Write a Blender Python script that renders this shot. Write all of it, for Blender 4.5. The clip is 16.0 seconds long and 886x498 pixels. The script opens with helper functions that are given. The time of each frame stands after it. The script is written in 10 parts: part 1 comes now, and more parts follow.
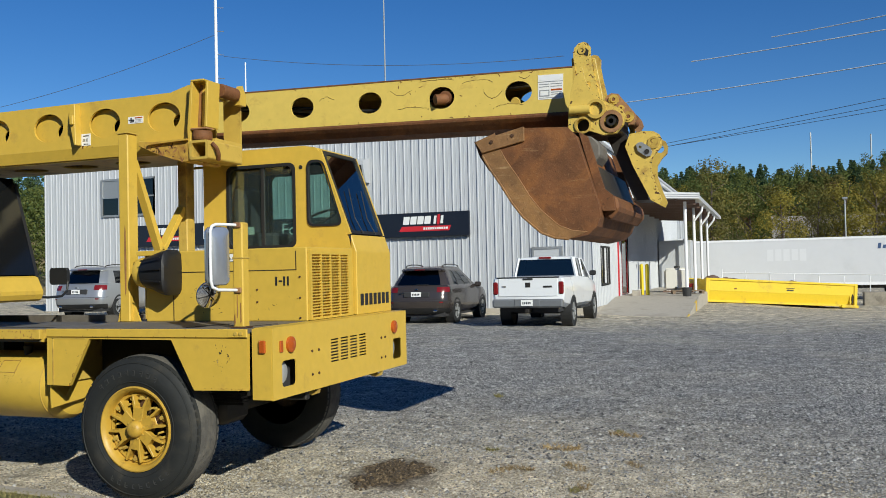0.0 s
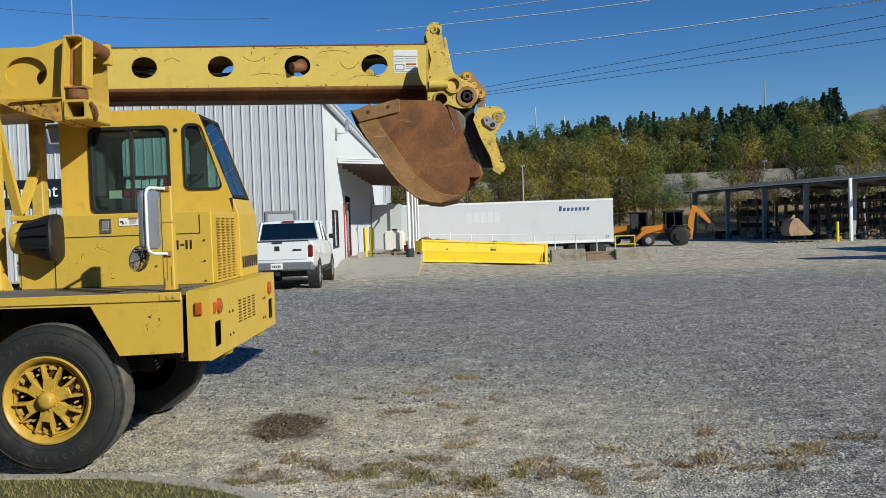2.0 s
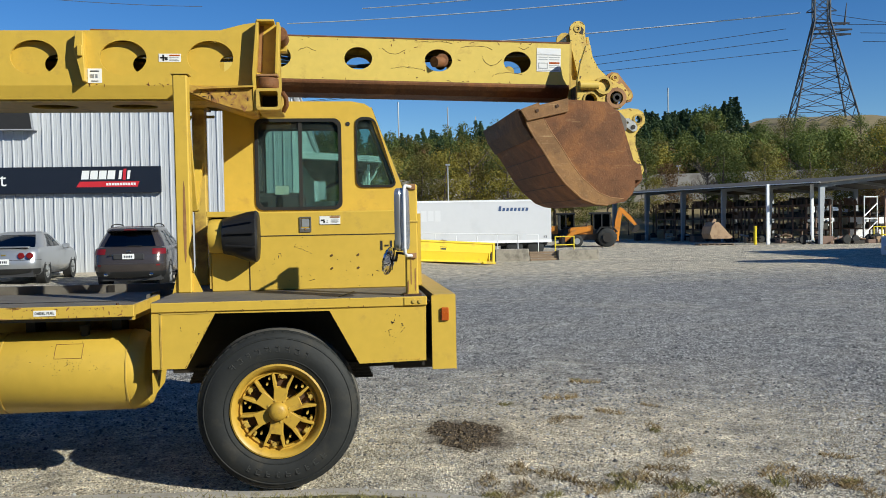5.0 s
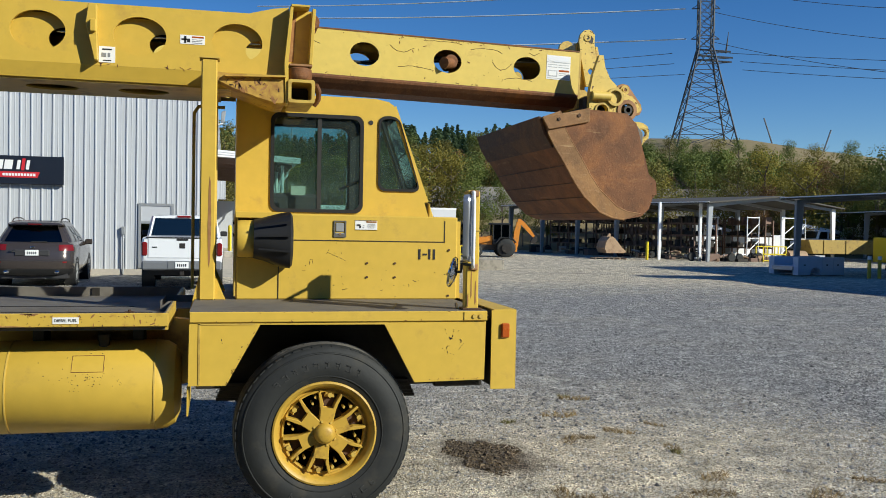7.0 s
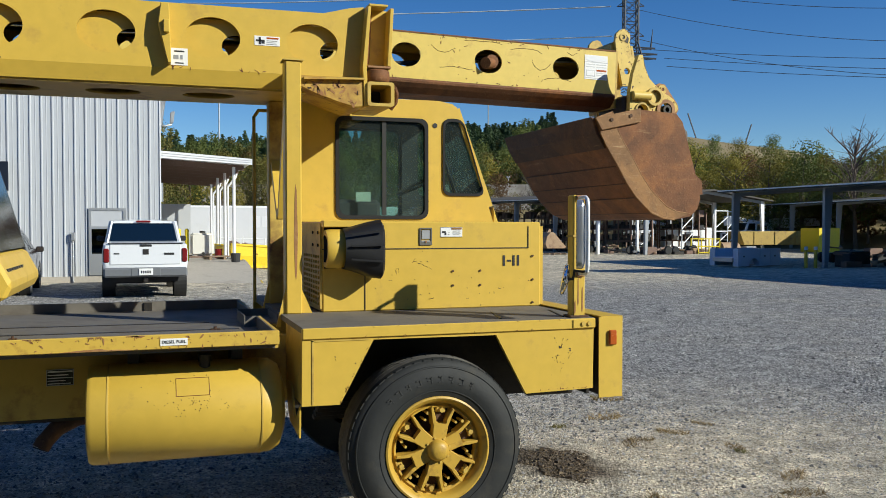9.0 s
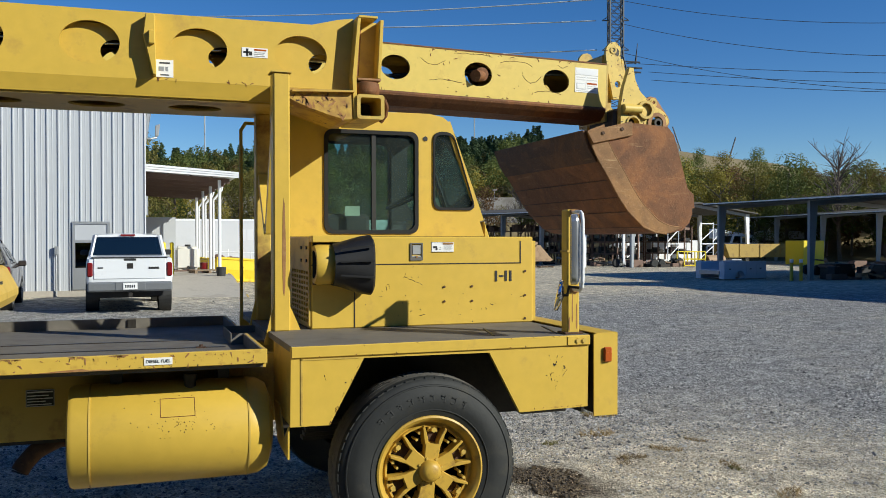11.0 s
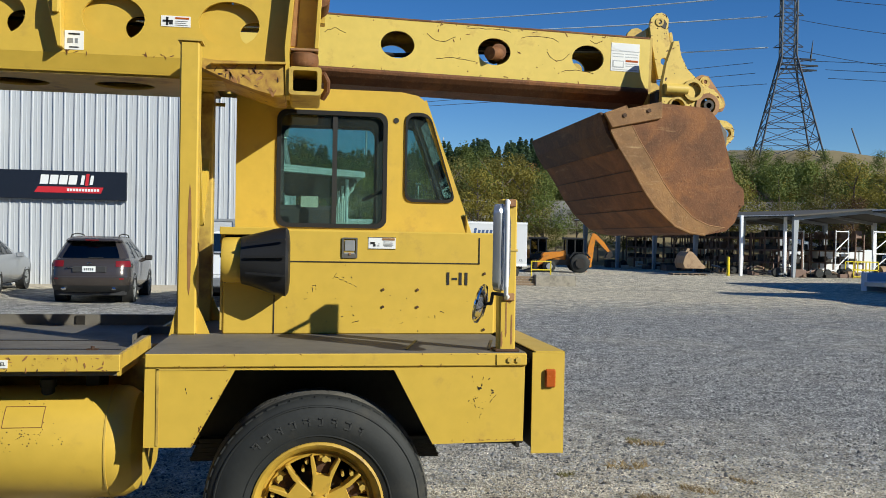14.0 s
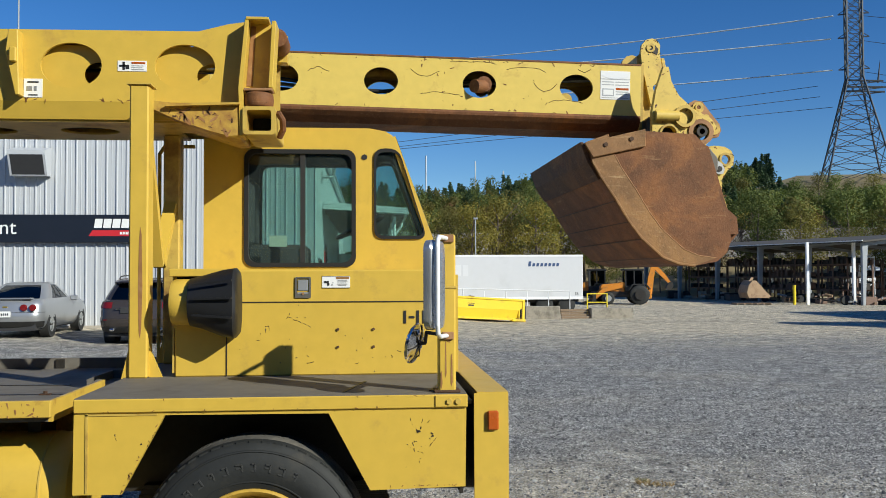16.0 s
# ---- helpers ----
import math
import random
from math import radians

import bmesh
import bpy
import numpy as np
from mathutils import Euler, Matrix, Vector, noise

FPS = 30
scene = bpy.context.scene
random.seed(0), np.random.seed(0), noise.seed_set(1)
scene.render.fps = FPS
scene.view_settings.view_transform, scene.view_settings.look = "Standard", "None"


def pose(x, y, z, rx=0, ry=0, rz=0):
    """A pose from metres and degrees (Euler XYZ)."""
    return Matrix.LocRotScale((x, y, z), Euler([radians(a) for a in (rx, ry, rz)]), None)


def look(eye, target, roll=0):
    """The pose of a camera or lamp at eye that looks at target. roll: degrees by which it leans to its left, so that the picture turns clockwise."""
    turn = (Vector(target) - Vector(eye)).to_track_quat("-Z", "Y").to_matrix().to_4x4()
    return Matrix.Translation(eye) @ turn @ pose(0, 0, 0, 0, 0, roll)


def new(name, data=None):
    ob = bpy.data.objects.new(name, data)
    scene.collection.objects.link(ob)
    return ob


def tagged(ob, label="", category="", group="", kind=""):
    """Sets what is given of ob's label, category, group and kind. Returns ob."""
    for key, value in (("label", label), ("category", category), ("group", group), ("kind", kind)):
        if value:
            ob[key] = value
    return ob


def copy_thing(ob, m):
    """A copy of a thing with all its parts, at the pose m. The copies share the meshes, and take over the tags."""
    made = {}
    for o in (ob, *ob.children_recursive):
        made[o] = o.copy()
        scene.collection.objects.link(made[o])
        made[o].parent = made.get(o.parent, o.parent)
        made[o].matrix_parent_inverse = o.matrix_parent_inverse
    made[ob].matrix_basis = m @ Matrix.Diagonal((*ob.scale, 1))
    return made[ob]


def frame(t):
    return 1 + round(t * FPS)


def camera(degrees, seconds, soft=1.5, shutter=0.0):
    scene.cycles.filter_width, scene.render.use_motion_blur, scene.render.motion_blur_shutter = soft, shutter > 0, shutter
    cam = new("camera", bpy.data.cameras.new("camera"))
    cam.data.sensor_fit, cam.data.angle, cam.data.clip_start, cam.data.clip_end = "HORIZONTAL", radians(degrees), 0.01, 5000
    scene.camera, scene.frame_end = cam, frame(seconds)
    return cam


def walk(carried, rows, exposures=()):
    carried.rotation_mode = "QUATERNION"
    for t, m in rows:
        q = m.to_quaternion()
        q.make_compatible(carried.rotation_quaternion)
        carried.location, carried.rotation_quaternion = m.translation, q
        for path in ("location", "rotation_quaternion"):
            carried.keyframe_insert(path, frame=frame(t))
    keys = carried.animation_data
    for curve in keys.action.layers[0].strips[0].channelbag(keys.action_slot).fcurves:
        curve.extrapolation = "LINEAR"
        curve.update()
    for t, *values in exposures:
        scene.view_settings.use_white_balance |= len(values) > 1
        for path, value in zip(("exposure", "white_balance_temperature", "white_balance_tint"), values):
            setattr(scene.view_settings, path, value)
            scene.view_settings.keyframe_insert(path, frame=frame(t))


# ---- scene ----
cam = camera(53.3, 16.0, soft=0.9)
PATH = [
    (0, (0.468, -0.203, 1.625), (-0.223, 1.673, 1.673), -1.3),
    (0.5, (0.007, -0.438, 1.652), (-0.32, 1.535, 1.671), -2.0),
    (1, (-0.292, -0.696, 1.663), (-0.496, 1.293, 1.678), -2.4),
    (1.5, (-0.725, -0.853, 1.64), (-0.787, 1.146, 1.638), -2.7),
    (2, (-1.052, -1.076, 1.647), (-1.053, 0.924, 1.594), -2.0),
    (2.5, (-1.351, -1.322, 1.663), (-1.285, 0.676, 1.6), -2.0),
    (3, (-1.784, -1.356, 1.706), (-1.645, 0.638, 1.642), -2.1),
    (3.5, (-2.147, -1.154, 1.696), (-2.016, 0.841, 1.634), -2.2),
    (4, (-2.591, -1.054, 1.702), (-2.419, 0.938, 1.646), -2.0),
    (4.5, (-3.027, -0.964, 1.728), (-2.794, 1.021, 1.661), -1.5),
    (5, (-3.386, -0.74, 1.743), (-3.162, 1.247, 1.679), -1.0),
    (5.2, (-3.53, -0.642, 1.739), (-3.276, 1.341, 1.684), -0.7),
    (7.3, (-4.566, -0.123, 1.768), (-4.059, 1.811, 1.717), 1.1),
    (7.5, (-4.685, -0.091, 1.778), (-4.157, 1.837, 1.726), 1.1),
    (8, (-4.907, -0.002, 1.79), (-4.321, 1.909, 1.739), 1.3),
    (8.5, (-5.128, 0.195, 1.804), (-4.507, 2.095, 1.748), 0.9),
    (9, (-5.37, 0.281, 1.804), (-4.736, 2.177, 1.751), -0.0),
    (9.5, (-5.537, 0.334, 1.823), (-4.864, 2.217, 1.768), -0.3),
    (10, (-5.559, 0.36, 1.828), (-4.839, 2.226, 1.782), -0.3),
    (10.2, (-5.55, 0.369, 1.826), (-4.819, 2.23, 1.796), -0.3),
    (12.3, (-4.813, 0.56, 1.795), (-4.289, 2.49, 1.765), 0.5),
    (12.5, (-4.727, 0.63, 1.791), (-4.199, 2.559, 1.764), 0.5),
    (13, (-4.496, 0.735, 1.816), (-4.051, 2.684, 1.793), -0.4),
    (13.5, (-4.181, 0.781, 1.788), (-3.819, 2.748, 1.774), 1.0),
    (14, (-3.908, 0.89, 1.782), (-3.596, 2.865, 1.763), 1.0),
    (14.5, (-3.698, 0.991, 1.815), (-3.38, 2.965, 1.832), 0.7),
    (15, (-3.48, 1.005, 1.813), (-3.191, 2.983, 1.873), 0.9),
    (15.5, (-3.348, 0.963, 1.799), (-3.164, 2.953, 1.857), 0.8),
    (16, (-3.302, 0.94, 1.8), (-3.135, 2.932, 1.858), -0.2),
]
walk(cam, [(t, look(eye, target, roll)) for t, eye, target, roll in PATH], [(0, -0.18, 6720, 2), (2.5, -0.16, 6720, 2), (3.5, -0.06, 6720, 2), (4.5, 0.03, 6720, 2), (16, 0.03, 6720, 2)])

# ---- light ----
SUN_WAY = Vector((-1.15, 1.0, -0.80)).normalized()
world = bpy.data.worlds.new("world")
scene.world = world
world.use_nodes = True
wn = world.node_tree.nodes
sky = wn.new("ShaderNodeTexSky")
sky.sky_type = 'NISHITA'
sky.sun_disc = False
sky.sun_elevation = radians(27.7)
sky.sun_rotation = radians(131)
sky.altitude = 1500
sky.air_density, sky.dust_density, sky.ozone_density = 1.0, 0.0, 4.0
wn["Background"].inputs["Strength"].default_value = 0.109
deep = wn.new("ShaderNodeHueSaturation")
deep.inputs["Saturation"].default_value = 1.27
deep.inputs["Hue"].default_value = 0.512
world.node_tree.links.new(sky.outputs[0], deep.inputs["Color"])
world.node_tree.links.new(deep.outputs[0], wn["Background"].inputs["Color"])
sun = new("sun", bpy.data.lights.new("sun", 'SUN'))
sun.data.energy, sun.data.angle, sun.data.color = 5.5, radians(0.5), (1.0, 0.97, 0.92)
sun.matrix_world = look((0, 0, 40), Vector((0, 0, 40)) + SUN_WAY)
scene.view_settings.exposure = 0.0


# ---- materials ----
def material(name, base, rough=0.6, metal=0.0, spread=0.12, grain=30.0, bump=0.1, dirt=None, dirt_amount=0.0, dirt_scale=2.5, coat=0.0, random_shade=0.0, bump_scale=None, chips=0.0):
    """A painted or raw surface: base colour with fine grain, broad stains and relief, in metres."""
    m = bpy.data.materials.new(name)
    m.use_nodes = True
    nt = m.node_tree
    n, l = nt.nodes, nt.links
    b = n["Principled BSDF"]
    b.inputs["Metallic"].default_value = metal
    b.inputs["Coat Weight"].default_value = coat
    co = n.new("ShaderNodeTexCoord")
    fine = n.new("ShaderNodeTexNoise")
    fine.inputs["Scale"].default_value, fine.inputs["Detail"].default_value = grain, 6
    broad = n.new("ShaderNodeTexNoise")
    broad.inputs["Scale"].default_value, broad.inputs["Detail"].default_value = dirt_scale, 8
    broad.inputs["Roughness"].default_value = 0.65
    for t in (fine, broad):
        l.new(co.outputs["Object"], t.inputs["Vector"])
    mixn = n.new("ShaderNodeMix")
    mixn.data_type = 'RGBA'
    dark = [c * (1 - spread) for c in base]
    light = [min(1, c * (1 + spread)) for c in base]
    mixn.inputs[6].default_value, mixn.inputs[7].default_value = (*dark, 1), (*light, 1)
    l.new(fine.outputs["Fac"], mixn.inputs[0])
    out = mixn.outputs[2]
    if dirt_amount:
        ramp = n.new("ShaderNodeValToRGB")
        ramp.color_ramp.elements[0].position, ramp.color_ramp.elements[1].position = 0.62 - 0.3 * dirt_amount, 0.80 - 0.2 * dirt_amount
        ramp.color_ramp.elements[0].color, ramp.color_ramp.elements[1].color = (0, 0, 0, 1), (1, 1, 1, 1)
        l.new(broad.outputs["Fac"], ramp.inputs["Fac"])
        m2 = n.new("ShaderNodeMix")
        m2.data_type = 'RGBA'
        m2.inputs[7].default_value = (*(dirt or (0.1, 0.08, 0.05)), 1)
        l.new(ramp.outputs["Color"], m2.inputs[0])
        l.new(out, m2.inputs[6])
        out = m2.outputs[2]
    if chips:
        # paint flaked off in small spots that gather in patches
        spot = n.new("ShaderNodeTexNoise")
        spot.inputs["Scale"].default_value, spot.inputs["Detail"].default_value = 21, 4
        gather = n.new("ShaderNodeTexNoise")
        gather.inputs["Scale"].default_value, gather.inputs["Detail"].default_value = 1.7, 3
        l.new(co.outputs["Object"], spot.inputs["Vector"])
        l.new(co.outputs["Object"], gather.inputs["Vector"])
        sm = n.new("ShaderNodeMath")
        sm.operation = 'MULTIPLY_ADD'
        sm.inputs[1].default_value = 0.55
        l.new(gather.outputs["Fac"], sm.inputs[0])
        l.new(spot.outputs["Fac"], sm.inputs[2])
        r3 = n.new("ShaderNodeValToRGB")
        r3.color_ramp.elements[0].position, r3.color_ramp.elements[1].position = 1.0 - chips, 1.015 - chips
        l.new(sm.outputs[0], r3.inputs["Fac"])
        m3 = n.new("ShaderNodeMix")
        m3.data_type = 'RGBA'
        m3.inputs[7].default_value = (0.09, 0.042, 0.018, 1)
        l.new(r3.outputs["Color"], m3.inputs[0])
        l.new(out, m3.inputs[6])
        out = m3.outputs[2]
    if random_shade:
        oi = n.new("ShaderNodeObjectInfo")
        hs = n.new("ShaderNodeHueSaturation")
        mr = n.new("ShaderNodeMapRange")
        mr.inputs["To Min"].default_value, mr.inputs["To Max"].default_value = 1 - random_shade, 1 + random_shade
        l.new(oi.outputs["Random"], mr.inputs["Value"])
        l.new(mr.outputs["Result"], hs.inputs["Value"])
        l.new(out, hs.inputs["Color"])
        out = hs.outputs["Color"]
    l.new(out, b.inputs["Base Color"])
    mr2 = n.new("ShaderNodeMapRange")
    mr2.inputs["To Min"].default_value, mr2.inputs["To Max"].default_value = max(0.02, rough - 0.1), min(1, rough + 0.12)
    l.new(broad.outputs["Fac"], mr2.inputs["Value"])
    l.new(mr2.outputs["Result"], b.inputs["Roughness"])
    if bump:
        bp = n.new("ShaderNodeBump")
        bp.inputs["Strength"].default_value, bp.inputs["Distance"].default_value = bump, 0.01
        src = fine
        if bump_scale:
            src = n.new("ShaderNodeTexNoise")
            src.inputs["Scale"].default_value, src.inputs["Detail"].default_value = bump_scale, 5
            l.new(co.outputs["Object"], src.inputs["Vector"])
        l.new(src.outputs["Fac"], bp.inputs["Height"])
        l.new(bp.outputs["Normal"], b.inputs["Normal"])
    return m


def glass(name, tint=(0.6, 0.75, 0.72), rough=0.02, gloss=0.04, dust=0.0):
    """Window glass: clear glass that lets light through, with a sharp surface gloss and a thin film of dust."""
    m = bpy.data.materials.new(name)
    m.use_nodes = True
    n, l = m.node_tree.nodes, m.node_tree.links
    b = n["Principled BSDF"]
    b.inputs["Base Color"].default_value = (*tint, 1)
    b.inputs["Roughness"].default_value = rough
    tr = n.new("ShaderNodeBsdfTransparent")
    tr.inputs["Color"].default_value = (*tint, 1)
    gl = n.new("ShaderNodeBsdfGlossy")
    gl.inputs["Roughness"].default_value = rough
    fr = n.new("ShaderNodeFresnel")
    fr.inputs["IOR"].default_value = 1.5
    mr = n.new("ShaderNodeMapRange")
    mr.inputs["To Min"].default_value, mr.inputs["To Max"].default_value = gloss, 1.2
    l.new(fr.outputs[0], mr.inputs["Value"])
    mx = n.new("ShaderNodeMixShader")
    l.new(mr.outputs["Result"], mx.inputs[0])
    film = n.new("ShaderNodeBsdfDiffuse")
    film.inputs["Color"].default_value = (0.50, 0.58, 0.55, 1)
    grime = n.new("ShaderNodeTexNoise")
    grime.inputs["Scale"].default_value, grime.inputs["Detail"].default_value = 3.0, 6
    spread = n.new("ShaderNodeMapRange")
    spread.inputs["From Min"].default_value, spread.inputs["From Max"].default_value = 0.3, 0.75
    spread.inputs["To Min"].default_value, spread.inputs["To Max"].default_value = dust * 0.4, dust * 1.6
    l.new(grime.outputs["Fac"], spread.inputs["Value"])
    dusty = n.new("ShaderNodeMixShader")
    l.new(spread.outputs["Result"], dusty.inputs[0])
    l.new(tr.outputs[0], dusty.inputs[1])
    l.new(film.outputs[0], dusty.inputs[2])
    l.new(dusty.outputs[0], mx.inputs[1])
    l.new(gl.outputs[0], mx.inputs[2])
    l.new(mx.outputs[0], n["Material Output"].inputs["Surface"])
    return m


YELLOW = material("yellow paint", (0.61, 0.405, 0.062), 0.42, spread=0.10, grain=14, bump=0.06, dirt=(0.45, 0.28, 0.06), dirt_amount=0.10, dirt_scale=5, chips=-0.06)
YELLOW_PALE = material("faded yellow paint", (0.70, 0.52, 0.12), 0.45, spread=0.10, grain=14, bump=0.06, dirt=(0.50, 0.32, 0.08), dirt_amount=0.12, dirt_scale=6, chips=-0.02)
AMBER = material("golden wheel paint", (0.50, 0.31, 0.045), 0.45, spread=0.15, grain=20, bump=0.08, dirt=(0.22, 0.12, 0.03), dirt_amount=0.25, dirt_scale=12)
# darker, brown-patched yellow, mostly on far, inner and under parts
YELLOW_DARK = material("darker weathered yellow paint", (0.54, 0.37, 0.075), 0.5, spread=0.15, grain=10, bump=0.1, dirt=(0.16, 0.07, 0.025), dirt_amount=0.35, dirt_scale=4, chips=-0.01)


def rusted(name, base, orange, pale, streak_turn=0.0):
    """Bare rusted steel: dark brown scale, orange bloom in patches, pale drag scratches and small pits."""
    m = bpy.data.materials.new(name)
    m.use_nodes = True
    n, l = m.node_tree.nodes, m.node_tree.links
    b = n["Principled BSDF"]
    b.inputs["Metallic"].default_value = 0.1
    b.inputs["Roughness"].default_value = 0.72
    co = n.new("ShaderNodeTexCoord")

    def noise(scale, detail, rough, stretch=None, twist=0.0):
        t = n.new("ShaderNodeTexNoise")
        t.inputs["Scale"].default_value, t.inputs["Detail"].default_value = scale, detail
        t.inputs["Roughness"].default_value, t.inputs["Distortion"].default_value = rough, twist
        src = co.outputs["Object"]
        if stretch:
            mp = n.new("ShaderNodeMapping")
            mp.inputs["Scale"].default_value = stretch
            mp.inputs["Rotation"].default_value = (0, radians(streak_turn), 0)
            l.new(src, mp.inputs["Vector"])
            src = mp.outputs[0]
        l.new(src, t.inputs["Vector"])
        return t.outputs["Fac"]

    def layer(col, fac, lo, hi, tint, amount=1.0):
        r = n.new("ShaderNodeValToRGB")
        r.color_ramp.elements[0].position, r.color_ramp.elements[1].position = lo, hi
        r.color_ramp.elements[0].color, r.color_ramp.elements[1].color = (0, 0, 0, 1), (amount, amount, amount, 1)
        l.new(fac, r.inputs["Fac"])
        mx = n.new("ShaderNodeMix")
        mx.data_type = 'RGBA'
        mx.inputs[7].default_value = (*tint, 1)
        l.new(r.outputs["Color"], mx.inputs[0])
        if isinstance(col, tuple):
            mx.inputs[6].default_value = (*col, 1)
        else:
            l.new(col, mx.inputs[6])
        return mx.outputs[2]
    grain = noise(38, 8, 0.75)
    col = layer(tuple(c * 0.62 for c in base), noise(4.5, 9, 0.7), 0.32, 0.62, tuple(c * 1.15 for c in base))
    col = layer(col, noise(2.3, 9, 0.68, None, 0.8), 0.50, 0.68, orange, 0.85)
    col = layer(col, noise(1.0, 7, 0.7, (3.0, 3.0, 26.0)), 0.60, 0.70, pale, 0.55)
    col = layer(col, grain, 0.55, 0.68, pale, 0.4)
    col = layer(col, noise(24, 6, 0.8), 0.60, 0.66, tuple(c * 0.35 for c in base), 0.8)
    l.new(col, b.inputs["Base Color"])
    bp = n.new("ShaderNodeBump")
    bp.inputs["Strength"].default_value, bp.inputs["Distance"].default_value = 0.4, 0.01
    l.new(grain, bp.inputs["Height"])
    l.new(bp.outputs["Normal"], b.inputs["Normal"])
    return m


RUST = rusted("rusty steel", (0.172, 0.068, 0.024), (0.305, 0.120, 0.032), (0.36, 0.21, 0.10), 35)
RUST_DUSTY = rusted("dusty worn rusty steel", (0.25, 0.13, 0.052), (0.35, 0.18, 0.062), (0.50, 0.35, 0.18), 50)
RUST_DARK = rusted("oily rusty steel", (0.075, 0.036, 0.018), (0.16, 0.072, 0.025), (0.22, 0.13, 0.06), 0)
RUST_PALE = material("scuffed rusty steel", (0.34, 0.18, 0.08), 0.7, metal=0.1, spread=0.3, grain=16, bump=0.3, dirt=(0.15, 0.06, 0.03), dirt_amount=0.4, dirt_scale=6)
STEEL_DARK = material("greasy dark steel", (0.045, 0.04, 0.035), 0.5, metal=0.5, spread=0.3, grain=25, bump=0.15)
BLACK = material("black rubber trim", (0.018, 0.018, 0.018), 0.55, spread=0.2, grain=60, bump=0.05)
TREAD = material("dusty scuffed tread rubber", (0.085, 0.08, 0.072), 0.85, spread=0.35, grain=30, bump=0.3, dirt=(0.17, 0.155, 0.13), dirt_amount=0.45, dirt_scale=5)
RELIEF = material("rubbed tyre lettering", (0.036, 0.037, 0.036), 0.75, spread=0.3, grain=40, bump=0.2)
TYRE = material("worn tyre rubber", (0.015, 0.0165, 0.0165), 0.72, spread=0.3, grain=18, bump=0.2, dirt=(0.055, 0.048, 0.036), dirt_amount=0.28, dirt_scale=3)
SILVER = material("silver paint", (0.50, 0.52, 0.55), 0.22, metal=0.7, spread=0.05, grain=30, bump=0.02)
DRUM = material("dusty brown drum", (0.055, 0.032, 0.013), 0.75, spread=0.4, grain=20, bump=0.2, dirt=(0.3, 0.17, 0.05), dirt_amount=0.2, dirt_scale=9)
SCUFF = material("scuffed orange rust", (0.30, 0.145, 0.05), 0.7, metal=0.1, spread=0.35, grain=14, bump=0.3, dirt=(0.45, 0.29, 0.13), dirt_amount=0.3, dirt_scale=9)
CHROME = material("chrome", (0.75, 0.76, 0.78), 0.12, metal=1.0, spread=0.03, grain=40, bump=0.0)
GREY_METAL = material("galvanised steel", (0.42, 0.43, 0.43), 0.45, metal=0.6, spread=0.1, grain=30, bump=0.05)
WHITE = material("white paint", (0.78, 0.79, 0.80), 0.4, spread=0.03, grain=20, bump=0.03)
WHITE_PLAIN = material("white decal", (0.80, 0.80, 0.78), 0.5, spread=0.03, grain=60, bump=0.0)
INK = material("black ink", (0.02, 0.02, 0.022), 0.5, spread=0.1, grain=60, bump=0.0)
RED_INK = material("red ink", (0.55, 0.02, 0.03), 0.5, spread=0.05, grain=60, bump=0.0)
ORANGE_LENS = material("amber lens", (0.42, 0.085, 0.012), 0.25, spread=0.1, grain=80, bump=0.1)
RED_LENS = material("red lens", (0.17, 0.010, 0.012), 0.2, spread=0.1, grain=80, bump=0.1)
CLEAR_LENS = material("headlamp glass", (0.36, 0.37, 0.36), 0.15, spread=0.1, grain=90, bump=0.2)
SIDING = material("white metal siding", (0.48, 0.495, 0.515), 0.45, metal=0.0, spread=0.03, grain=6, bump=0.03, dirt=(0.44, 0.45, 0.47), dirt_amount=0.15, dirt_scale=0.8)
CONCRETE = material("concrete", (0.42, 0.38, 0.32), 0.85, spread=0.15, grain=12, bump=0.2, dirt=(0.28, 0.25, 0.21), dirt_amount=0.3, dirt_scale=1.2)
GLASS = glass("window glass", (0.70, 0.84, 0.80), dust=0.022)
WINDSCREEN = glass("windscreen glass", (0.30, 0.46, 0.52), gloss=0.2)
GLASS_DARK = glass("tinted glass", (0.10, 0.12, 0.12))
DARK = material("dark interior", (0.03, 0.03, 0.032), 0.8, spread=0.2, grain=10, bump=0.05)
GOLD_TRIM = material("gold badge", (0.6, 0.45, 0.1), 0.3, metal=0.8, spread=0.05, grain=50, bump=0.0)
BED_EDGE = material("rust-streaked yellow paint", (0.58, 0.385, 0.062), 0.5, spread=0.12, grain=10, bump=0.12, dirt=(0.24, 0.098, 0.025), dirt_amount=0.26, dirt_scale=7, chips=-0.02)
SADDLE = material("rust-stained yellow paint", (0.52, 0.33, 0.055), 0.55, spread=0.18, grain=9, bump=0.15, dirt=(0.25, 0.105, 0.03), dirt_amount=0.62, dirt_scale=6, chips=0.04)
SCOOP = material("black moulded plastic", (0.009, 0.009, 0.010), 0.5, spread=0.2, grain=50, bump=0.05)
SEAL = material("black window rubber", (0.008, 0.008, 0.009), 0.8, spread=0.2, grain=40, bump=0.05)
BRACKET = material("grimy faded yellow paint", (0.66, 0.47, 0.10), 0.5, spread=0.14, grain=12, bump=0.10, dirt=(0.30, 0.15, 0.045), dirt_amount=0.34, dirt_scale=8, chips=0.02)
BLACK_GLASS = material("black cab glass", (0.008, 0.009, 0.010), 0.06, spread=0.1, grain=3, bump=0.0)
DECK = material("worn grey deck plate", (0.142, 0.128, 0.108), 0.7, spread=0.2, grain=14, bump=0.15, dirt=(0.09, 0.075, 0.06), dirt_amount=0.4, dirt_scale=3)


# ---- mesh helpers ----
def at_origin(parent):
    p = Vector((0, 0, 0))
    while parent is not None:
        p += parent.location
        parent = parent.parent
    return p


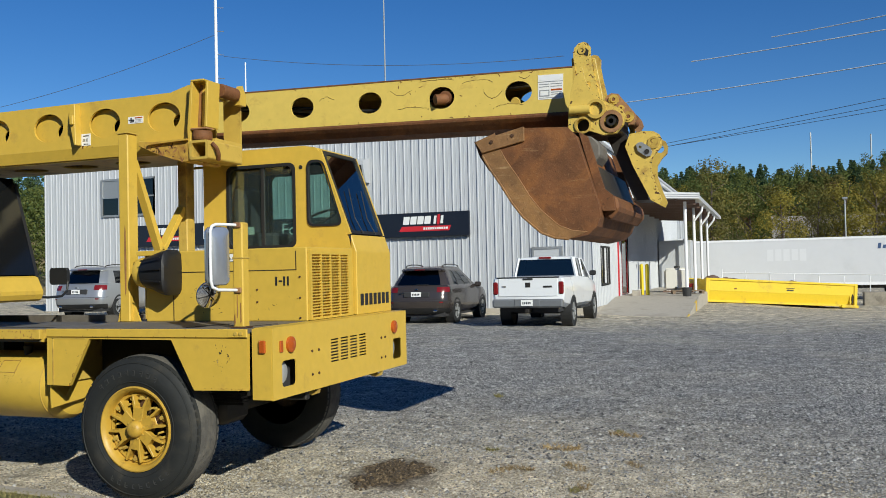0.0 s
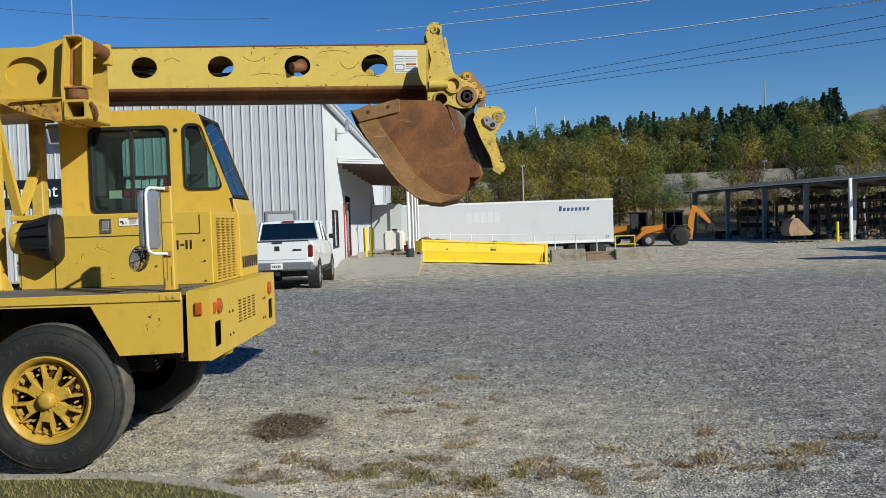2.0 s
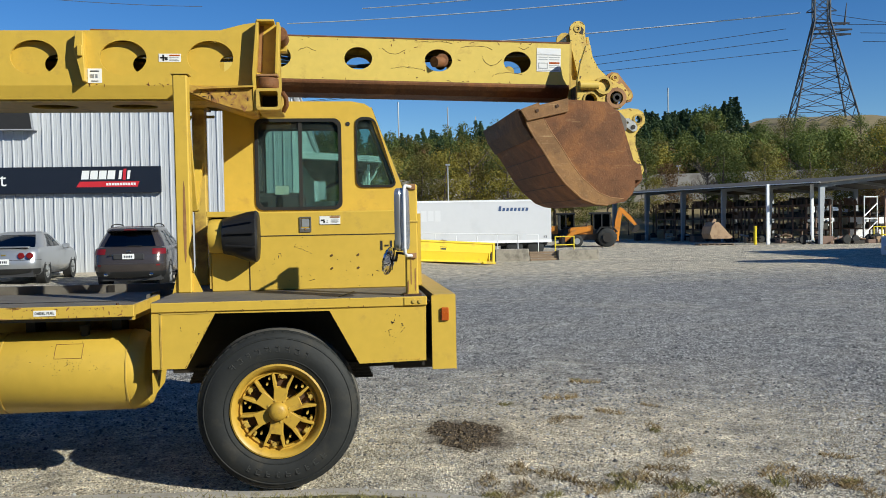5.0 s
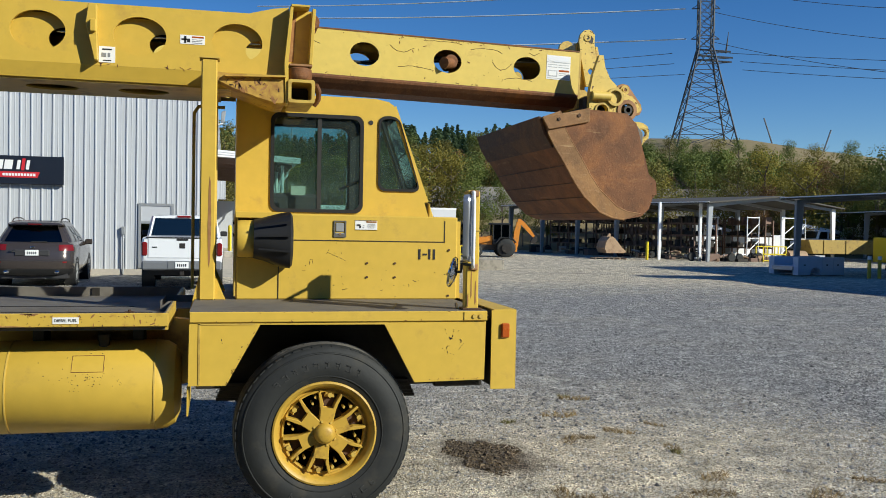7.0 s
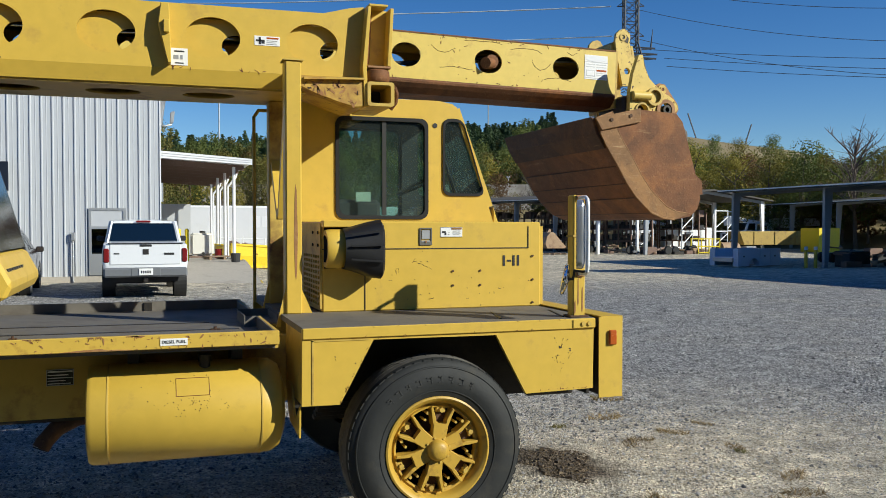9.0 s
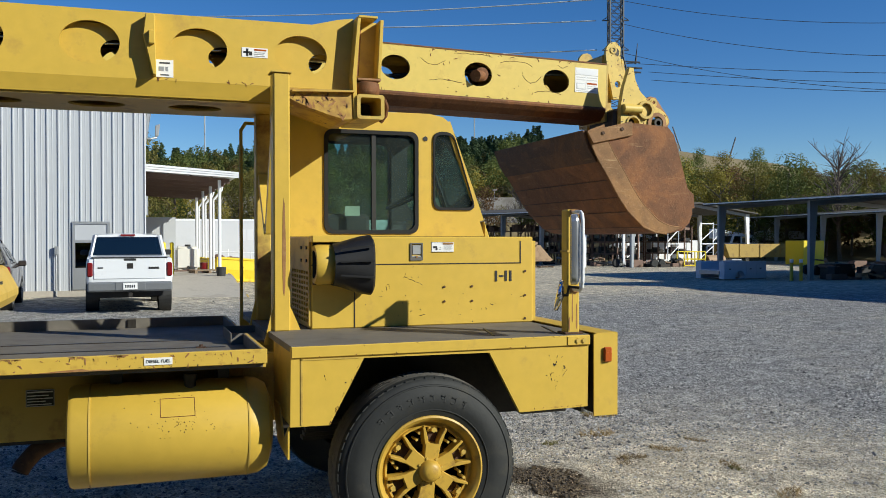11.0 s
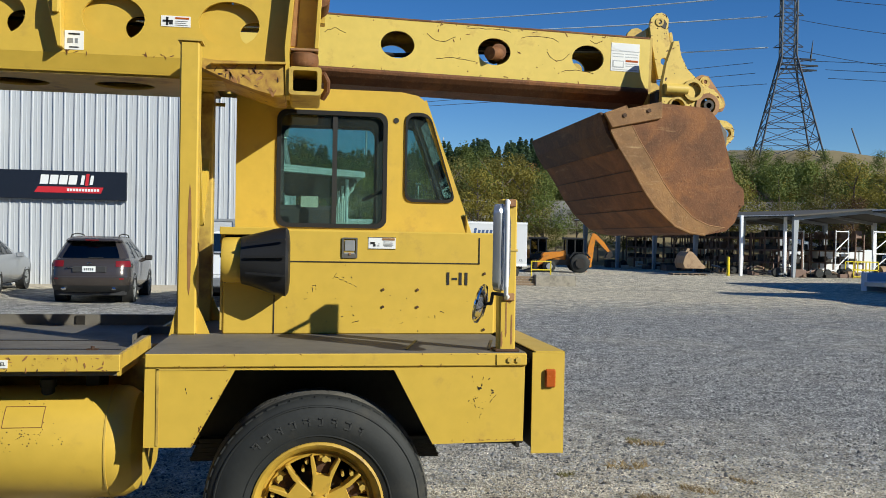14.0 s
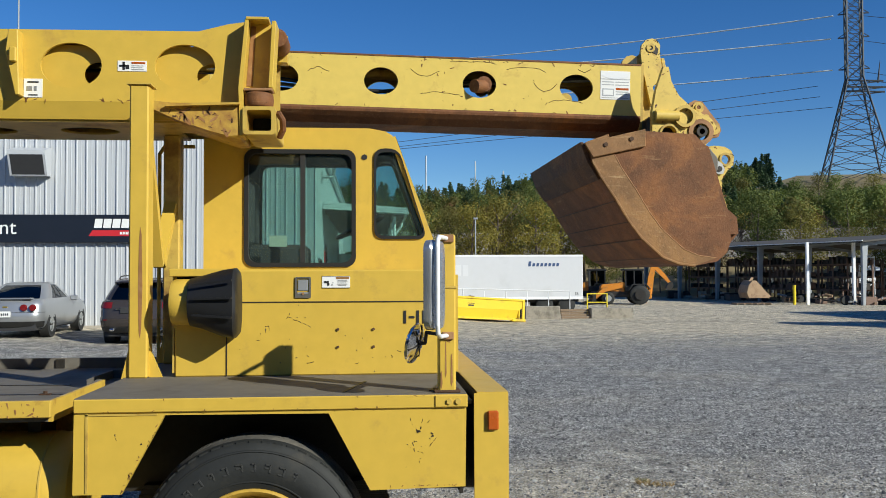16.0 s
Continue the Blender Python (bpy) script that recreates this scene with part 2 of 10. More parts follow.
def finish(bm, name, mat, smooth=False):
    me = bpy.data.meshes.new(name)
    bmesh.ops.recalc_face_normals(bm, faces=bm.faces)
    bm.to_mesh(me)
    bm.free()
    if isinstance(mat, (list, tuple)):
        for m in mat:
            me.materials.append(m)
    elif mat:
        me.materials.append(mat)
    if smooth:
        for p in me.polygons:
            p.use_smooth = True
        me.set_sharp_from_angle(angle=radians(38))
    return me


def part(name, bm, mat, parent, label="", smooth=False):
    """One mesh under a thing or part; the bmesh is in world metres."""
    o = at_origin(parent)
    bm.transform(Matrix.Translation(-o))
    ob = new(name, finish(bm, name, mat, smooth))
    ob.parent = parent
    if label:
        ob["label"] = label
    return ob


def thing(name, base, label, category, group="", kind=""):
    ob = new(name)
    ob.empty_display_size = 0.2
    ob.location = base
    return tagged(ob, label, category, group, kind)


def solid(name, bm, mat, label, category="", kind="", group="", smooth=False):
    return tagged(new(name, finish(bm, name, mat, smooth)), label, category, group, kind)


def box(bm, x0, x1, y0, y1, z0, z1, bevel=0.0, seg=1):
    r = bmesh.ops.create_cube(bm, size=1.0, matrix=Matrix.LocRotScale(((x0 + x1) / 2, (y0 + y1) / 2, (z0 + z1) / 2), None, (abs(x1 - x0), abs(y1 - y0), abs(z1 - z0))))
    if bevel:
        es = list({e for v in r["verts"] for e in v.link_edges})
        bmesh.ops.bevel(bm, geom=es, offset=bevel, segments=seg, affect='EDGES', clamp_overlap=True)
    return bm


def prism(bm, pts, axis, a, b, bevel=0.0):
    """A polygon in the plane across an axis, drawn out from a to b."""
    def put(p, v):
        u, w = p
        return {"x": (v, u, w), "y": (u, v, w), "z": (u, w, v)}[axis]
    lo = [bm.verts.new(put(p, a)) for p in pts]
    hi = [bm.verts.new(put(p, b)) for p in pts]
    n = len(pts)
    fs = [bm.faces.new(lo), bm.faces.new(hi[::-1])]
    for i in range(n):
        fs.append(bm.faces.new((lo[i], hi[i], hi[(i + 1) % n], lo[(i + 1) % n])))
    if bevel:
        es = list({e for f in fs for e in f.edges})
        bmesh.ops.bevel(bm, geom=es, offset=bevel, segments=1, affect='EDGES', clamp_overlap=True)
    return bm


def rod(bm, p0, p1, r, seg=10, r2=None):
    p0, p1 = Vector(p0), Vector(p1)
    d = p1 - p0
    m = Matrix.Translation((p0 + p1) / 2) @ d.to_track_quat('Z', 'Y').to_matrix().to_4x4()
    bmesh.ops.create_cone(bm, cap_ends=True, segments=seg, radius1=r, radius2=r if r2 is None else r2, depth=d.length, matrix=m)
    return bm


def beam(bm, p0, p1, w, h):
    p0, p1 = Vector(p0), Vector(p1)
    d = p1 - p0
    m = Matrix.Translation((p0 + p1) / 2) @ d.to_track_quat('Z', 'Y').to_matrix().to_4x4() @ Matrix.Diagonal((w, h, d.length, 1))
    bmesh.ops.create_cube(bm, size=1.0, matrix=m)
    return bm


def pipe(bm, pts, r, seg=8):
    for i in range(len(pts) - 1):
        rod(bm, pts[i], pts[i + 1], r, seg)
    for p in pts[1:-1]:
        bmesh.ops.create_uvsphere(bm, u_segments=seg, v_segments=6, radius=r, matrix=Matrix.Translation(p))
    return bm


def turned(bm, prof, centre, axis="y", seg=48, caps=True):
    """A turned form: profile of (offset along axis, radius)."""
    rings = []
    for a, r in prof:
        ring = []
        for i in range(seg):
            t = 2 * math.pi * i / seg
            c, s = r * math.cos(t), r * math.sin(t)
            v = {"y": (c, a, s), "x": (a, c, s), "z": (c, s, a)}[axis]
            ring.append(bm.verts.new(Vector(centre) + Vector(v)))
        rings.append(ring)
    for q, w in zip(rings, rings[1:]):
        for i in range(seg):
            bm.faces.new((q[i], q[(i + 1) % seg], w[(i + 1) % seg], w[i]))
    if caps and prof[0][1] > 1e-4:
        bm.faces.new(rings[0])
    if caps and prof[-1][1] > 1e-4:
        bm.faces.new(rings[-1])
    return bm


def ring_pts(cx, cz, r, n=28, r2=None):
    return [(cx + r * math.cos(2 * math.pi * i / n), cz + (r2 or r) * math.sin(2 * math.pi * i / n)) for i in range(n)]


def rounded(x0, x1, z0, z1, r, n=5):
    out = []
    for cx, cz, a0 in ((x1 - r, z1 - r, 0), (x0 + r, z1 - r, 90), (x0 + r, z0 + r, 180), (x1 - r, z0 + r, 270)):
        for i in range(n + 1):
            a = radians(a0 + 90 * i / n)
            out.append((cx + r * math.cos(a), cz + r * math.sin(a)))
    return out


def plate(bm, outer, holes, axis, a, b):
    """A flat plate with openings through it, from a to b along axis."""
    def put(p, v):
        u, w = p
        return {"x": (v, u, w), "y": (u, v, w), "z": (u, w, v)}[axis]
    es = []
    for loop in (outer, *holes):
        vs = [bm.verts.new(put(p, a)) for p in loop]
        es += [bm.edges.new((vs[i], vs[(i + 1) % len(vs)])) for i in range(len(vs))]
    r = bmesh.ops.triangle_fill(bm, use_beauty=True, use_dissolve=False, edges=es)
    fs = [g for g in r["geom"] if isinstance(g, bmesh.types.BMFace)]
    e = bmesh.ops.extrude_face_region(bm, geom=fs)
    shift = Vector(put((0, 0), b)) - Vector(put((0, 0), a))
    bmesh.ops.translate(bm, vec=shift, verts=[g for g in e["geom"] if isinstance(g, bmesh.types.BMVert)])
    return bm


def lettering(body, size, m, name="lettering", extrude=0.002):
    """Lettering as a mesh in world metres, laid out by the matrix m."""
    cu = bpy.data.curves.new(name, 'FONT')
    cu.body, cu.size, cu.extrude = body, size, extrude
    cu.align_x, cu.align_y = 'CENTER', 'CENTER'
    ob = bpy.data.objects.new(name, cu)
    scene.collection.objects.link(ob)
    dg = bpy.context.evaluated_depsgraph_get()
    me = bpy.data.meshes.new_from_object(ob.evaluated_get(dg))
    bm = bmesh.new()
    bm.from_mesh(me)
    bm.transform(m)
    bpy.data.objects.remove(ob)
    bpy.data.curves.remove(cu)
    bpy.data.meshes.remove(me)
    return bm


B = bmesh.new
FRONT = Matrix.Rotation(radians(90), 4, 'X')


def step(t):
    t = min(1.0, max(0.0, t))
    return t * t * (3 - 2 * t)


# ---- ground ----
def lot_height(x, y):
    rise = (0.09 * step((-x - 3) / 3) + 0.15 * step((-x - 9) / 4)) * step((y - 13) / 9)
    return rise - 0.47 * step((x + 2.2) / 6) * step((y - 27) / 14)


def hill_height(x, y):
    """The hillside behind the yard: a bank, a bench with a road on it, and a wooded ridge."""
    r = math.hypot(x + 3, y)
    az = math.degrees(math.atan2(x + 3, max(y, 0.1) if y > 0 else y))
    bank = 5.0 * step((r - 96) / 22)
    top = 10.6 + 3.0 * step((az - 3) / 10) + 3.9 * step((az - 22) / 5) - 3.5 * step((az - 33) / 4) - 5.5 * step((az - 38) / 6)
    ridge = top * step((r - 116) / 84)
    return (bank + ridge) * (0.25 + 0.75 * step((az + 75) / 25))


def ground_height(x, y):
    h = lot_height(x, y)
    if y > 60 or x > 60 or x < -60:
        h += hill_height(x, y)
    return h + 0.006 * noise.noise((x * 1.3, y * 1.3, 0))


def grid_axis(fine0, fine1, stepf, far):
    a = [fine0]
    while a[-1] < fine1:
        a.append(a[-1] + stepf)
    s = stepf
    while a[-1] < far:
        s *= 1.22
        a.append(a[-1] + s)
    s = stepf
    while a[0] > -far:
        s *= 1.22
        a.insert(0, a[0] - s)
    return a


def gravel_material():
    m = bpy.data.materials.new("gravel yard")
    m.use_nodes = True
    n, l = m.node_tree.nodes, m.node_tree.links
    b = n["Principled BSDF"]
    b.inputs["Roughness"].default_value = 0.9
    co = n.new("ShaderNodeTexCoord")

    def noise_tex(scale, detail=6, rough=0.6):
        t = n.new("ShaderNodeTexNoise")
        t.inputs["Scale"].default_value, t.inputs["Detail"].default_value, t.inputs["Roughness"].default_value = scale, detail, rough
        l.new(co.outputs["Object"], t.inputs["Vector"])
        return t

    def ramp(src, stops):
        r = n.new("ShaderNodeValToRGB")
        while len(r.color_ramp.elements) < len(stops):
            r.color_ramp.elements.new(0.5)
        for e, (p, c) in zip(r.color_ramp.elements, stops):
            e.position, e.color = p, (*c, 1)
        l.new(src, r.inputs["Fac"])
        return r.outputs["Color"]

    def mix(fac, a, c):
        x = n.new("ShaderNodeMix")
        x.data_type = 'RGBA'
        if isinstance(fac, float):
            x.inputs[0].default_value = fac
        else:
            l.new(fac, x.inputs[0])
        l.new(a, x.inputs[6])
        l.new(c, x.inputs[7])
        return x.outputs[2]

    stones = n.new("ShaderNodeTexVoronoi")
    stones.inputs["Scale"].default_value = 66
    l.new(co.outputs["Object"], stones.inputs["Vector"])
    sepc = n.new("ShaderNodeSeparateColor")
    l.new(stones.outputs["Color"], sepc.inputs[0])
    grey = ramp(sepc.outputs[0], [(0.0, (0.03, 0.03, 0.031)), (0.22, (0.10, 0.10, 0.10)), (0.5, (0.245, 0.243, 0.240)), (0.8, (0.40, 0.393, 0.380)), (1.0, (0.74, 0.72, 0.69))])
    tan = ramp(sepc.outputs[1], [(0.0, (0.24, 0.20, 0.14)), (0.22, (0.50, 0.43, 0.31)), (0.6, (0.74, 0.645, 0.48)), (1.0, (0.92, 0.84, 0.68))])
    broad = noise_tex(0.35, 6, 0.6)
    patches = ramp(broad.outputs["Fac"], [(0.48, (0, 0, 0)), (0.64, (1, 1, 1))])
    sep = n.new("ShaderNodeSeparateXYZ")
    l.new(co.outputs["Object"], sep.inputs[0])
    # the trodden, tan strip beside the lawn
    wob = noise_tex(0.8, 5)
    mad = n.new("ShaderNodeMath")
    mad.operation = 'MULTIPLY_ADD'
    mad.inputs[1].default_value, mad.inputs[2].default_value = 4.0, -2.0
    l.new(wob.outputs["Fac"], mad.inputs[0])
    addy = n.new("ShaderNodeMath")
    addy.operation = 'ADD'
    l.new(sep.outputs[1], addy.inputs[0])
    l.new(mad.outputs[0], addy.inputs[1])
    near = n.new("ShaderNodeMapRange")
    near.inputs["From Min"].default_value, near.inputs["From Max"].default_value = 10.2, 6.2
    l.new(addy.outputs[0], near.inputs["Value"])
    side = n.new("ShaderNodeMapRange")
    side.inputs["From Min"].default_value, side.inputs["From Max"].default_value = 1.8, -0.8
    side.inputs["To Min"].default_value = 0.06
    l.new(sep.outputs[0], side.inputs["Value"])
    strip = n.new("ShaderNodeMath")
    strip.operation = 'MULTIPLY'
    l.new(near.outputs[0], strip.inputs[0])
    l.new(side.outputs[0], strip.inputs[1])
    m1 = n.new("ShaderNodeMath")
    m1.operation = 'MULTIPLY'
    m1.inputs[1].default_value = 0.9
    l.new(strip.outputs[0], m1.inputs[0])
    col = mix(m1.outputs[0], grey, tan)
    half = n.new("ShaderNodeMath")
    half.operation = 'MULTIPLY'
    half.inputs[1].default_value = 0.22
    l.new(patches, half.inputs[0])
    col = mix(half.outputs[0], col, tan)
    # the hard, sandy surface further off
    far = n.new("ShaderNodeMapRange")
    far.inputs["From Min"].default_value, far.inputs["From Max"].default_value = 21.0, 28.5
    sc = n.new("ShaderNodeMath")
    sc.operation = 'MULTIPLY_ADD'
    sc.inputs[1].default_value, sc.inputs[2].default_value = 1.6, 0.0
    l.new(mad.outputs[0], sc.inputs[0])
    addf = n.new("ShaderNodeMath")
    addf.operation = 'ADD'
    l.new(sep.outputs[1], addf.inputs[0])
    l.new(sc.outputs[0], addf.inputs[1])
    l.new(addf.outputs[0], far.inputs["Value"])
    sand = noise_tex(1.6, 8, 0.7)
    sandc = ramp(sand.outputs["Fac"], [(0.25, (0.39, 0.34, 0.25)), (0.5, (0.59, 0.52, 0.395)), (0.75, (0.76, 0.67, 0.51))])
    col = mix(far.outputs[0], col, sandc)
    # long faint bands where wheels have sorted the stones
    stretch = n.new("ShaderNodeMapping")
    stretch.inputs["Scale"].default_value = (0.10, 0.9, 1.0)
    stretch.inputs["Rotation"].default_value = (0, 0, radians(-6))
    l.new(co.outputs["Object"], stretch.inputs["Vector"])
    bands = noise_tex(1.0, 5, 0.6)
    l.new(stretch.outputs[0], bands.inputs["Vector"])
    bandc = ramp(bands.outputs["Fac"], [(0.3, (0.80, 0.80, 0.82)), (0.5, (1, 1, 1)), (0.72, (1.0, 0.98, 0.95))])
    speck = noise_tex(3.2, 10, 0.86)
    speckc = ramp(speck.outputs["Fac"], [(0.36, (0.26, 0.26, 0.27)), (0.5, (0.86, 0.86, 0.86)), (0.64, (1.70, 1.70, 1.68))])
    mul0 = n.new("ShaderNodeMix")
    mul0.data_type, mul0.blend_type = 'RGBA', 'MULTIPLY'
    mul0.inputs[0].default_value = 1.0
    l.new(col, mul0.inputs[6])
    l.new(speckc, mul0.inputs[7])
    col = mul0.outputs[2]
    mul = n.new("ShaderNodeMix")
    mul.data_type, mul.blend_type = 'RGBA', 'MULTIPLY'
    mul.inputs[0].default_value = 1.0
    l.new(col, mul.inputs[6])
    l.new(bandc, mul.inputs[7])
    col = mul.outputs[2]
    # dead roots and brown litter in the strip
    litter = noise_tex(1.7, 8, 0.72)
    litc = ramp(litter.outputs["Fac"], [(0.58, (0, 0, 0)), (0.68, (1, 1, 1))])
    lm = n.new("ShaderNodeMath")
    lm.operation = 'MULTIPLY'
    l.new(near.outputs[0], lm.inputs[0])
    l.new(litc, lm.inputs[1])
    lm2 = n.new("ShaderNodeMath")
    lm2.operation = 'MULTIPLY'
    lm2.inputs[1].default_value = 0.55
    l.new(lm.outputs[0], lm2.inputs[0])
    brown = ramp(sepc.outputs[2], [(0.0, (0.05, 0.04, 0.02)), (1.0, (0.26, 0.20, 0.10))])
    col = mix(lm2.outputs[0], col, brown)
    # spilt oil
    for cx, cy, rx, ry in ((-2.46, 6.50, 0.27, 0.33), (-2.38, 6.10, 0.30, 0.24), (-1.68, 7.18, 0.045, 0.035)):
        off = n.new("ShaderNodeMapping")
        off.inputs["Location"].default_value = (-cx / rx, -cy / ry, 0)
        off.inputs["Scale"].default_value = (1 / rx, 1 / ry, 0)
        l.new(co.outputs["Object"], off.inputs["Vector"])
        ln = n.new("ShaderNodeVectorMath")
        ln.operation = 'LENGTH'
        l.new(off.outputs[0], ln.inputs[0])
        ragged = noise_tex(5.0, 7, 0.7)
        sm = n.new("ShaderNodeMath")
        sm.operation = 'MULTIPLY_ADD'
        sm.inputs[1].default_value = 1.5
        l.new(ragged.outputs["Fac"], sm.inputs[0])
        l.new(ln.outputs["Value"], sm.inputs[2])
        oil = ramp(sm.outputs[0], [(0.0, (1, 1, 1)), (0.50, (0.92, 0.92, 0.92)), (0.90, (0, 0, 0))])
        half_s = n.new("ShaderNodeMath")
        half_s.operation = 'MULTIPLY'
        half_s.inputs[1].default_value = 0.37
        l.new(sm.outputs[0], half_s.inputs[0])
        l.new(half_s.outputs[0], oil.node.inputs["Fac"])
        oilc = ramp(sepc.outputs[1], [(0.0, (0.018, 0.012, 0.006)), (0.6, (0.066, 0.044, 0.021)), (1.0, (0.21, 0.15, 0.085))])
        col = mix(oil, col, oilc)
    l.new(col, b.inputs["Base Color"])
    bp = n.new("ShaderNodeBump")
    bp.inputs["Strength"].default_value, bp.inputs["Distance"].default_value = 0.8, 0.025
    l.new(stones.outputs["Distance"], bp.inputs["Height"])
    bp2 = n.new("ShaderNodeBump")
    bp2.inputs["Strength"].default_value, bp2.inputs["Distance"].default_value = 0.5, 0.06
    mid = noise_tex(5, 5)
    l.new(mid.outputs["Fac"], bp2.inputs["Height"])
    l.new(bp2.outputs["Normal"], bp.inputs["Normal"])
    l.new(bp.outputs["Normal"], b.inputs["Normal"])
    return m


def hill_material():
    return material("dry grass and leaf litter", (0.24, 0.185, 0.09), 0.95, spread=0.35, grain=0.6, bump=0.3, dirt=(0.12, 0.12, 0.045), dirt_amount=0.4, dirt_scale=0.06)


GRAVEL, HILL = gravel_material(), hill_material()
xs, ys = grid_axis(-32, 40, 1.0, 1500), grid_axis(-6, 70, 1.0, 1500)
verts = [(x, y, ground_height(x, y)) for y in ys for x in xs]
nx = len(xs)
faces = [(j * nx + i, j * nx + i + 1, (j + 1) * nx + i + 1, (j + 1) * nx + i) for j in range(len(ys) - 1) for i in range(nx - 1)]
me = bpy.data.meshes.new("ground")
me.from_pydata(verts, [], faces)
me.materials.append(GRAVEL)
me.materials.append(HILL)
for p in me.polygons:
    p.use_smooth = True
    c = p.center
    p.material_index = 1 if (math.hypot(c.x + 3, c.y) > 92 or c.x < -60) else 0
tagged(new("ground", me), "grey gravel yard with sandy hard surface beyond", "ground", kind="structure")

# lawn island with a curved concrete kerb
KERB = [(-30.0, 5.6), (-9.0, 5.25), (-5.4, 5.05), (-3.8, 4.92), (-3.25, 4.86), (-2.45, 4.50), (-1.9, 4.0), (-1.5, 3.4), (-1.25, 2.7), (-1.2, 1.8), (-1.6, 0.6), (-2.4, -1.4), (-2.9, -4.0)]


def kerb_line(n=10):
    out = []
    for i in range(len(KERB) - 1):
        p = [Vector(KERB[max(0, min(len(KERB) - 1, k))]) for k in (i - 1, i, i + 1, i + 2)]
        for k in range(n):
            t = k / n
            out.append(0.5 * ((2 * p[1]) + (p[2] - p[0]) * t + (2 * p[0] - 5 * p[1] + 4 * p[2] - p[3]) * t * t + (3 * p[1] - p[0] - 3 * p[2] + p[3]) * t ** 3))
    out.append(Vector(KERB[-1]))
    return out


KL = kerb_line()


def offset_line(d):
    out = []
    for i, p in enumerate(KL):
        a, b = KL[max(0, i - 1)], KL[min(len(KL) - 1, i + 1)]
        t = (b - a).normalized()
        out.append(p + Vector((t.y, -t.x)) * d)
    return out



# lawn island and its kerb
GRASS_SOIL = material("short dry lawn", (0.085, 0.085, 0.03), 0.95, spread=0.5, grain=22, bump=0.6, dirt=(0.16, 0.12, 0.06), dirt_amount=0.45, dirt_scale=3)
bm = B()
inner_l = [p for p in offset_line(0.14)]
loop = [bm.verts.new((p.x, p.y, 0.05)) for p in inner_l] + [bm.verts.new((-30.0, -4.0, 0.05))]
bm.faces.new(loop)
bmesh.ops.triangulate(bm, faces=bm.faces)
lawn = solid("lawn", bm, GRASS_SOIL, "patchy dry lawn behind a concrete kerb", "lawn", "structure")
bm = B()
cross = [(0.0, -0.05), (0.0, 0.03), (0.012, 0.045), (0.04, 0.056), (0.12, 0.062), (0.16, 0.058), (0.16, -0.05)]
rows_k = [offset_line(d) for d, z in cross]
grid = [[bm.verts.new((rows_k[j][i].x, rows_k[j][i].y, cross[j][1] + 0.006 * noise.noise((i * 0.7, j, 3)))) for j in range(len(cross))] for i in range(len(KL))]
for a, b in zip(grid, grid[1:]):
    for j in range(len(cross) - 1):
        bm.faces.new((a[j], a[j + 1], b[j + 1], b[j]))
solid("kerb", bm, CONCRETE, "low weathered concrete kerb", "kerb", "structure", smooth=True)

# ---- metal building ----
WY, WX0, WX1 = 29.0, -28.2, -5.0
EAVE, RIDGE = 6.1, 6.75
RX = (WX0 + WX1) / 2


def top_at(x):
    return EAVE + (RIDGE - EAVE) * (1 - abs(x - RX) / (RX - WX0))


def siding(bm, u0, u1, place, pitch=0.305, z_of=None, z0=0.27, openings=()):
    """Ribbed metal siding as a folded sheet: place(u, depth, z) gives the point; openings as (u0, u1, z0, z1)."""
    us = []
    u = u0
    while u < u1 - 1e-6:
        for du, d in ((0.0, 0.0), (0.018, 0.034), (0.048, 0.034), (0.066, 0.0), (0.155, 0.0), (0.163, 0.008), (0.177, 0.008), (0.185, 0.0)):
            if u + du < u1:
                us.append((u + du, d))
        u += pitch
    us.append((u1, 0.0))
    for (ua, da), (ub, db) in zip(us, us[1:]):
        zt0, zt1 = (z_of(ua), z_of(ub)) if z_of else (EAVE, EAVE)
        spans = [(z0, None)]
        for a, b, c, d in openings:
            if ua >= a - 1e-6 and ub <= b + 0.06 and ua < b:
                spans = [(z0, c), (d, None)]
        for lo, hi in spans:
            h0, h1 = (zt0, zt1) if hi is None else (hi, hi)
            if h0 - lo < 0.01:
                continue
            q = [bm.verts.new(place(*p)) for p in ((ua, da, lo), (ub, db, lo), (ub, db, h1), (ua, da, h0))]
            bm.faces.new(q)
    return bm


OPEN_F = [(-25.2, -22.6, 4.1, 5.66), (-7.06, -6.0, 0.30, 2.34)]
bm = siding(B(), WX0, WX1, lambda u, d, z: (u, WY - d, z), z_of=top_at, openings=OPEN_F)
wall_n = solid("wall_front", bm, SIDING, "white ribbed metal wall of the showroom building", "wall", "structure")
OPEN_S = [(30.3, 32.1, 0.95, 2.35), (34.9, 36.9, 0.5, 3.0)]
bm = siding(B(), WY, 62.0, lambda u, d, z: (WX1 + d, u, z), z_of=lambda u: EAVE, openings=OPEN_S)
solid("wall_side", bm, SIDING, "white ribbed metal side wall beside the loading dock", "wall", "structure")
bm = siding(B(), WY, 62.0, lambda u, d, z: (WX0 - d, u, z), z_of=lambda u: EAVE)
solid("wall_far_side", bm, SIDING, "white ribbed metal wall", "wall", "structure")
bm = B()
box(bm, WX0 + 0.1, WX1 - 0.1, WY + 0.25, WY + 0.3, 0.2, EAVE - 0.1)
box(bm, WX1 - 0.3, WX1 - 0.25, WY + 0.3, 61.9, 0.2, EAVE - 0.1)
box(bm, WX0, WX1, 61.9, 62.0, 0.0, EAVE)
solid("wall_lining", bm, DARK, "dark inner lining behind the siding", "wall", "structure")
bm = B()
box(bm, WX0, WX1 + 0.02, WY - 0.06, WY + 0.2, -0.6, 0.272)
